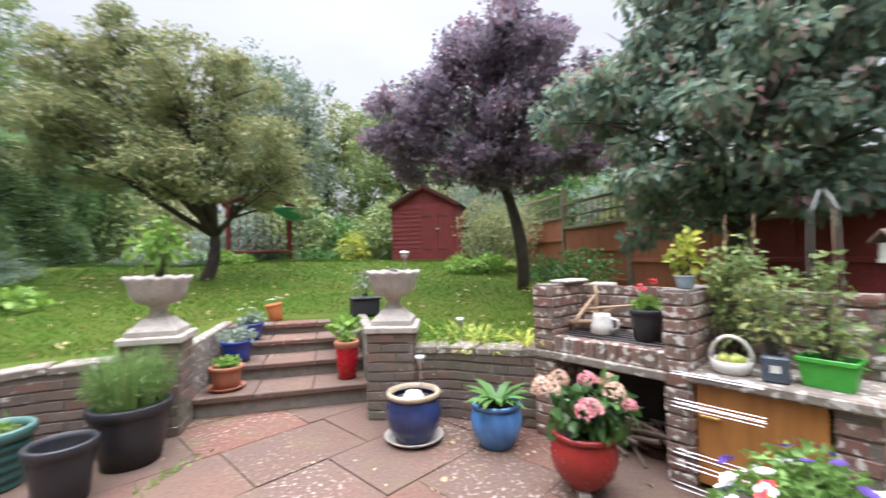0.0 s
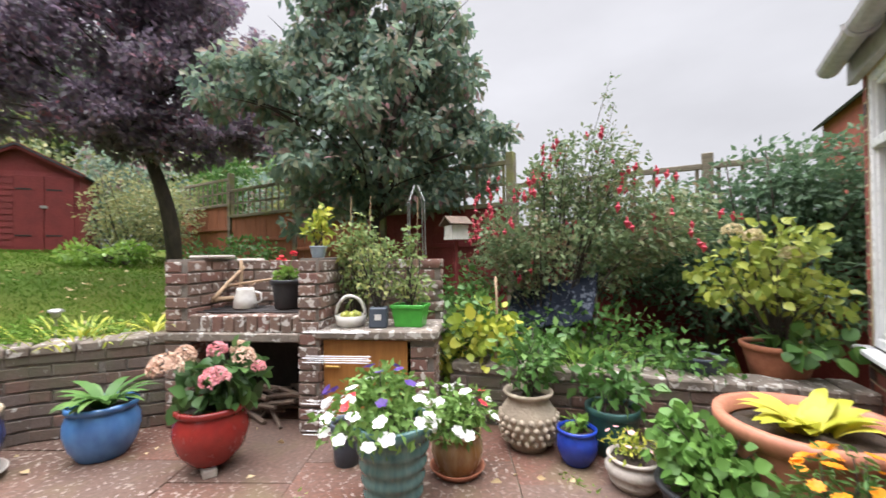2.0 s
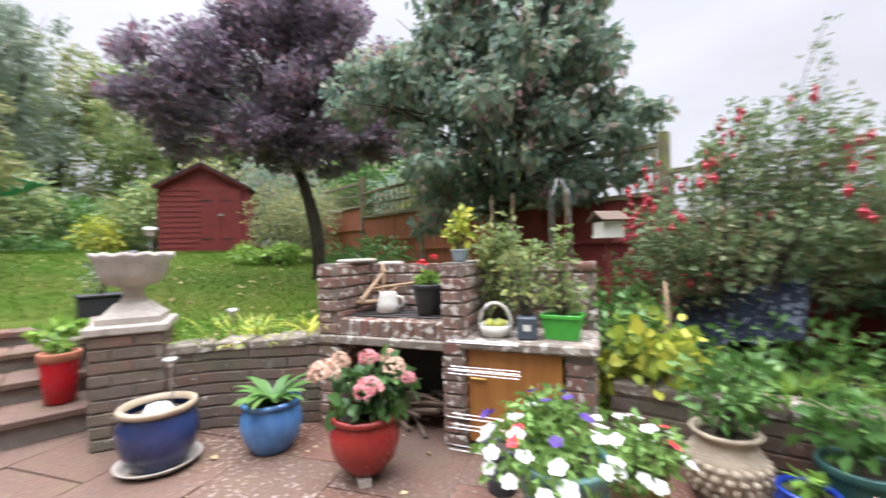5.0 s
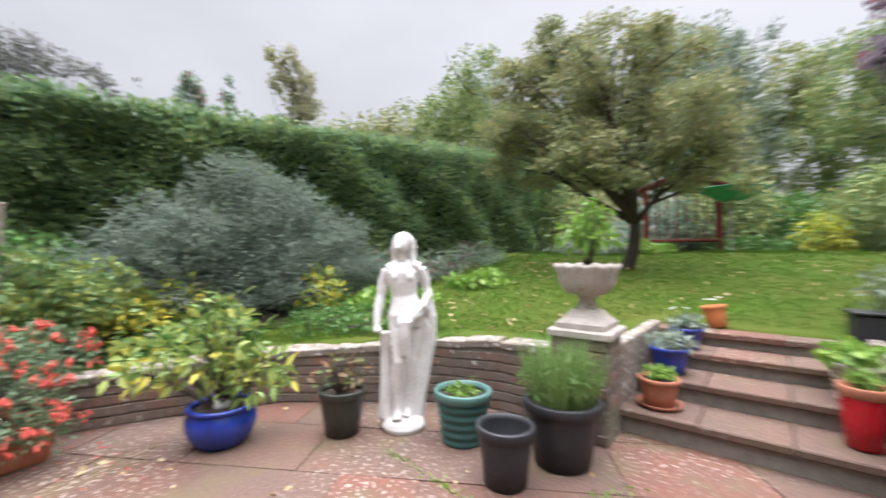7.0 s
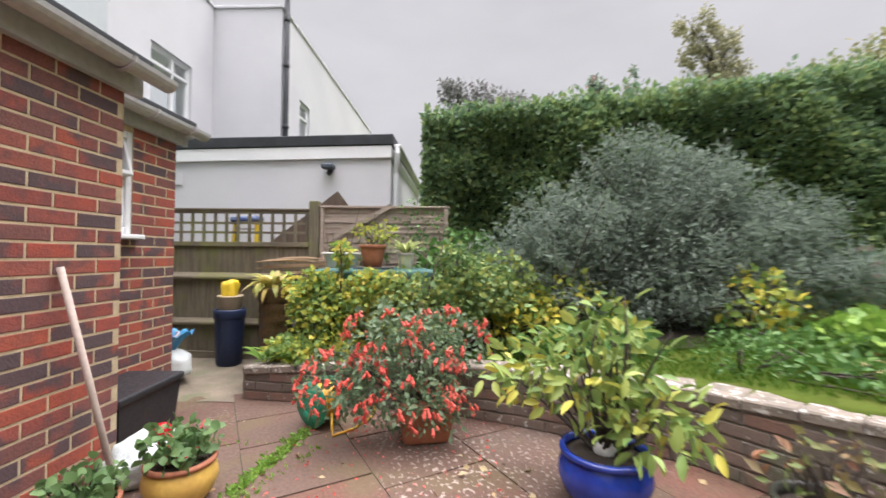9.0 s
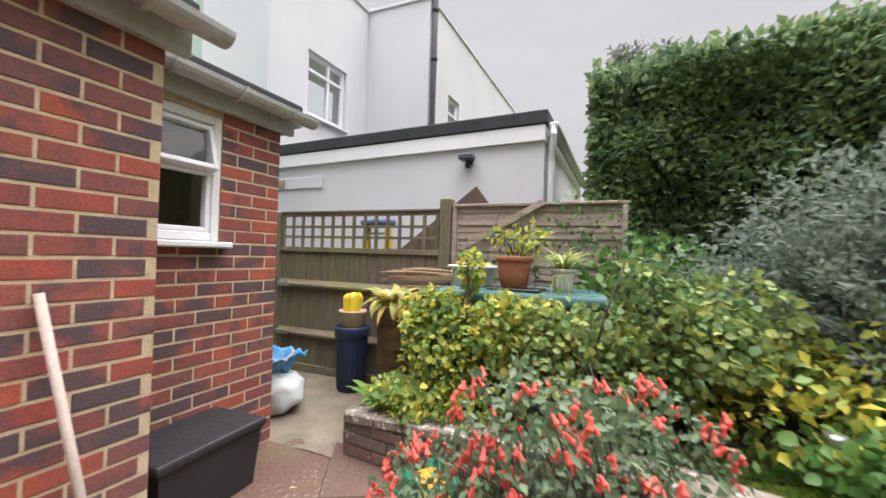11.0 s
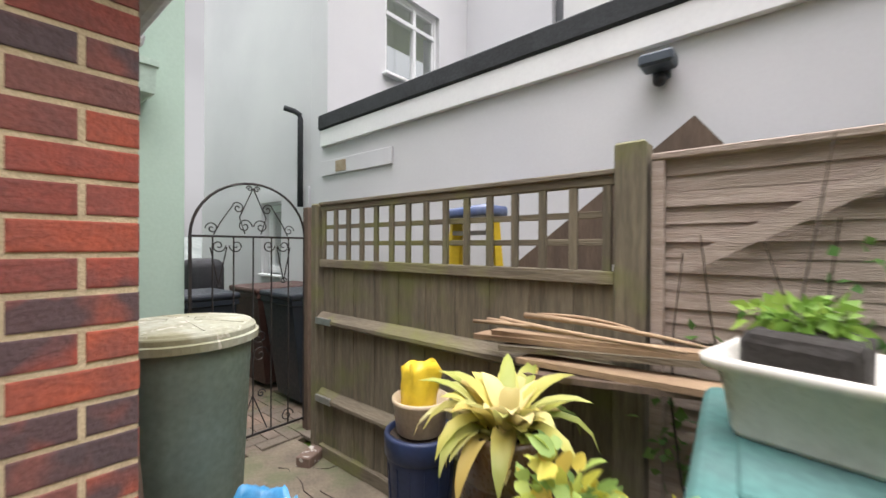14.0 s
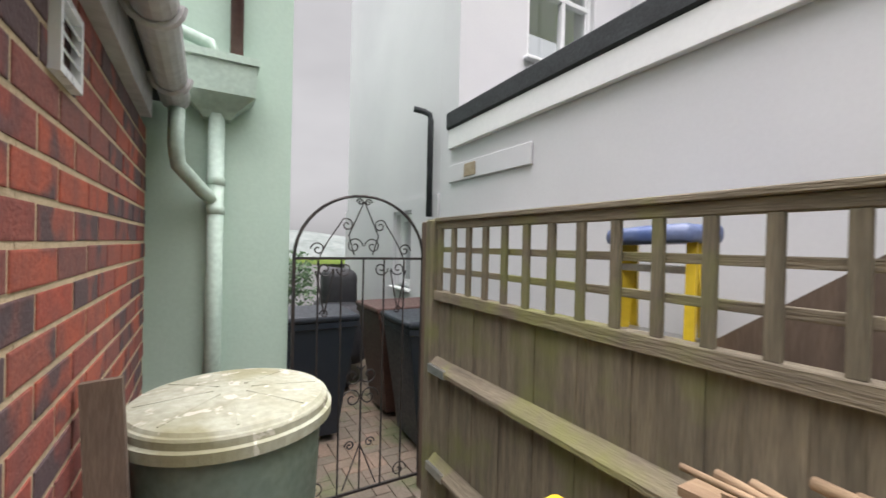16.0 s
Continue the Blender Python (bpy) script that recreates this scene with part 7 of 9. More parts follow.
# round lidded bin by the wall
t = thing("round_bin", pose(-4.06, -1.10, 0.0), "grey-green ribbed dustbin with a mossy lid", "dustbin")
bm = bmesh.new()
n = 72
rings = []
for r, z in ((0.20, 0.0), (0.205, 0.01), (0.252, 0.98), (0.26, 1.0)):
    rings.append([bm.verts.new(((r + (0.004 if i % 6 == 0 else 0)) * math.cos(2 * math.pi * i / n), (r + (0.004 if i % 6 == 0 else 0)) * math.sin(2 * math.pi * i / n), z)) for i in range(n)])
for a, b in zip(rings, rings[1:]):
    for i in range(n):
        bm.faces.new((a[i], a[(i + 1) % n], b[(i + 1) % n], b[i]))
part("body", bm, M_BIN, t, smooth=True)
bm = bmesh.new()
lathe(bm, [(0.262, 0.99), (0.282, 0.994), (0.283, 1.022), (0.272, 1.026), (0.272, 1.044), (0.268, 1.05), (0.262, 1.052), (0.255, 1.06), (0.1, 1.074), (0.001, 1.076)], 64)
for k in range(8):
    a = 2 * math.pi * k / 8
    br = bmesh.new()
    bar(br, (0.05 * math.cos(a), 0.05 * math.sin(a), 1.075), (0.24 * math.cos(a), 0.24 * math.sin(a), 1.061), 0.006, 0.006)
    part("lid_rib", br, M_BINLID, t)
part("lid", bm, M_BINLID, t)
bm = bmesh.new()
bar(bm, (XB2 - 0.13, -0.79, 0.0), (XB2 - 0.05, -0.90, 1.2), 0.075, 0.03, up=(0, 1, 0))
pl = part("leaning_plank", bm, M_OLDWOOD)
tagged(pl, "dark plank leaning on the brick wall", "plank")

# pipes on the green wall
t = thing("rainwater_pipe", pose(-4.02, YG, 0), "pale green rainwater pipe with a hopper head", "pipe", kind="structure")
bm = bmesh.new()
tube(bm, [(0, 0.045, 0), (0, 0.045, 2.12)], 0.036, 12)
part("downpipe", bm, M_GREENPIPE, t, smooth=True)
for z in (1.66, 1.80):
    bm = bmesh.new()
    lathe(bm, [(0.036, z - 0.02), (0.041, z - 0.016), (0.041, z + 0.016), (0.036, z + 0.02)], 14, m=Matrix.Translation((0, 0.045, 0)))
    part("pipe_collar", bm, M_GREENPIPE, t, smooth=True)
bm = bmesh.new()
vs = []
for w, d, z in ((0.06, 0.06, 2.10), (0.08, 0.08, 2.13), (0.16, 0.15, 2.20), (0.165, 0.16, 2.34), (0.175, 0.17, 2.345), (0.175, 0.17, 2.38)):
    vs.append([bm.verts.new((sx * w, 0.004 if sy < 0 else d, z)) for sx, sy in ((-1, -1), (1, -1), (1, 1), (-1, 1))])
for a, b in zip(vs, vs[1:]):
    for i in range(4):
        bm.faces.new((a[i], a[(i + 1) % 4], b[(i + 1) % 4], b[i]))
bm.faces.new(vs[0][::-1])
bm.faces.new(vs[-1])
bmesh.ops.recalc_face_normals(bm, faces=bm.faces)
part("hopper", bm, M_GREENPIPE, t)
bm = bmesh.new()
tube(bm, [(0.155, 0.20, 2.08), (0.155, 0.20, 1.92), (0.145, 0.18, 1.84), (0.05, 0.08, 1.74), (0.0, 0.045, 1.70)], 0.032, 12)
part("offset_bend", bm, M_GREENPIPE, t, smooth=True)
bm = bmesh.new()
tube(bm, [(0.0, 0.08, 2.36), (0.03, 0.07, 2.44), (0.4, 0.06, 2.54), (0.9, 0.06, 2.64)], 0.03, 10)
part("waste_pipe", bm, M_GREENPIPE, t, smooth=True)
bm = bmesh.new()
tube(bm, [(-0.08, 0.05, 2.38), (-0.08, 0.05, 5.2)], 0.03, 10)
part("upper_pipe", bm, mat("dull_red_pipe", (0.16, 0.08, 0.07), (0.12, 0.06, 0.055), 0.5), t, smooth=True)
t = thing("wall_vent", pose(XB2 - 0.008, -0.78, 1.88), "white louvred wall vent", "vent")
bm = bmesh.new()
for q in ((-0.075, -0.06, -0.075, 0.075), (0.06, 0.075, -0.075, 0.075), (-0.06, 0.06, -0.075, -0.06), (-0.06, 0.06, 0.06, 0.075)):
    box(bm, -0.012, 0.006, q[0], q[1], q[2], q[3])
part("frame", bm, M_UPVC, t)
for k in range(4):
    bm = bmesh.new()
    box(bm, -0.002, 0.002, -0.06, 0.06, -0.018, 0.018, m=pose(0, 0, -0.045 + k * 0.03, 0, 35, 0))
    part("slat", bm, M_UPVC, t)

# on the garage and neighbour walls
t = thing("security_light", pose(XGA, 0.28, 2.225), "grey outdoor security light with a sensor", "light")
bm = bmesh.new()
box(bm, 0.0, 0.03, -0.04, 0.04, -0.03, 0.05, bevel=0.006)
box(bm, 0.03, 0.16, -0.075, 0.075, 0.0, 0.06, bevel=0.012)
part("housing", bm, M_GREYPOT, t)
bm = bmesh.new()
bmesh.ops.create_uvsphere(bm, u_segments=12, v_segments=8, radius=0.032, matrix=Matrix.Translation((0.06, 0, -0.045)))
part("sensor", bm, M_BLACKPOT, t, smooth=True)
bm = bmesh.new()
tube(bm, [(0, 0, 0), (0, 0, 0.95), (0.01, 0, 1.0), (0.06, -0.02, 1.03), (0.16, -0.06, 1.05)], 0.03, 10)
ob = part("vent_pipe", bm, M_FELT, smooth=True)
ob.matrix_world = Matrix.Translation((HX + 0.065, -3.31, 1.80))
tagged(ob, "black plastic vent pipe on the white wall", "pipe", kind="structure")
bm = bmesh.new()
tube(bm, [(0, 0, 0.0), (0, 0, 6.3)], 0.05, 10)
for z in (3.2, 4.4, 5.3):
    lathe(bm, [(0.05, z), (0.062, z + 0.01), (0.062, z + 0.06), (0.05, z + 0.07)], 12)
ob = part("soil_pipe", bm, M_FELT, smooth=True)
ob.matrix_world = Matrix.Translation((-8.42, -1.48, 0.4))
tagged(ob, "tall dark soil pipe on the white house", "pipe", kind="structure")
bm = bmesh.new()
box(bm, -0.012, 0.004, -0.075, 0.075, -0.05, 0.05, bevel=0.003)
ob = part("air_brick", bm, M_CREAMRIM)
ob.matrix_world = Matrix.Translation((XGA + 0.024, -2.32, 2.10))
tagged(ob, "buff terracotta air brick", "vent", kind="structure")

# stepladder and boards between fence and garage
t = thing("stepladder", pose(-5.38, -0.62, 0), "yellow stepladder with a blue plastic bag over it", "ladder")
for s in (-1, 1):
    bm = bmesh.new()
    bar(bm, (0.12, s * 0.17, 0), (0.0, s * 0.12, 1.55), 0.03, 0.06)
    part("front_rail", bm, M_YELLOW, t)
    bm = bmesh.new()
    bar(bm, (-0.18, s * 0.19, 0), (-0.04, s * 0.12, 1.55), 0.025, 0.045)
    part("rear_rail", bm, M_YELLOW, t)
for k in range(6):
    bm = bmesh.new()
    z = 0.25 + k * 0.24
    box(bm, 0.10 - 0.078 * z - 0.05, 0.10 - 0.078 * z + 0.05, -0.16 + 0.025 * z, 0.16 - 0.025 * z, z - 0.012, z + 0.012)
    part("tread", bm, M_STEEL, t)
bm = bmesh.new()
box(bm, -0.13, 0.09, -0.16, 0.16, 1.54, 1.60, bevel=0.02, seg=2)
for v in bm.verts:
    v.co += Vector((0.01 * math.sin(v.co.y * 60), 0.0, 0.012 * math.sin(v.co.y * 40 + v.co.x * 50)))
part("bag", bm, mat("navy_bag", (0.04, 0.08, 0.22), (0.12, 0.15, 0.25), 0.4), t, smooth=True)
for nm, a, b, w, mm in (("board", (-5.45, -0.75, 0.81), (-5.45, 0.55, 1.80), 0.30, M_OLDWOOD),):
    bm = bmesh.new()
    bar(bm, a, b, 0.02, w)
    ob = part("stored_board", bm, mm)
    tagged(ob, "brown timber board propped behind the fence", "board")

# ---- passage corner clutter ----
t = pot("blue_dustbin", (-4.78, -0.46, 0), 0.155, 0.58, M_BLUEBIN, "dark blue plastic bin", "taper", soil=0.96, r2=0.115, category="bin")
for k in range(14):
    bm = bmesh.new()
    a = 2 * math.pi * k / 14
    bar(bm, (0.118 * math.cos(a), 0.118 * math.sin(a), 0.02), (0.142 * math.cos(a), 0.142 * math.sin(a), 0.46), 0.008, 0.008)
    part("rib", bm, M_BLUEBIN, t)
t = thing("bait_tub", pose(-4.78, -0.46, 0.575), "cloudy plastic tub holding a yellow cloth", "tub")
bm = bmesh.new()
lathe(bm, [(0.10, 0), (0.105, 0.005), (0.12, 0.125), (0.125, 0.13), (0.125, 0.145), (0.115, 0.145), (0.1, 0.02), (0.001, 0.02)], 28)
part("tub", bm, mat("cloudy_plastic", (0.55, 0.45, 0.30), (0.5, 0.4, 0.27), 0.4), t, smooth=True)
bm = bmesh.new()
lathe(bm, [(0.075, 0.03), (0.09, 0.10), (0.10, 0.19), (0.085, 0.26), (0.06, 0.30), (0.045, 0.27), (0.001, 0.20)], 20)
for v in bm.verts:
    nv = noise.noise_vector(v.co * 11)
    v.co = Vector((v.co.x * 0.8, v.co.y * 0.8, v.co.z)) + nv * 0.045
part("cloth", bm, M_YELLOW, t, smooth=True)
t = pot("hosta_barrel", (-4.57, 0.10, 0), 0.15, 0.83, mat("brown_glaze", (0.10, 0.06, 0.025), (0.07, 0.04, 0.02), 0.3), "tall brown pot with a dying cream and green hosta", "taper", category="potted plant", ribs=7, r2=0.125)
HV = leaf_mat("fading_hosta_leaf", [(0.20, 0.29, 0.06), (0.62, 0.54, 0.16), (0.33, 0.38, 0.08), (0.68, 0.60, 0.30), (0.56, 0.42, 0.12), (0.16, 0.25, 0.06)], 0.45, 0.35)
strip_leaves("foliage", t, 34, 0.27, 0.066, HV, 0.80, 0.42, 0.7, seed=31, r0=0.08, fold=0.5)
strip_leaves("drooping_leaves", t, 30, 0.27, 0.06, HV, 0.80, 0.8, 1.5, seed=32, r0=0.09, fold=0.5)
bm = bmesh.new()
box(bm, -0.1, 0.1, -0.05, 0.05, 0, 0.065, bevel=0.006)
ob = part("loose_brick", bm, M_BRICK_BBQ)
ob.matrix_world = pose(-4.94, -1.56, 0.0, 0, 0, 25)
tagged(ob, "stray brick at the fence foot", "brick")
t = thing("rubble_sack", pose(-4.10, -0.66, 0), "white woven sack and blue bag stuffed with hose", "sack")
bm = bmesh.new()
bmesh.ops.create_icosphere(bm, subdivisions=4, radius=0.21)
for v in bm.verts:
    n_ = noise.noise(v.co * 9) * 0.03 + noise.noise(v.co * 22) * 0.012
    v.co = v.co * (1 + n_ / 0.21)
    v.co.z = max(-0.16, v.co.z * 0.85) + 0.16
part("sack", bm, M_BAG, t, smooth=True)
bm = bmesh.new()
bmesh.ops.create_grid(bm, x_segments=24, y_segments=24, size=0.19)
for v in bm.verts:
    r = v.co.length
    v.co.z = 0.29 + 0.16 * min(1, r / 0.2) ** 2 + noise.noise(v.co * 9) * 0.06 + noise.noise(v.co * 35) * 0.02
    v.co.x, v.co.y = v.co.x * (0.85 + 0.3 * noise.noise(v.co * 5)), v.co.y * 0.75
    v.co.y += 0.03
sb = part("blue_bag", bm, M_TARP, t, "crumpled blue polythene", smooth=True)
sol = sb.modifiers.new("thickness", "SOLIDIFY")
sol.thickness = 0.004
bm = bmesh.new()
for k in range(4):
    tube(bm, [(-0.06 + 0.11 * math.cos(a), -0.02 + 0.08 * math.sin(a), 0.36 + 0.018 * k + 0.02 * math.sin(2 * a + k)) for a in [2 * math.pi * i / 24 for i in range(25)]], 0.010, 6)
part("hose_coil", bm, mat("grey_hose", (0.42, 0.36, 0.34), (0.35, 0.26, 0.26), 0.5), t, smooth=True)
t = thing("storage_chest", pose(-3.06, -0.14, 0, 0, 0, 4), "black plastic storage trunk with its lid on", "storage box")
bm = bmesh.new()
vs = [bm.verts.new((sx * (0.25 + 0.03 * z), sy * (0.15 + 0.02 * z), 0.30 * z)) for z in (0, 1) for sx, sy in ((-1, -1), (1, -1), (1, 1), (-1, 1))]
for f in ((3, 2, 1, 0), (4, 5, 6, 7), (0, 1, 5, 4), (1, 2, 6, 5), (2, 3, 7, 6), (3, 0, 4, 7)):
    bm.faces.new([vs[i] for i in f])
part("body", bm, M_BLACKPOT, t)
bm = bmesh.new()
box(bm, -0.30, 0.30, -0.19, 0.19, 0.30, 0.345, bevel=0.014, seg=2)
part("lid", bm, M_BLACKPOT, t)
t = thing("plastic_sack", pose(-2.66, 0.30, 0), "crumpled pale compost sack with red print", "sack")
bm = bmesh.new()
bmesh.ops.create_icosphere(bm, subdivisions=4, radius=0.16)
for v in bm.verts:
    n_ = noise.noise(v.co * 11) * 0.035 + noise.noise(v.co * 27) * 0.014
    v.co = Vector((v.co.x * 1.3, v.co.y * 0.8, max(-0.1, v.co.z * 0.8) + 0.1)) * (1 + n_ / 0.16 * 0.8)
    v.co.z = max(0.0, v.co.z)
part("sack", bm, M_BAG, t, smooth=True)
bm = bmesh.new()
bmesh.ops.create_icosphere(bm, subdivisions=2, radius=0.05, matrix=Matrix.Translation((-0.06, 0.05, 0.21)))
part("red_print", bm, M_BRIGHTRED, t, smooth=True)
bm = bmesh.new()
tube(bm, [(-2.50, 0.30, 0.0), (-2.43, 0.215, 0.55), (-2.36, 0.13, 1.09)], 0.0145, 10)
ob = part("broom_handle", bm, mat("pale_handle", (0.62, 0.52, 0.45), (0.5, 0.4, 0.34), 0.7), smooth=True)
tagged(ob, "bare pale broom handle leaning on the brick wall", "broom handle")
t = pot("yellow_pot", (-2.48, 0.62, 0), 0.15, 0.20, M_YELLOWPOT, "yellow glazed pot with a red-stemmed begonia", "belly", rim=M_TERRA, category="potted plant")
foliage(t, [(0, 0, 0.27, 0.16, 0.16, 0.10)], 300, 0.042, leaf_mat("begonia_leaf", [(0.09, 0.17, 0.06), (0.13, 0.23, 0.085), (0.18, 0.28, 0.11)], 0.5, 0.3), 0.9, big=True, stem_z=0.15, stem_n=16, stem_mat=bpy.data.materials["red_petal"], gap=0.05)
t = pot("terracotta_pot", (-2.16, 0.44, 0), 0.13, 0.18, M_TERRA, "terracotta pot with pale green leaves", "taper", category="potted plant")
foliage(t, [(0, 0, 0.24, 0.15, 0.15, 0.08)], 240, 0.04, bpy.data.materials["begonia_leaf"], 0.9, big=True, stem_z=0.14, gap=0.05)

# green storage box in the bed and what stands on it
t = thing("storage_box", pose(-4.47, 1.15, 0.16, 0, 0, 4.8), "pale green plastic garden storage box with a teal lid", "storage box")
bm = bmesh.new()
box(bm, -0.27, 0.27, -0.49, 0.49, 0, 0.79, bevel=0.03, seg=3)
part("body", bm, M_STORAGE, t)
for yy in (-0.33, 0.0, 0.33):
    bm = bmesh.new()
    box(bm, 0.268, 0.280, yy - 0.145, yy + 0.145, 0.10, 0.68, bevel=0.005)
    part("side_panel", bm, M_STORAGE, t)
for z in (0.22, 0.42):
    bm = bmesh.new()
    box(bm, -0.23, 0.23, -0.502, -0.488, z, z + 0.17, bevel=0.005)
    part("end_panel", bm, M_STORAGE, t)
bm = bmesh.new()
box(bm, -0.305, 0.305, -0.535, 0.535, 0.785, 0.865, bevel=0.028, seg=3)
box(bm, -0.25, 0.25, -0.47, 0.47, 0.86, 0.872, bevel=0.005)
part("lid", bm, M_STORAGELID, t)
TOPZ = 1.033


def tray_mesh(l0, w0, l1, w1, h, wall):
    """An open moulded tub with sloping sides, a turned-out rim and rounded corners."""
    bm = bmesh.new()

    def ring(l, w, z, r):
        out = []
        for cx, cy, a0 in ((1, 1, 0), (-1, 1, 90), (-1, -1, 180), (1, -1, 270)):
            for k in range(5):
                a = radians(a0 + 22.5 * k)
                out.append(bm.verts.new((cx * (l - r) + r * math.cos(a), cy * (w - r) + r * math.sin(a), z)))
        return out
    rings = [ring(l0 * 0.96, w0 * 0.94, 0.0, 0.03), ring(l0, w0, 0.01, 0.035), ring(l1 - 0.012, w1 - 0.012, h - 0.02, 0.04), ring(l1 + 0.012, w1 + 0.012, h - 0.022, 0.045), ring(l1 + 0.014, w1 + 0.014, h - 0.004, 0.045), ring(l1 + 0.006, w1 + 0.006, h, 0.045), ring(l1 - wall, w1 - wall, h - 0.004, 0.035), ring(l0 - wall, w0 - wall, 0.014, 0.03)]
    for p, q in zip(rings, rings[1:]):
        for k in range(20):
            bm.faces.new((p[k], p[(k + 1) % 20], q[(k + 1) % 20], q[k]))
    bm.faces.new(rings[-1])
    bm.faces.new(rings[0][::-1])
    return bm


t = thing("white_trough", pose(-4.46, 0.80, TOPZ, 0, 0, 78), "white plastic washing-up bowl with a block of dark soil", "planter")
part("body", tray_mesh(0.115, 0.10, 0.142, 0.125, 0.145, 0.012), M_ENAMEL, t, smooth=True)
bm = bmesh.new()
box(bm, -0.10, 0.06, -0.085, 0.085, 0.02, 0.19, bevel=0.02, seg=2)
for v in bm.verts:
    v.co += noise.noise_vector(v.co * 22) * 0.012
part("soil", bm, M_DARK, t, "block of dark rooted soil")
foliage(t, [(-0.03, 0, 0.21, 0.085, 0.065, 0.03)], 170, 0.035, L_LIGHT, 0.6, stem_z=0.18, gap=0.05)
t = pot("terracotta_pot", (-4.35, 1.12, TOPZ + 0.012), 0.122, 0.205, M_TERRA, "terracotta pot on a black tray with a thin sapling", "taper", category="potted plant", r2=0.085)
foliage(t, [(0, 0, 0.33, 0.17, 0.20, 0.11), (0.0, 0.1, 0.30, 0.12, 0.15, 0.08)], 120, 0.05, L_YG, 0.5, stem_z=0.16, stem_n=12)
bm = bmesh.new()
box(bm, -0.12, 0.12, -0.17, 0.17, 0, 0.012, bevel=0.004)
ob = part("plant_tray", bm, M_BLACKPOT)
ob.matrix_world = pose(-4.34, 1.14, TOPZ)
tagged(ob, "flat black plastic tray under a pot", "tray")
t = pot("white_pot", (-4.43, 1.42, TOPZ), 0.078, 0.145, M_ENAMEL, "white pot with a trailing spider plant", "taper", category="potted plant")
strip_leaves("foliage", t, 80, 0.27, 0.015, leaf_mat("spider_plant_leaf", [(0.36, 0.44, 0.12), (0.52, 0.55, 0.24), (0.24, 0.36, 0.09)], 0.45, 0.35), 0.13, 0.5, 0.9, seed=3)
bm = bmesh.new()
for k in range(4):
    a = -0.6 + 0.45 * k
    tube(bm, [(0.05, 0.02 * k, 0.12), (0.16, 0.06 * a, 0.10), (0.20, 0.1 * a, -0.1), (0.2, 0.12 * a, -0.3)], 0.003, 5)
part("runner", bm, L_HOSTA, t)
for k, (x, y0, y1, z, w) in enumerate(((-4.93, -0.24, 1.5, 1.03, 0.10), (-4.87, -0.10, 1.5, 1.01, 0.09), (-4.86, 0.0, 1.4, 0.985, 0.11), (-4.80, 0.05, 1.3, 0.955, 0.10), (-4.90, -0.16, 1.45, 1.055, 0.06))):
    bm = bmesh.new()
    bar(bm, (x + random.uniform(-0.02, 0.02), y0, z - 0.03), (x + random.uniform(-0.03, 0.07), y1 * 0.5 + random.uniform(-0.1, 0.1), z + random.uniform(0.0, 0.05)), w, 0.02)
    ob = part("timber_offcut", bm, (M_WOOD, M_FENCE_H, M_WOOD, M_OLDWOOD, M_WOOD)[k])
    tagged(ob, "weathered timber offcut piled on the storage box", "timber", "pile of timber")
for k in range(5):
    bm = bmesh.new()
    limb(bm, (-4.82 - 0.03 * k + random.uniform(-0.03, 0.03), -0.22 + 0.06 * k, 1.07 + 0.01 * k), (-4.74 - 0.04 * k + random.uniform(-0.06, 0.1), random.uniform(0.35, 0.62), 1.07 + 0.012 * k), random.uniform(0.006, 0.014), 0.005, 0.06, 5)
    ob = part("stick", bm, M_WOOD, smooth=True)
    tagged(ob, "bare stick lying on the timber pile", "stick", "pile of timber")

# hose reel and the fuchsia
t = thing("hose_reel", pose(-3.36, 0.99, 0, 0, 0, 59), "green plastic hose reel wound with yellow hose", "hose reel")
for s in (-1, 1):
    bm = bmesh.new()
    lathe(bm, [(0.04, -0.006), (0.145, -0.006), (0.15, 0.0), (0.145, 0.006), (0.04, 0.006)], 30, m=Matrix.Translation((0, s * 0.085, 0.16)) @ pose(0, 0, 0, 90, 0, 0), cap=True)
    for k in range(6):
        a = 2 * math.pi * k / 6
        bmesh.ops.create_uvsphere(bm, u_segments=10, v_segments=6, radius=0.028, matrix=Matrix.Translation((0.09 * math.cos(a), s * 0.09, 0.16 + 0.09 * math.sin(a))) @ Matrix.Diagonal((1, 0.3, 1, 1)))
    part("reel_side", bm, mat("green_plastic", (0.02, 0.33, 0.20), (0.02, 0.27, 0.17), 0.4) if s < 0 else bpy.data.materials["green_plastic"], t, smooth=True)
bm = bmesh.new()
for layer in range(2):
    tube(bm, [((0.09 + 0.018 * layer) * math.cos(a), -0.07 + 0.14 * i / 200, 0.16 + (0.09 + 0.018 * layer) * math.sin(a)) for i, a in [(i, 2 * math.pi * i / 25) for i in range(201)]], 0.0095, 6)
part("wound_hose", bm, mat("yellow_hose", (0.66, 0.38, 0.04), (0.6, 0.3, 0.03), 0.4), t, smooth=True)
bm = bmesh.new()
tube(bm, [(0.1, 0.0, 0.1), (0.16, -0.05, 0.02), (0.22, -0.1, 0.012), (0.25, 0.05, 0.012), (0.22, 0.25, 0.012), (0.12, 0.4, 0.012), (-0.02, 0.5, 0.02)], 0.009, 6)
part("loose_hose", bm, bpy.data.materials["yellow_hose"], t, smooth=True)
t = thing("fuchsia_pot", pose(-3.24, 1.70, 0, 0, 0, 12), "square terracotta planter of coral-red fuchsia", "potted plant")
bm = bmesh.new()
vs = [bm.verts.new((sx * (0.14 + 0.03 * z), sy * (0.14 + 0.03 * z), 0.24 * z)) for z in (0, 1) for sx, sy in ((-1, -1), (1, -1), (1, 1), (-1, 1))]
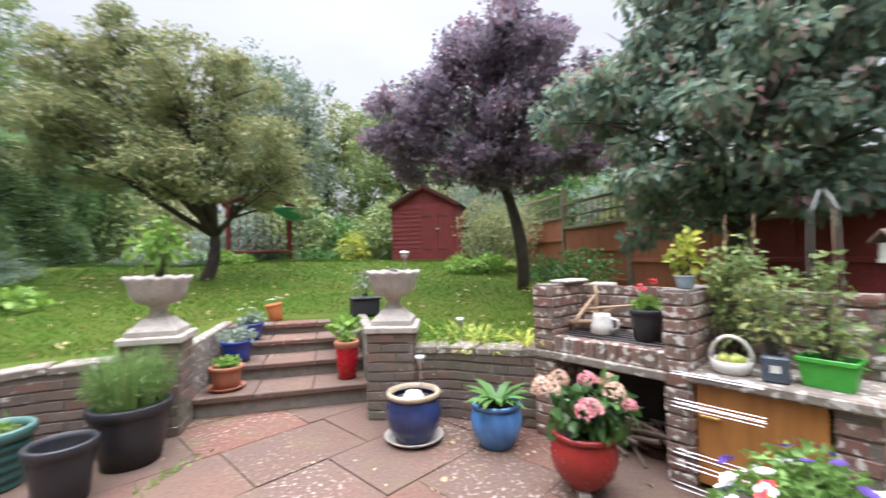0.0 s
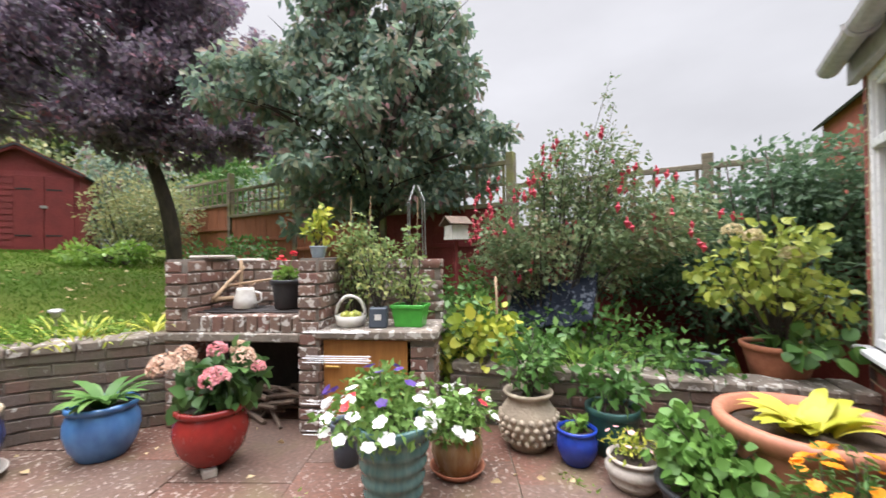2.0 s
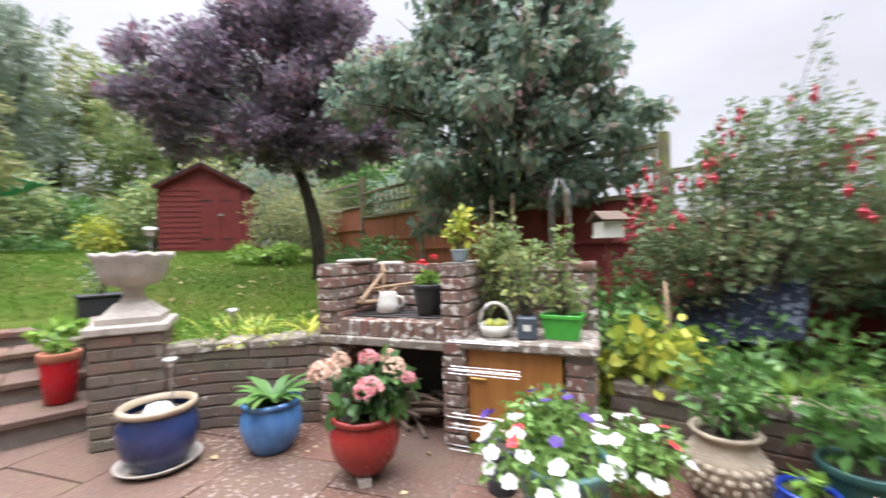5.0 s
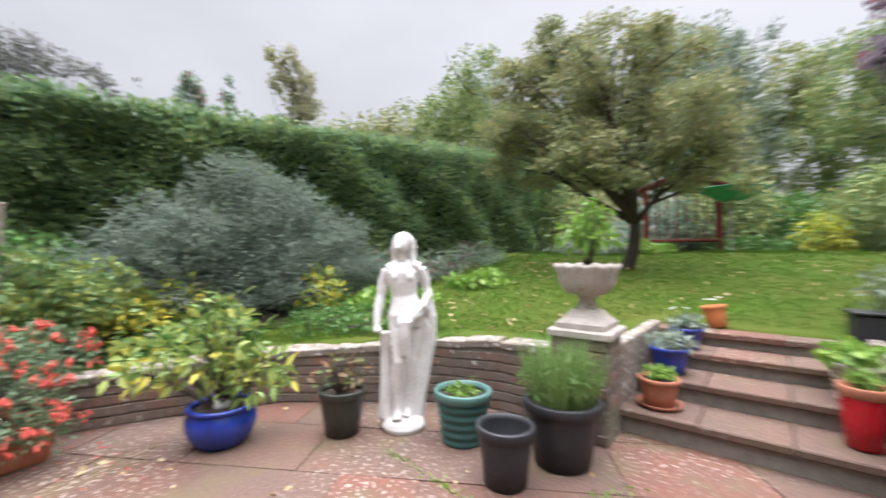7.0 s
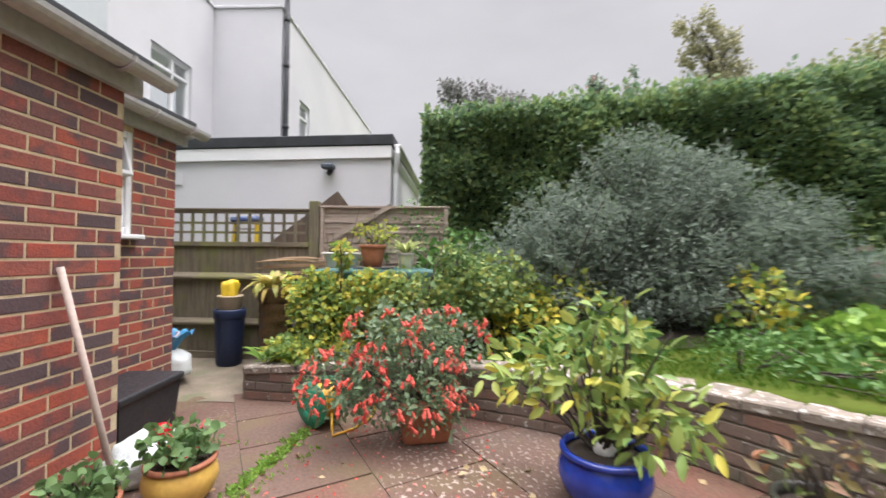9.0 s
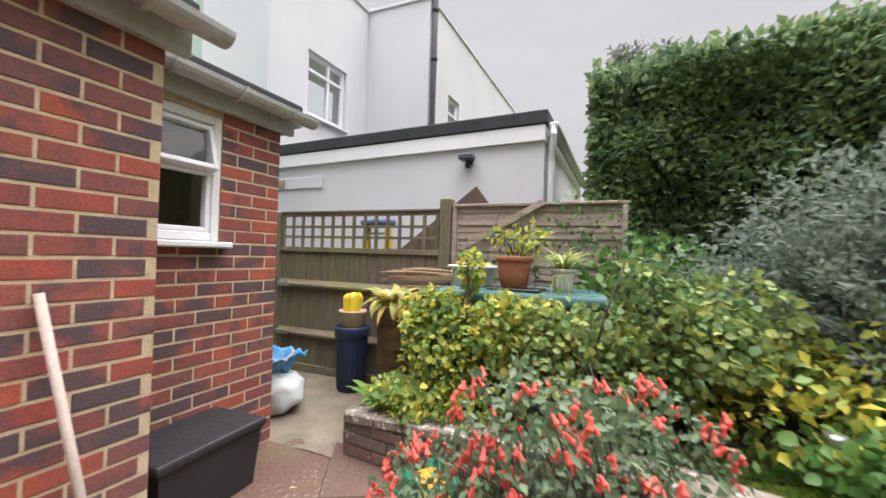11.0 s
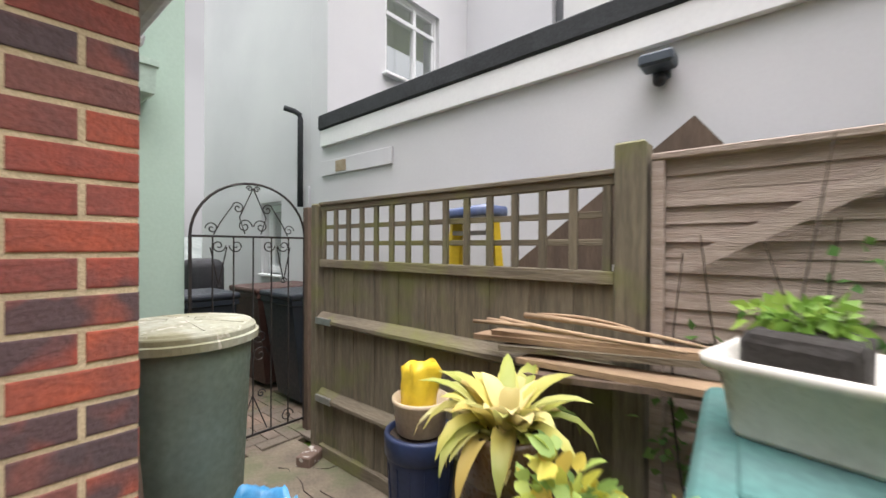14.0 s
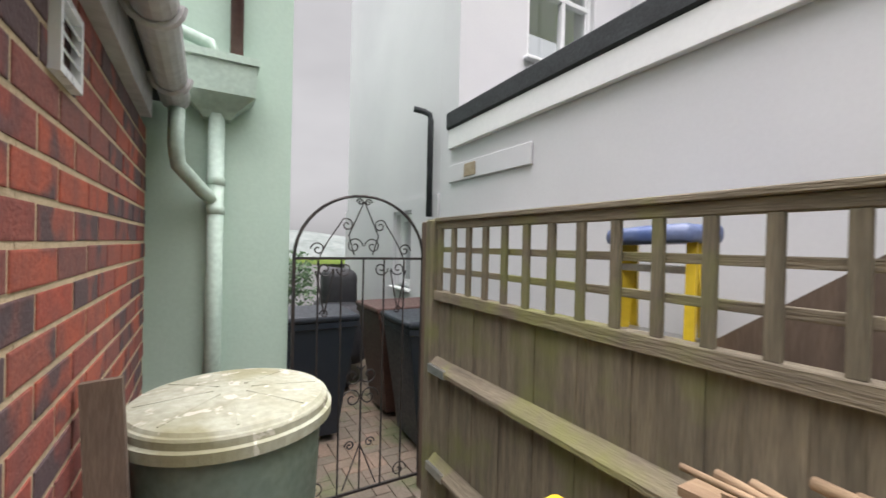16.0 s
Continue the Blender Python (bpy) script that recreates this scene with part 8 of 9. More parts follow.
for f in ((3, 2, 1, 0), (4, 5, 6, 7), (0, 1, 5, 4), (1, 2, 6, 5), (2, 3, 7, 6), (3, 0, 4, 7)):
    bm.faces.new([vs[i] for i in f])
bmesh.ops.bevel(bm, geom=list(bm.edges), offset=0.012, segments=2, affect="EDGES")
part("body", bm, M_TERRA, t)
FU = leaf_mat("fuchsia_leaf", [(0.10, 0.165, 0.09), (0.14, 0.215, 0.115), (0.19, 0.265, 0.14)], 0.5, 0.35)
fb = [(0.05, -0.16, 0.36, 0.34, 0.40, 0.28), (0.08, -0.50, 0.38, 0.28, 0.28, 0.22), (-0.10, 0.16, 0.56, 0.30, 0.32, 0.26), (0.0, -0.2, 0.68, 0.22, 0.30, 0.2), (0.20, 0.02, 0.24, 0.16, 0.26, 0.16)]
foliage(t, fb, 3300, 0.042, FU, 0.55, stem_z=0.2, stem_n=40, rad=0.006)
bmf = bmesh.new()
lathe(bmf, [(0.001, 0.0), (0.006, -0.004), (0.007, -0.02), (0.011, -0.032), (0.004, -0.038), (0.001, -0.05)], 7)
FUB = bpy.data.meshes.new("fuchsia_bloom")
bmf.to_mesh(FUB)
bmf.free()
FUB.materials.append(P_CORAL)
for b, n in zip(fb, (60, 60, 40, 24, 20)):
    for p in on_blob(b, n, -0.4, n):
        for q in range(2):
            ob = new("flower", FUB)
            ob.parent = t
            ob.matrix_local = Matrix.Translation(Vector(p) + Vector((random.uniform(-0.015, 0.015), random.uniform(-0.015, 0.015), random.uniform(-0.02, 0.02)))) @ pose(0, 0, 0, random.uniform(-40, 40), random.uniform(-40, 40), 0) @ Matrix.Scale(random.uniform(0.8, 1.35), 4)

# ---- shed ----
SH = Matrix.Translation((2.95, 11.6, 1.2)) @ pose(0, 0, 0, 0, 0, -30)
shed = thing("shed", SH, "dark red timber garden shed with double doors", "shed")
SW, SD, SE, SR = 1.85, 1.5, 1.55, 2.05
for k in range(13):
    z = k * 0.12
    for nm, q in (("front", (-SW / 2, SW / 2, -0.012, 0.012)), ):
        bm = bmesh.new()
        box(bm, *q, z, z + 0.128)
        for v in bm.verts:
            v.co.y -= 0.012 if v.co.z < z + 0.05 else 0.0
        part("front_board", bm, M_SHED, shed)
    bm = bmesh.new()
    box(bm, -SW / 2 - 0.012, -SW / 2 + 0.012, 0.0, SD, z, z + 0.128)
    for v in bm.verts:
        v.co.x -= 0.012 if v.co.z < z + 0.05 else 0.0
    part("side_board", bm, M_SHED, shed)
bm = bmesh.new()
for y in (0.0, SD):
    v = [bm.verts.new(p) for p in ((-SW / 2, y, SE), (SW / 2, y, SE), (0, y, SR))]
    bm.faces.new(v)
box(bm, -SW / 2 + 0.013, SW / 2, 0.014, SD, -0.1, SE)
part("shell", bm, M_SHED, shed)
for s in (-1, 1):
    bm = bmesh.new()
    bar(bm, (s * (SW / 2 + 0.08), SD / 2 - 0.03, SE - 0.03), (0, SD / 2 - 0.03, SR + 0.02), SD + 0.2, 0.035, up=(0, 0, 1))
    part("roof", bm, M_FELT, shed)
    bm = bmesh.new()
    bar(bm, (s * (SW / 2 + 0.09), -0.10, SE - 0.05), (0, -0.10, SR), 0.02, 0.10)
    part("barge_board", bm, M_SHED, shed)
for x0 in (-0.05, 0.40):
    bm = bmesh.new()
    box(bm, x0, x0 + 0.44, -0.055, -0.028, 0.02, 1.48, bevel=0.004)
    d = part("door", bm, M_SHED, shed)
    for z in (0.3, 1.2):
        bm = bmesh.new()
        box(bm, x0 + 0.02, x0 + 0.26, -0.06, -0.055, z, z + 0.03)
        part("hinge", bm, M_IRON, d)
bm = bmesh.new()
box(bm, 0.34, 0.44, -0.07, -0.055, 0.85, 0.9)
part("latch", bm, M_STEEL, shed)

# ---- east fence, stepping up the garden ----
FX = 5.0
for i in range(6):
    y0 = -1.4 + i * 1.86
    g = 0.28 if y0 < 2 else garden(FX - 0.3, y0 + 0.9)
    m = M_SHED if i < 3 else M_ORANGE_FENCE
    ef = thing("garden_fence", Matrix.Translation((FX, y0, g)), "dark red fence panel with a trellis top" if i < 3 else "orange-stained fence panel with a trellis top", "fence", "panels of the east fence")
    for k in range(12):
        bm = bmesh.new()
        box(bm, -0.01 - 0.006 * (k % 2), 0.008, k * 0.152, k * 0.152 + 0.158, -0.3, 1.05)
        part("board", bm, m, ef)
    for z in (0.1, 0.6, 1.05, 1.52):
        bm = bmesh.new()
        box(bm, -0.045, -0.01, 0, 1.83, z, z + 0.05, bevel=0.004)
        part("rail", bm, M_FENCE_H if z > 1 else m, ef)
    for k in range(11):
        bm = bmesh.new()
        box(bm, -0.03, -0.012, 0.06 + k * 0.17, 0.09 + k * 0.17, 1.1, 1.52)
        part("trellis_slat", bm, M_FENCE_H, ef)
    bm = bmesh.new()
    box(bm, -0.025, -0.005, 0, 1.83, 1.29, 1.32)
    part("trellis_slat", bm, M_FENCE_H, ef)
    bm = bmesh.new()
    box(bm, -0.05, 0.05, -0.05, 0.04, -0.3, 1.66, bevel=0.006)
    part("post", bm, M_FENCE_H, ef)

# ---- east bed ----
soil_e = bmesh.new()
NXY = 20
vv = [[soil_e.verts.new((3.1 + 2.0 * i / NXY, -0.3 + 3.4 * j / NXY, ground_z(3.1 + 2.0 * i / NXY, -0.3 + 3.4 * j / NXY) + 0.012 + 0.02 * noise.noise(Vector((i * 0.7, j * 0.7, 0))))) for i in range(NXY + 1)] for j in range(NXY + 1)]
for j in range(NXY):
    for i in range(NXY):
        quad = (vv[j][i], vv[j][i + 1], vv[j + 1][i + 1], vv[j + 1][i])
        if min(q.co.z for q in quad) > 0.15:
            soil_e.faces.new(quad)
bmesh.ops.delete(soil_e, geom=[v for v in soil_e.verts if not v.link_faces], context="VERTS")
tagged(part("ground_bed_east", soil_e, M_SOIL, smooth=True), "dark soil of the raised bed", "soil", kind="structure")

FU2 = leaf_mat("tall_fuchsia_leaf", [(0.11, 0.17, 0.08), (0.15, 0.22, 0.10), (0.20, 0.26, 0.12), (0.24, 0.19, 0.11)], 0.5, 0.38)
t = thing("fuchsia_bush", (Matrix.Translation((4.0, 1.35, 0.30))), "tall arching fuchsia hung with red flowers", "bush")
fb = [(-0.1, 0.0, 1.0, 0.45, 0.55, 0.45), (-0.05, 0.45, 1.0, 0.42, 0.42, 0.42), (0.05, -0.45, 1.0, 0.40, 0.5, 0.35), (0.0, -0.05, 1.45, 0.3, 0.42, 0.25), (-0.2, 0.62, 0.75, 0.3, 0.3, 0.4), (0.0, -0.8, 0.9, 0.3, 0.3, 0.3)]
fu_roots = [(random.gauss(0, 0.08), random.gauss(0.05, 0.12), 0.0) for _ in range(16)]
sprays(t, fu_roots, tips_on(fb, 210, 31, -0.6), FU2, 46, 0.045, 0.55, 0.5, 0.045, 0.35, 0.007, None, 4, arch=0.34)
sprays(t, fu_roots, [(random.uniform(-0.1, 0.1), -0.12 + random.uniform(-0.26, 0.3), random.uniform(1.5, 1.78)) for _ in range(26)] + [(0.0, -0.27, 2.10), (0.0, -0.25, 1.98), (0.02, -0.29, 1.92)], FU2, 40, 0.036, 0.5, 0.4, 0.03, 0.5, 0.006, None, 2, "top_leaves", arch=0.12)
bmf = bmesh.new()
lathe(bmf, [(0.001, 0.0), (0.007, -0.005), (0.008, -0.022), (0.020, -0.03), (0.012, -0.045), (0.001, -0.07)], 7)
FUB2 = bpy.data.meshes.new("red_fuchsia_bloom")
bmf.to_mesh(FUB2)
bmf.free()
FUB2.materials.append(leaf_mat("dusky_red_petal", [(0.48, 0.05, 0.085), (0.58, 0.075, 0.11), (0.42, 0.07, 0.10)], 0.5, 0.3))
for b, n in zip(fb, (70, 70, 60, 50, 50, 30)):
    cl = [Vector(q) for q in on_blob(b, max(3, n // 5), -0.5, n + 1)]
    for k in range(n):
        p = cl[k % len(cl)] + Vector((random.gauss(0, 0.035), random.gauss(0, 0.045), random.gauss(-0.02, 0.06)))
        if p[0] < b[0] + 0.1 and k < 38:
            ob = new("flower", FUB2)
            ob.parent = t
            ob.matrix_local = Matrix.Translation(p) @ pose(0, 0, 0, random.uniform(-20, 20), random.uniform(-20, 20), 0) @ Matrix.Scale(random.uniform(0.75, 1.2), 4)
t = thing("climber", Matrix.Translation((4.75, 0.1, 0.3)), "dense evergreen climber over the fence", "climber")
foliage(t, [(0, 0.5, 0.9, 0.35, 0.6, 0.5), (0, -0.2, 1.2, 0.35, 0.6, 0.45), (0, -0.8, 1.0, 0.4, 0.6, 0.7), (0.0, 1.0, 0.8, 0.35, 0.5, 0.5), (-0.1, 0.0, 0.5, 0.35, 0.9, 0.45)], 15000, 0.06, L_CLIMB, 0.5, stem_z=0.0, stem_n=26, rad=0.012, gap=0.15, gs=2.0)
t = pot("terracotta_planter", (3.80, 0.14, 0.33), 0.19, 0.20, M_TERRA, "terracotta planter with a yellow-green hydrangea", "taper", category="potted plant")
foliage(t, [(-0.02, 0.12, 0.58, 0.30, 0.34, 0.20), (0.0, -0.02, 0.78, 0.24, 0.26, 0.15), (0.02, -0.18, 0.45, 0.18, 0.16, 0.16)], 720, 0.06, leaf_mat("hydrangea_yellow_leaf", [(0.17, 0.24, 0.05), (0.27, 0.34, 0.06), (0.40, 0.43, 0.08), (0.20, 0.28, 0.06)], 0.45, 0.35), 0.7, big=True, stem_z=0.16, stem_n=34, rad=0.007, gap=0.08)
for k, q in enumerate(((-0.18, 0.12, 0.82), (-0.1, -0.05, 0.72), (-0.16, 0.22, 0.86))):
    mop_head(t, q, 0.05, leaf_mat("dried_cream_petal", [(0.55, 0.47, 0.27), (0.62, 0.54, 0.33)], 0.7, 0.3) if k == 0 else bpy.data.materials["dried_cream_petal"], 40 + k, "faded cream mophead flower")
foliage(t, [(-0.1, -0.1, 0.22, 0.2, 0.2, 0.08)], 60, 0.09, L_MID, 0.95, big=True, name="low_leaves")
t = pot("dark_pot", (3.62, 0.52, 0.32), 0.13, 0.13, M_GREYPOT, "dark grey pot of low green growth", "taper", category="potted plant")
t = thing("garden_lounger_cover", pose(3.72, 1.52, 0.33, 0, 0, 0), "dark leaf-patterned fabric cover draped over a frame", "cover")
bm = bmesh.new()
NC = 26
cg = [[bm.verts.new((0.02 + 0.22 * v / NC - 0.10 * u / NC + 0.012 * math.sin(u * 0.9 + v * 0.35), 0.36 - 0.72 * u / NC, 0.10 + 0.32 * v / NC + 0.17 * u / NC + 0.012 * math.sin(u * 0.55) + 0.01 * noise.noise(Vector((u * 0.3, v * 0.3, 4))))) for u in range(NC + 1)] for v in range(NC + 1)]
for a in range(NC):
    for b in range(NC):
        bm.faces.new((cg[a][b], cg[a][b + 1], cg[a + 1][b + 1], cg[a + 1][b]))
cv = part("fabric", bm, mat("navy_leaf_print", (0.022, 0.028, 0.042), (0.016, 0.02, 0.032), 0.9, scale=6, fine=40, bump=0.2, spots=(0.11, 0.125, 0.15), spot_scale=24, spot_at=0.58, spec=0.1), t, smooth=True)
cv.modifiers.new("thickness", "SOLIDIFY").thickness = 0.012
for y, z0, z1 in ((0.34, 0.40, 0.0), (-0.32, 0.58, 0.0), (0.0, 0.5, 0.0)):
    bm = bmesh.new()
    tube(bm, [(0.26, y, z1), (0.23, y, z0)], 0.012, 6)
    part("leg", bm, M_STEEL, t)
# low plants of the bed
t = thing("bed_plants", Matrix.Translation((3.55, 1.2, 0.33)), "mixed low green plants along the bed edge", "plants", kind="stuff")
strip_leaves("grass_tuft", t, 160, 0.26, 0.014, L_LIGHT, 0.0, 0.5, 0.8, seed=41, r0=0.35)
foliage(t, [(0.0, -0.55, 0.10, 0.25, 0.35, 0.14), (-0.1, 0.5, 0.15, 0.25, 0.3, 0.22), (0.25, 0.0, 0.2, 0.3, 0.5, 0.2), (-0.35, 0.75, 0.28, 0.22, 0.3, 0.28), (0.1, 0.95, 0.35, 0.3, 0.3, 0.35), (-0.5, 0.95, 0.05, 0.25, 0.25, 0.25)], 2600, 0.055, L_MID, 0.6, gap=0.15)
foliage(t, [(-0.42, 0.55, 0.22, 0.2, 0.25, 0.22), (-0.5, 0.85, 0.05, 0.2, 0.2, 0.2)], 350, 0.075, L_YG, 0.8, name="yellow_leaves", big=True)
bm = bmesh.new()
limb(bm, (3.02, 1.66, 0.05), (3.28, 1.72, 0.92), 0.010, 0.008, 0.03)
tagged(part("garden_cane", bm, M_WOOD, smooth=True), "bare wooden stake in the bed", "stake")
bh = thing("bird_house", pose(3.48, 2.15, 0.35, 0, 0, 55), "white-fronted bird table with a dark roof on a post", "bird table")
bm = bmesh.new()
box(bm, -0.012, 0.012, -0.012, 0.012, 0, 0.84)
part("post", bm, M_SHED, bh)
bm = bmesh.new()
box(bm, -0.085, 0.085, -0.07, 0.07, 0.84, 0.86)
box(bm, -0.08, -0.068, -0.065, 0.065, 0.86, 0.95)
box(bm, 0.068, 0.08, -0.065, 0.065, 0.86, 0.95)
box(bm, -0.08, 0.08, 0.055, 0.065, 0.86, 0.95)
box(bm, -0.085, 0.085, -0.07, -0.06, 0.86, 0.885)
box(bm, -0.085, 0.085, -0.07, -0.06, 0.93, 0.96)
part("box", bm, M_ENAMEL, bh)
bm = bmesh.new()
for s in (-1, 1):
    bar(bm, (s * 0.115, 0, 0.955), (0, 0, 1.02), 0.19, 0.012, up=(0, 0, 1))
part("roof", bm, M_OLDWOOD, bh)
t = thing("wire_support", pose(3.32, 2.42, 0.5), "rusty wire plant support frame", "plant support")
for k in range(4):
    bm = bmesh.new()
    tube(bm, [(0.1 * math.cos(k * 1.57), 0.1 * math.sin(k * 1.57), 0), (0.08 * math.cos(k * 1.57), 0.08 * math.sin(k * 1.57), 1.0), (0.02 * math.cos(k * 1.57), 0.02 * math.sin(k * 1.57), 1.12)], 0.004, 5)
    part("wire", bm, M_STEEL, t)

# ---- lawn edge plants and shrubs ----
def shrub(name, loc, blobs, n, size, material, label, width=0.6, gap=0.2, gs=2.0, big=False, category="shrub", stem_n=16, droop=0.25):
    t = thing(name, Matrix.Translation(loc), label, category)
    foliage(t, blobs, n, size, material, width, gap, 0.7, big, droop, gs=gs, stem_z=-0.05, stem_n=stem_n, rad=0.012)
    return t


t = thing("wall_top_plants", Matrix.Translation((1.7, 3.95, 0.52)), "loose herbs and spider plants along the wall top", "plants", kind="stuff")
strip_leaves("grass_tuft", t, 70, 0.26, 0.014, L_YG, 0.02, 0.8, 0.6, seed=51, r0=0.45)
foliage(t, [(-0.35, 0.1, 0.08, 0.25, 0.18, 0.12), (0.1, 0.0, 0.06, 0.3, 0.2, 0.08)], 420, 0.04, L_LIGHT, 0.5)
t = strip_leaves("spider_plant", None, 26, 0.34, 0.018, L_YG, 0, 0.9, 0.7, seed=61)
t.matrix_world = pose(1.98, 3.62, 0.56)
tagged(t, "striped spider plant trailing on the wall", "plant")
t = thing("willow_bush", Matrix.Translation((-4.55, 3.6, 0.35)), "soft grey-green willow-leaved bush before the hedge", "shrub")
wb = [(0, 0, 0.8, 0.55, 1.1, 0.6), (-0.1, 0.4, 1.35, 0.45, 0.8, 0.5), (-0.05, -0.6, 1.15, 0.45, 0.7, 0.45), (0, 1.1, 0.9, 0.5, 0.7, 0.5), (-0.15, 0.1, 1.75, 0.3, 0.6, 0.38), (0.0, -1.1, 0.8, 0.4, 0.6, 0.4), (-0.15, 0.8, 1.6, 0.3, 0.5, 0.35), (0.1, 0.2, 0.4, 0.5, 1.3, 0.35), (-0.2, 1.6, 1.2, 0.3, 0.6, 0.35), (0.0, 1.9, 0.7, 0.35, 0.5, 0.35)]
sprays(t, [(random.gauss(0, 0.15), random.gauss(0, 0.5), 0.0) for _ in range(40)], tips_on(wb, 430, 77), L_SAGE, 62, 0.052, 0.36, 0.15, 0.05, 0.4, 0.011, None, 5, arch=0.16)
crown("inner_leaves", [(b[0], b[1], b[2], b[3] * 0.8, b[4] * 0.85, b[5] * 0.8) for b in wb], 13000, 0.055, L_SAGE, t, 0.4, 0.9, 0.1)
shrub("geranium_clump", (-3.55, 5.0, 0.50), [(0, 0, 0.14, 0.45, 0.5, 0.2), (0.25, 0.3, 0.12, 0.3, 0.3, 0.16)], 900, 0.075, L_LIGHT, "bright green mound of hardy geranium", 0.9, big=True, category="plant")
shrub("geranium_clump", (-3.4, 6.9, 0.60), [(0, 0, 0.16, 0.55, 0.5, 0.2)], 800, 0.085, L_LIGHT, "bright green mound of leaves by the hedge", 0.9, big=True, category="plant")
shrub("geranium_clump", (-3.80, 2.95, 0.30), [(0, 0, 0.14, 0.3, 0.55, 0.2), (-0.3, 0.2, 0.22, 0.3, 0.4, 0.2)], 1100, 0.065, L_MID, "spreading green border plant behind the low wall", 0.85, big=True, category="plant")
shrub("dark_shrub", (-4.75, 6.2, 0.5), [(0, 0, 0.4, 0.5, 0.9, 0.45), (0.1, 1.2, 0.4, 0.5, 0.8, 0.4), (0, 2.6, 0.5, 0.6, 0.9, 0.5)], 3200, 0.085, L_DOG, "low dark shrubs at the hedge foot")
shrub("currant_bush", (-4.1, 4.4, 0.45), [(0, 0, 0.35, 0.28, 0.3, 0.3)], 320, 0.075, L_YELLOW, "small bush with yellow autumn leaves", 0.7)
shrub("fennel_clump", (-3.3, 3.75, 0.42), [(0.1, 0, 0.10, 0.35, 0.3, 0.16), (0.6, 0.3, 0.06, 0.25, 0.2, 0.1)], 600, 0.045, L_MID, "loose green edging plant on the wall", 0.4, category="plant")
shrub("ground_cover", (-2.9, 4.2, 0.42), [(0, 0, 0.06, 0.8, 0.35, 0.13), (-0.8, 0.2, 0.1, 0.6, 0.5, 0.16), (0.7, 0.15, 0.04, 0.5, 0.25, 0.08)], 2200, 0.06, L_MID, "low green ground cover behind the wall", 0.6, category="plant")
# west raised bed
soil_w = bmesh.new()
vv = [[soil_w.verts.new((-5.3 + 1.45 * i / 12, 0.30 + 4.0 * j / 24, ground_z(-5.3 + 1.45 * i / 12, 0.30 + 4.0 * j / 24) + 0.015 + 0.02 * noise.noise(Vector((i * 0.8, j * 0.8, 3))))) for i in range(13)] for j in range(25)]
for j in range(24):
    for i in range(12):
        quad = (vv[j][i], vv[j][i + 1], vv[j + 1][i + 1], vv[j + 1][i])
        if min(q.co.z for q in quad) > 0.12:
            soil_w.faces.new(quad)
bmesh.ops.delete(soil_w, geom=[v for v in soil_w.verts if not v.link_faces], context="VERTS")
tagged(part("ground_bed_west", soil_w, M_SOIL, smooth=True), "dark soil of the raised bed", "soil", kind="structure")
RASP = leaf_mat("raspberry_leaf", [(0.16, 0.27, 0.09), (0.22, 0.35, 0.11), (0.36, 0.45, 0.10), (0.58, 0.54, 0.09), (0.64, 0.46, 0.11)], 0.55, 0.45)
shrub("raspberry_canes", (-3.95, 0.80, 0.20), [(-0.06, 0.05, 0.40, 0.16, 0.36, 0.22), (-0.06, 0.38, 0.58, 0.16, 0.28, 0.26), (0.0, 0.0, 0.16, 0.2, 0.5, 0.16), (-0.10, 0.13, 0.95, 0.05, 0.07, 0.13), (-0.30, -0.36, 0.58, 0.08, 0.12, 0.2), (-0.12, 0.62, 0.66, 0.12, 0.15, 0.12), (-0.09, -0.16, 0.55, 0.1, 0.14, 0.2), (-0.09, 0.0, 0.62, 0.1, 0.2, 0.2), (-0.1, -0.12, 0.72, 0.08, 0.1, 0.14)], 6600, 0.046, RASP, "yellowing raspberry canes in the raised bed", 0.75, big=True, gap=0.1, gs=3, category="plant", stem_n=26)
shrub("raspberry_canes", (-3.92, 1.6, 0.25), [(0, 0, 0.40, 0.2, 0.5, 0.3), (-0.08, 0.4, 0.60, 0.22, 0.36, 0.28), (-0.05, -0.15, 0.55, 0.16, 0.3, 0.26), (-0.3, 0.6, 0.66, 0.3, 0.4, 0.28), (-0.12, 0.28, 0.88, 0.1, 0.14, 0.14)], 4800, 0.046, leaf_mat("bramble_leaf", [(0.09, 0.17, 0.06), (0.14, 0.23, 0.08), (0.22, 0.30, 0.09), (0.40, 0.40, 0.09)], 0.5, 0.35), "green raspberry canes in the raised bed", 0.75, big=True, gap=0.1, gs=3, category="plant", stem_n=26)
t = strip_leaves("primrose_leaves", None, 46, 0.26, 0.07, leaf_mat("primrose_leaf", [(0.12, 0.24, 0.05), (0.18, 0.31, 0.06), (0.26, 0.38, 0.08)], 0.45, 0.35), 0, 0.5, 0.8, seed=71, r0=0.28)
t.matrix_world = pose(-4.12, 0.42, 0.22)
tagged(t, "long bright green leaves spilling over the bed wall", "plant")
shrub("mixed_shrub", (-4.6, 2.3, 0.30), [(0, 0, 0.45, 0.5, 0.6, 0.4), (0.25, 0.6, 0.35, 0.45, 0.5, 0.35), (0.3, -0.3, 0.4, 0.4, 0.4, 0.3), (0.5, 0.2, 0.25, 0.3, 0.4, 0.25)], 2600, 0.07, L_YELLOW, "mixed green and yellowing shrubs in the bed", 0.6)
shrub("mixed_shrub", (-4.75, 1.9, 0.3), [(0, 0, 0.65, 0.4, 0.5, 0.45)], 1300, 0.07, L_MID, "dark green shrub beside the storage box", 0.6)
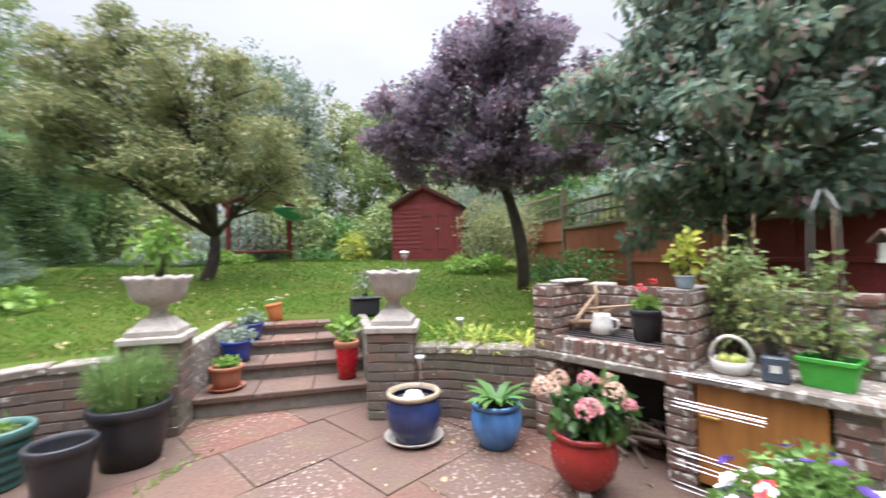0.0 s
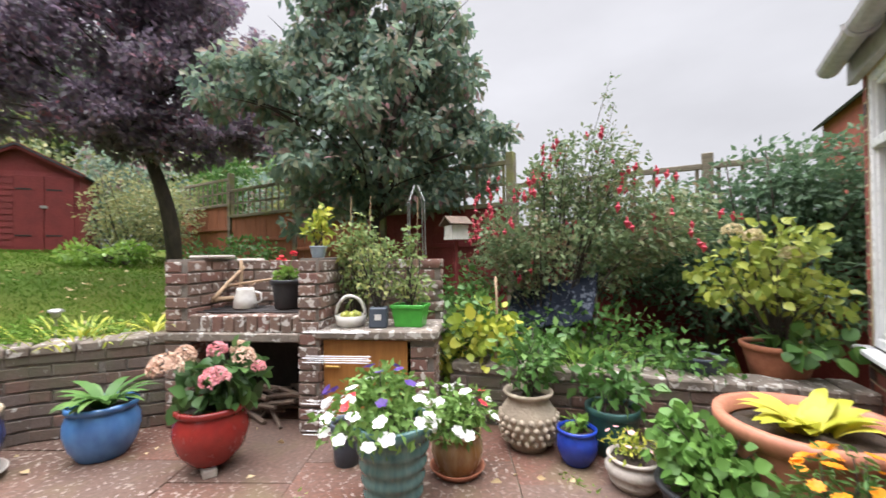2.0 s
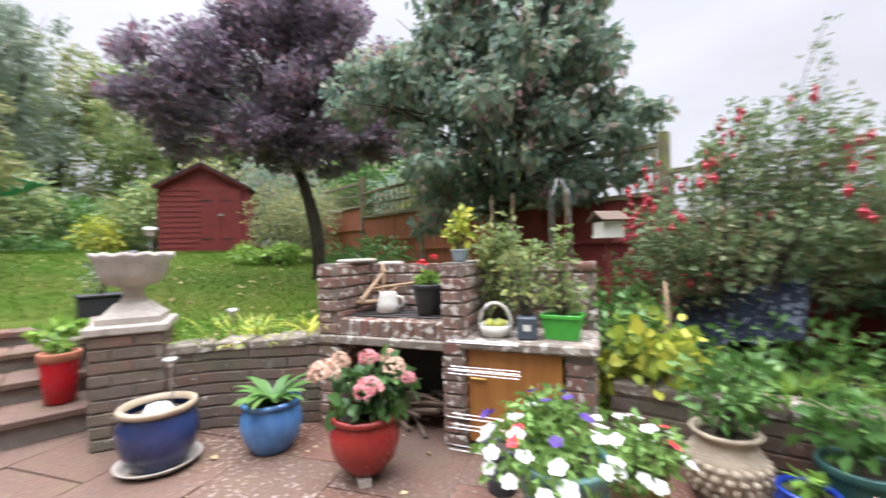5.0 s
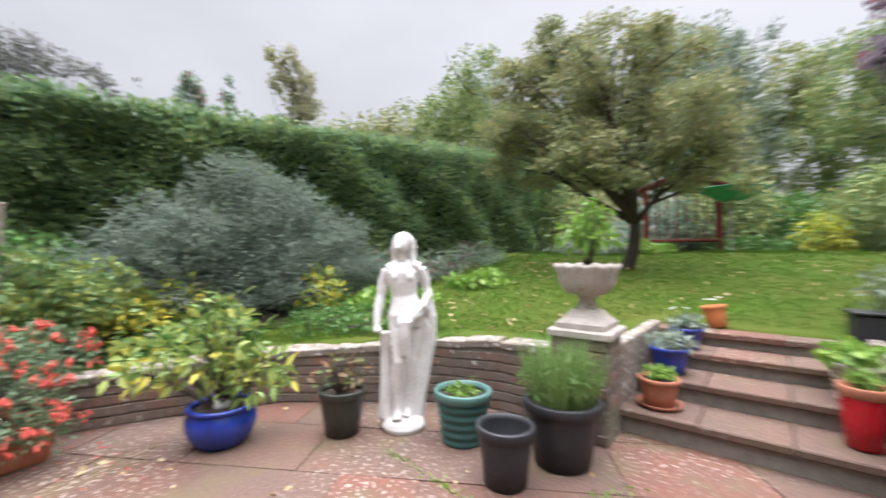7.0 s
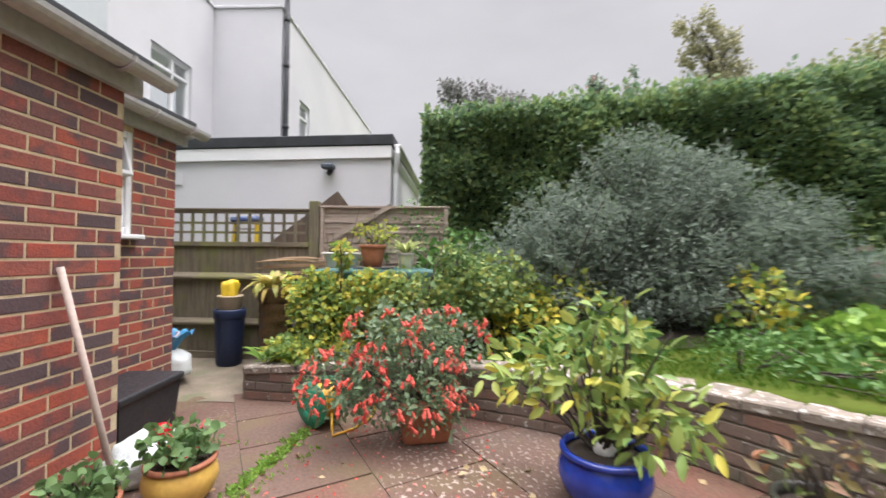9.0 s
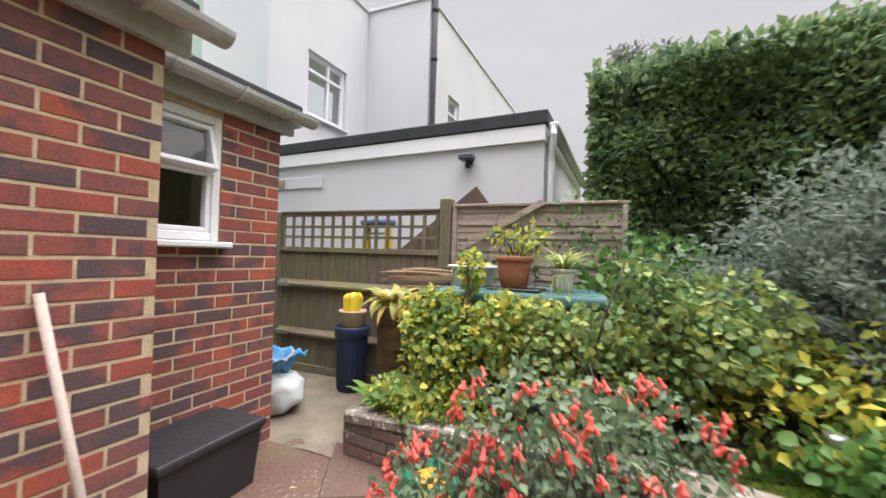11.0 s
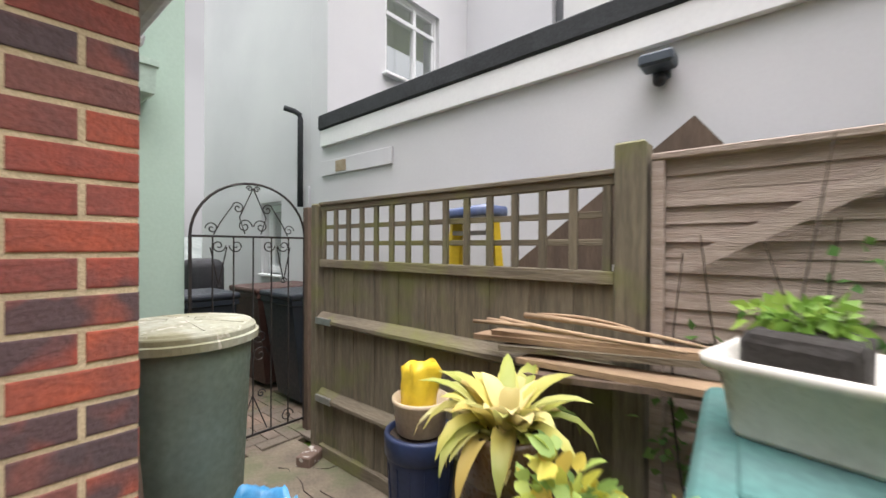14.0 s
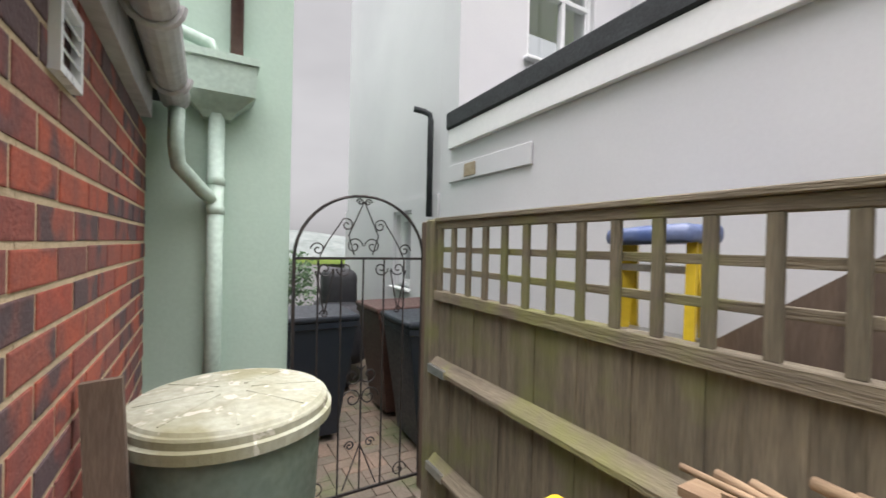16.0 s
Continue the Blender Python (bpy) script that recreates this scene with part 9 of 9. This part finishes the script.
# round the lawn
shrub("shed_shrub", (4.0, 9.6, 1.0), [(0, 0, 0.9, 0.7, 0.6, 0.8), (0.4, -0.6, 0.8, 0.6, 0.6, 0.7)], 5000, 0.07, L_APPLE, "olive-green shrub beside the shed", 0.5, gap=0.15)
shrub("low_clump", (3.6, 8.6, 1.0), [(0, 0, 0.15, 0.4, 0.3, 0.22), (-0.5, 0.2, 0.12, 0.3, 0.3, 0.2)], 700, 0.09, L_LIGHT, "bright green clump at the lawn edge", 0.6)
shrub("low_clump", (4.3, 6.2, 0.75), [(0, 0, 0.3, 0.5, 0.5, 0.35), (-0.2, 0.8, 0.25, 0.4, 0.4, 0.3)], 1400, 0.08, L_MID, "green shrubs under the plum tree", 0.55)
t = strip_leaves("tall_grass", None, 120, 0.55, 0.02, L_YG, 0, 0.4, 0.9, seed=81, r0=0.2)
t.matrix_world = pose(3.55, 5.6, 0.62)
tagged(t, "arching tuft of yellow-green leaves by the fence", "plant")
for k, (x, y, r, h, mm) in enumerate(((-0.2, 12.6, 0.9, 0.4, L_MID), (-3.2, 11.2, 0.9, 0.4, L_WILLOW), (-2.2, 11.6, 0.8, 0.35, L_LIGHT), (1.1, 12.6, 0.5, 0.9, L_YG), (0.6, 12.9, 0.5, 0.35, L_MID))):
    shrub("border_plant", (x, y, 1.2), [(0, 0, h * 0.4, r, r * 0.6, h * 0.6), (r * 0.6, 0.1, h * 0.3, r * 0.5, r * 0.5, h * 0.4)], 900, 0.10, mm, "loose border plants at the end of the lawn", 0.6, category="plant")
rb2 = random.Random(12)
for k in range(20):
    a = radians(28 + k * 6.6)
    r = rb2.uniform(12.6, 15.5)
    x, y = 0.3 + r * math.cos(a), 0.8 + r * math.sin(a)
    if x > 4.2 and y < 10:
        x = 6.8
    h = rb2.uniform(1.6, 3.2)
    shrub("boundary_shrub", (x, y, garden(x, y) - 0.1), [(0, 0, h * 0.45, 1.3, 1.3, h * 0.5), (rb2.uniform(-0.8, 0.8), 0.2, h * 0.7, 0.9, 0.9, h * 0.35), (rb2.uniform(-1, 1), -0.3, h * 0.3, 0.9, 0.9, h * 0.3)], 4200, 0.14, (L_WOODS, L_DOG, L_APPLE, L_WOODS, L_MID)[k % 5], "overgrown shrub along the end of the garden", 0.55, gs=1.0, stem_n=10)
# far trees over the hedge
tree("birch_tree", (-12.0, 8.75, 0.3), (-12.0, 8.75, 4.6), [(-12.0, 8.85, 6.4, 0.6, 0.7, 0.7), (-12.0, 8.4, 7.4, 0.4, 0.45, 0.8), (-12.0, 9.2, 7.0, 0.35, 0.4, 0.6), (-12.0, 8.9, 5.4, 0.7, 0.8, 0.7)], 4200, 0.12, L_BIRCH, "thin pale birch with sparse leaves", 0.08, gap=0.35, twigs=40, gs=1.0)
tree("smoke_tree", (-9.6, 2.6, 0.3), (-9.6, 2.6, 2.6), [(-9.6, 1.9, 4.75, 0.5, 0.5, 0.4), (-9.6, 2.6, 4.6, 0.5, 0.5, 0.35), (-9.6, 3.4, 4.5, 0.5, 0.4, 0.3), (-9.6, 2.0, 4.3, 0.6, 0.6, 0.4)], 2200, 0.10, leaf_mat("smoky_twig_leaf", [(0.15, 0.165, 0.145), (0.21, 0.22, 0.19), (0.22, 0.19, 0.20)], 0.6, 0.35), "dark smoky-leaved tree top behind the hedge", 0.05, gap=0.55, twigs=40, gs=1.2)
tree("small_tree", (-10.8, 5.2, 0.3), (-10.8, 5.2, 2.2), [(-10.8, 5.2, 4.7, 0.45, 0.4, 0.8), (-10.7, 6.2, 5.2, 0.18, 0.2, 0.5), (-10.8, 5.2, 5.5, 0.14, 0.14, 0.3)], 1500, 0.12, L_DOG, "dark conifer-like tree top behind the hedge", 0.07, gap=0.2, twigs=10, gs=1.2)
tree("street_tree", (-4.75, -7.6, -0.3), (-4.75, -7.6, 1.4), [(-4.75, -7.6, 2.6, 0.35, 0.4, 0.8), (-4.7, -7.8, 1.4, 0.5, 0.45, 0.5)], 1300, 0.09, L_DOG, "small dark tree at the end of the passage", 0.04, gap=0.3)

# rotary dryer, red frame
t = thing("rotary_dryer", pose(-0.35, 11.6, 1.2), "rotary washing line with a teal cover draped on it", "clothes line")
bm = bmesh.new()
tube(bm, [(0, 0, 0), (0, 0, 1.35)], 0.02, 8)
part("post", bm, M_STEEL, t)
for k in range(4):
    bm = bmesh.new()
    tube(bm, [(0, 0, 1.0), (0.75 * math.cos(k * 1.57 + 0.4), 0.75 * math.sin(k * 1.57 + 0.4), 1.4)], 0.012, 6)
    part("arm", bm, M_STEEL, t)
bm = bmesh.new()
n = 16
rim = [bm.verts.new(((0.75 if k % 4 == 0 else 0.58) * math.cos(2 * math.pi * k / n + 0.4), (0.75 if k % 4 == 0 else 0.58) * math.sin(2 * math.pi * k / n + 0.4), 1.40 if k % 4 == 0 else 1.37)) for k in range(n)]
low = [bm.verts.new((0.25 * math.cos(2 * math.pi * k / n + 0.4), 0.25 * math.sin(2 * math.pi * k / n + 0.4), 1.13 + 0.03 * (k % 2))) for k in range(n)]
for k in range(n):
    bm.faces.new((low[k], low[(k + 1) % n], rim[(k + 1) % n], rim[k]))
bm.faces.new(low[::-1])
cl = part("cloth", bm, mat("teal_cloth", (0.08, 0.42, 0.34), (0.07, 0.36, 0.3), 0.7), t)
cl.modifiers.new("thickness", "SOLIDIFY").thickness = 0.006
t = thing("garden_arbour", pose(-1.35, 12.4, 1.2, 0, 0, 10), "red painted timber arbour seat", "arbour")
for x in (-0.75, 0.75):
    for y in (-0.3, 0.3):
        bm = bmesh.new()
        box(bm, x - 0.035, x + 0.035, y - 0.035, y + 0.035, 0, 1.55)
        part("post", bm, M_SHED, t)
bm = bmesh.new()
box(bm, -0.75, 0.75, -0.3, 0.2, 0.3, 0.36, bevel=0.01)
part("seat", bm, M_SHED, t)
bm = bmesh.new()
for s in (-1, 1):
    bar(bm, (s * 0.9, 0, 1.55), (0, 0, 1.9), 0.75, 0.03, up=(0, 0, 1))
part("roof", bm, M_SHED, t)
bm = bmesh.new()
for k in range(8):
    bar(bm, (-0.7 + k * 0.2, 0.3, 0.36), (-0.7 + k * 0.2, 0.3, 1.5), 0.03, 0.02)
part("back_slats", bm, M_SHED, t)

# ---- neighbours in the distance ----
t = thing("house", pose(19.0, -4.75, 2.6, 0, 0, 4), "red-brick and cream neighbour house with a gable roof", "house")
bm = bmesh.new()
box(bm, -2.2, 2.2, -3.5, 1.2, -2.9, 3.1)
part("wall", bm, mat("far_brick", (0.33, 0.09, 0.06), (0.25, 0.07, 0.05), 0.9, scale=3, fine=40), t)
bm = bmesh.new()
v = [bm.verts.new(p) for p in ((-2.2, 1.19, 3.1), (-2.2, -3.5, 3.1), (-2.2, -1.1, 4.6), (2.2, 1.19, 3.1), (2.2, -3.5, 3.1), (2.2, -1.1, 4.6))]
for f in ((0, 1, 2), (3, 5, 4)):
    bm.faces.new([v[i] for i in f])
part("gable", bm, bpy.data.materials["far_brick"], t)
for s in (-1, 1):
    bm = bmesh.new()
    bar(bm, (0, -1.15, 4.65), (0, -1.15 + s * 2.6, 3.0), 4.7, 0.08, up=(0, 0, 1))
    part("roof", bm, M_FELT, t)
bm = bmesh.new()
box(bm, -2.24, -2.19, -1.6, -0.6, 1.6, 2.6)
part("window", bm, M_UPVC, t)
for k in range(9):
    x = -9.5 + k * 1.9 + random.uniform(-0.5, 0.5)
    y = -30 - random.uniform(0, 26)
    t = thing("house", pose(x, y, ground_z(x, y) - 1.3, 0, 0, random.uniform(-25, 25)), "pale distant house with a brown pitched roof", "house", "distant houses")
    bm = bmesh.new()
    box(bm, -2.0, 2.0, -2.5, 2.5, -1, 2.4)
    part("wall", bm, M_WHITE, t)
    bm = bmesh.new()
    v = [bm.verts.new(p) for p in ((-2.2, -2.7, 2.4), (2.2, -2.7, 2.4), (2.2, 2.7, 2.4), (-2.2, 2.7, 2.4), (0, -2.7, 3.9), (0, 2.7, 3.9))]
    for f in ((0, 1, 4), (1, 2, 5, 4), (2, 3, 5), (3, 0, 4, 5), (3, 2, 1, 0)):
        bm.faces.new([v[i] for i in f])
    part("roof", bm, M_OLDWOOD, t)
    bm = bmesh.new()
    box(bm, -0.5, 0.5, 2.5, 2.53, 0.8, 1.8)
    part("window", bm, M_GREYPOT, t)

# far hill: distance haze is put into its flat grey colour
hl = bmesh.new()
hv = [[hl.verts.new((-90 + 150 * i / 40, -64 - 9 * j, (0.0, 2.6, 4.4, 3.0)[j] - 1.0 + 0.9 * noise.noise(Vector((i * 0.35, j * 0.8, 2.0))) * min(1, j))) for i in range(41)] for j in range(4)]
for j in range(3):
    for i in range(40):
        hl.faces.new((hv[j][i], hv[j + 1][i], hv[j + 1][i + 1], hv[j][i + 1]))
tagged(part("backdrop_hill", hl, mat("hazy_wooded_hill", (0.17, 0.19, 0.18), (0.11, 0.13, 0.12), 0.95, scale=0.25, fine=1.2, bump=0.0)), "low hazy wooded hill on the horizon", "hill", kind="structure")
NR = 16
rd = bmesh.new()
rv = [[rd.verts.new((-16 + 24 * i / NR, -7.3 - 52 * j / NR, ground_z(-16 + 24 * i / NR, -7.3 - 52 * j / NR) + 0.03 + 1.25 * j / NR)) for i in range(NR + 1)] for j in range(NR + 1)]
for j in range(NR):
    for i in range(NR):
        rd.faces.new((rv[j][i], rv[j + 1][i], rv[j + 1][i + 1], rv[j][i + 1]))
tagged(part("road", rd, mat("asphalt", (0.075, 0.073, 0.07), (0.05, 0.05, 0.05), 0.9, scale=2, fine=60, bump=0.3), smooth=True), "grey asphalt street beyond the gate", "road", kind="structure")
shrub("street_hedge", (-5.1, -10.2, 0.0), [(0, 0, 0.7, 1.2, 0.5, 0.8), (0.9, 0.1, 0.6, 0.7, 0.5, 0.7), (-0.8, 0, 0.6, 0.6, 0.5, 0.75)], 3600, 0.09, L_CLIMB, "dark low hedge across the street", 0.6, gs=1.2, category="hedge")

# ---- lawn blades, fallen leaves ----
def scatter_ground(n, x0, x1, y0, y1, seed, inside):
    r = random.Random(seed)
    out = []
    while len(out) < n:
        x, y = r.uniform(x0, x1), y0 + (y1 - y0) * r.random() ** 1.6
        if inside(x, y):
            out.append((x, y))
    return out


def on_lawn(x, y):
    return side_of_wall(x, y) > 0.25 and not (x > 2.1 and y < 4.4) and not (x < -3.7 and y < 4.6) and not (x < -2.2 and y < 3.9) and x < 4.6


pts = scatter_ground(60000, -4.6, 4.6, 3.9, 12.5, 3, on_lawn)
pts += scatter_ground(9000, -4.1, -1.9, 1.9, 4.4, 9, lambda x, y: side_of_wall(x, y) > 0.2)
pos = np.array([(x, y, garden(x, y) - 0.012) for x, y in pts], "f")
dr = RNG.normal(size=(len(pos), 3)) * 0.5
dr[:, 2] = 1.0
blades = part_mesh("lawn_grass", leaves_mesh("lawn_grass", pos, dr, 0.030 * (0.6 + 0.9 * RNG.random(len(pos))) * (1 + 0.08 * np.maximum(0, pos[:, 1] - 5)), 0.22), L_GRASS)
tagged(blades, "short mown grass blades", "grass", kind="stuff")
pts = scatter_ground(420, -3.6, 3.6, 4.2, 11.5, 5, on_lawn)
pos = np.array([(x, y, garden(x, y) + 0.012) for x, y in pts], "f")
dr = RNG.normal(size=(len(pos), 3))
dr[:, 2] *= 0.15
fl = part_mesh("fallen_leaves", leaves_mesh("fallen_leaves", pos, dr, 0.06 * (0.7 + 0.6 * RNG.random(len(pos))), 0.6), leaf_mat("dead_leaf", [(0.45, 0.33, 0.16), (0.55, 0.45, 0.26), (0.35, 0.20, 0.09)], 0.7, 0.2))
tagged(fl, "pale fallen leaves on the lawn", "leaves", kind="stuff")
pts = scatter_ground(230, -3.6, 3.2, 0.2, 4.2, 6, lambda x, y: side_of_wall(x, y) < -0.05)
pos = np.array([(x, y, 0.006) for x, y in pts], "f")
dr = RNG.normal(size=(len(pos), 3))
dr[:, 2] *= 0.1
fl = part_mesh("patio_leaves", leaves_mesh("patio_leaves", pos, dr, 0.045 * (0.5 + 0.9 * RNG.random(len(pos))), 0.6), bpy.data.materials["dead_leaf"])
tagged(fl, "small fallen leaves on the patio", "leaves", kind="stuff")
pts = scatter_ground(170, -3.5, -2.4, 0.9, 2.2, 16, lambda x, y: side_of_wall(x, y) < -0.05)
pos = np.array([(x, y, 0.006) for x, y in pts], "f")
dr = RNG.normal(size=(len(pos), 3))
dr[:, 2] *= 0.1
fl = part_mesh("fallen_petals", leaves_mesh("fallen_petals", pos, dr, 0.018 * (0.6 + 0.9 * RNG.random(len(pos))), 0.6), P_CORAL)
tagged(fl, "fallen coral petals below the fuchsia", "petals", kind="stuff")
moss = []
rm = random.Random(8)
for _ in range(700):
    f = rm.random()
    moss.append((-3.27 + (0.76) * f + rm.gauss(0, 0.022), 0.93 + (-0.10) * f + rm.gauss(0, 0.022), 0.0))
for (ax, ay), (bx, by) in (((-3.1, 0.15), (-3.05, 1.1)), ((-3.05, 1.1), (-2.5, 0.9)), ((-0.6, 3.2), (-0.3, 3.75)), ((2.4, 0.6), (2.7, 1.1)), ((-1.6, 3.2), (-0.9, 3.1)), ((1.5, 2.4), (1.9, 2.0))):
    for k in range(150):
        f = rm.random()
        moss.append((ax + (bx - ax) * f + rm.gauss(0, 0.025), ay + (by - ay) * f + rm.gauss(0, 0.02), -0.012))
pos = np.array(moss, "f")
dr = RNG.normal(size=(len(pos), 3))
dr[:, 2] = 0.8
mg = part_mesh("joint_weeds", leaves_mesh("joint_weeds", pos, dr, 0.03 * (0.5 + RNG.random(len(pos))), 0.5), L_LIGHT)
tagged(mg, "moss and tiny weeds in the slab joints", "weeds", kind="stuff")

# ---- patio slabs ----
def slab_mesh():
    bm = bmesh.new()
    box(bm, -0.5, 0.5, -0.5, 0.5, -0.5, 0.5)
    top = [e for e in bm.edges if all(v.co.z > 0.4 for v in e.verts)]
    bmesh.ops.bevel(bm, geom=top, offset=0.007, segments=1, affect="EDGES")
    me = bpy.data.meshes.new("slab")
    bm.to_mesh(me)
    bm.free()
    me.materials.append(M_SLAB)
    return me


SLAB_ME = slab_mesh()
rs = random.Random(4)
turn = pose(-0.3, 1.9, 0, 0, 0, 31)
row = -4.6
while row < 4.6:
    d = rs.choice((0.46, 0.61))
    c = -5.6 + rs.uniform(0, 0.4)
    while c < 5.6:
        w = rs.choice((0.46, 0.61, 0.76))
        p = turn @ Vector((c + w / 2, row + d / 2, 0))
        inside = p.y > -0.3 and side_of_wall(p.x, p.y) < 0.15 and -3.9 < p.x < 3.7 and p.y < 4.7 and not (p.x < -2.6 and p.y < -0.3)
        inside = inside or (-3.9 < p.x < -2.6 and -0.6 < p.y < 0.6)
        if inside:
            ob = new("slab", SLAB_ME)
            ob.parent = patio
            ob.matrix_world = turn @ pose(c + w / 2, row + d / 2, -0.022 + rs.uniform(-0.003, 0.003), rs.uniform(-0.3, 0.3), rs.uniform(-0.3, 0.3), 0) @ Matrix.Diagonal((w - rs.uniform(0.004, 0.011), d - rs.uniform(0.004, 0.011), 0.044, 1))
        c += w
    row += d

# ---- lay the bricks ----
bm = bmesh.new()
back = [bm.verts.new(p) for p in ((-0.5, 0, -0.5), (0.5, 0, -0.5), (0.5, 0, 0.5), (-0.5, 0, 0.5))]
mid = [bm.verts.new((x, 0.72, z)) for x, z in ((-0.497, -0.49), (0.497, -0.49), (0.497, 0.49), (-0.497, 0.49))]
front = [bm.verts.new((x, 1.0, z)) for x, z in ((-0.475, -0.43), (0.475, -0.43), (0.475, 0.43), (-0.475, 0.43))]
for a, b in ((back, mid), (mid, front)):
    for i in range(4):
        bm.faces.new((a[i], a[(i + 1) % 4], b[(i + 1) % 4], b[i]))
bm.faces.new(front)
bmesh.ops.recalc_face_normals(bm, faces=bm.faces)
bm.normal_update()
UNIT = bpy.data.meshes.new("brick")
bm.to_mesh(UNIT)
bm.free()
UV = np.array([v.co for v in UNIT.vertices], "f")
UQ = np.array([p.vertices[:] for p in UNIT.polygons], "i")
unit_of, laid = {}, {}
for host, material, c, u, n, w, h, d in BRICK_JOBS:
    laid.setdefault((host.name, material.name), []).append((host, material, c, u, n, w, h, d))
BRICK_CENTRE = Vector((-3.3, 0.6, 1.1))
rb = random.Random(11)
for (hn, mn), jobs in laid.items():
    host, material = jobs[0][:2]
    if mn not in unit_of:
        unit_of[mn] = UNIT.copy()
        unit_of[mn].materials.append(material)
    jobs.sort(key=lambda j: (j[2] - BRICK_CENTRE).length)
    limit = 300
    inv = host.matrix_world.inverted()
    rest = []
    for k, (_, _, c, u, n, w, h, d) in enumerate(jobs):
        dd = d * rb.uniform(0.75, 1.25)
        m = Matrix(((u.x * w, n.x * dd, 0, c.x), (u.y * w, n.y * dd, 0, c.y), (0, 0, h, c.z + rb.uniform(-0.0012, 0.0012)), (0, 0, 0, 1)))
        if k < limit:
            ob = new("brick", unit_of[mn])
            ob.parent = host
            ob.matrix_basis = inv @ m
        else:
            rest.append(np.array((inv @ m)))
    if rest:
        r = np.array(rest, "f")
        v = np.einsum("nij,kj->nki", r[:, :3, :3], UV) + r[:, None, :3, 3]
        q = UQ[None] + (np.arange(len(r)) * len(UV))[:, None, None]
        ob = part_mesh("bricks", np_mesh("bricks", v.reshape(-1, 3), q.reshape(-1, 4)), material, host)
        tagged(ob, kind="stuff")
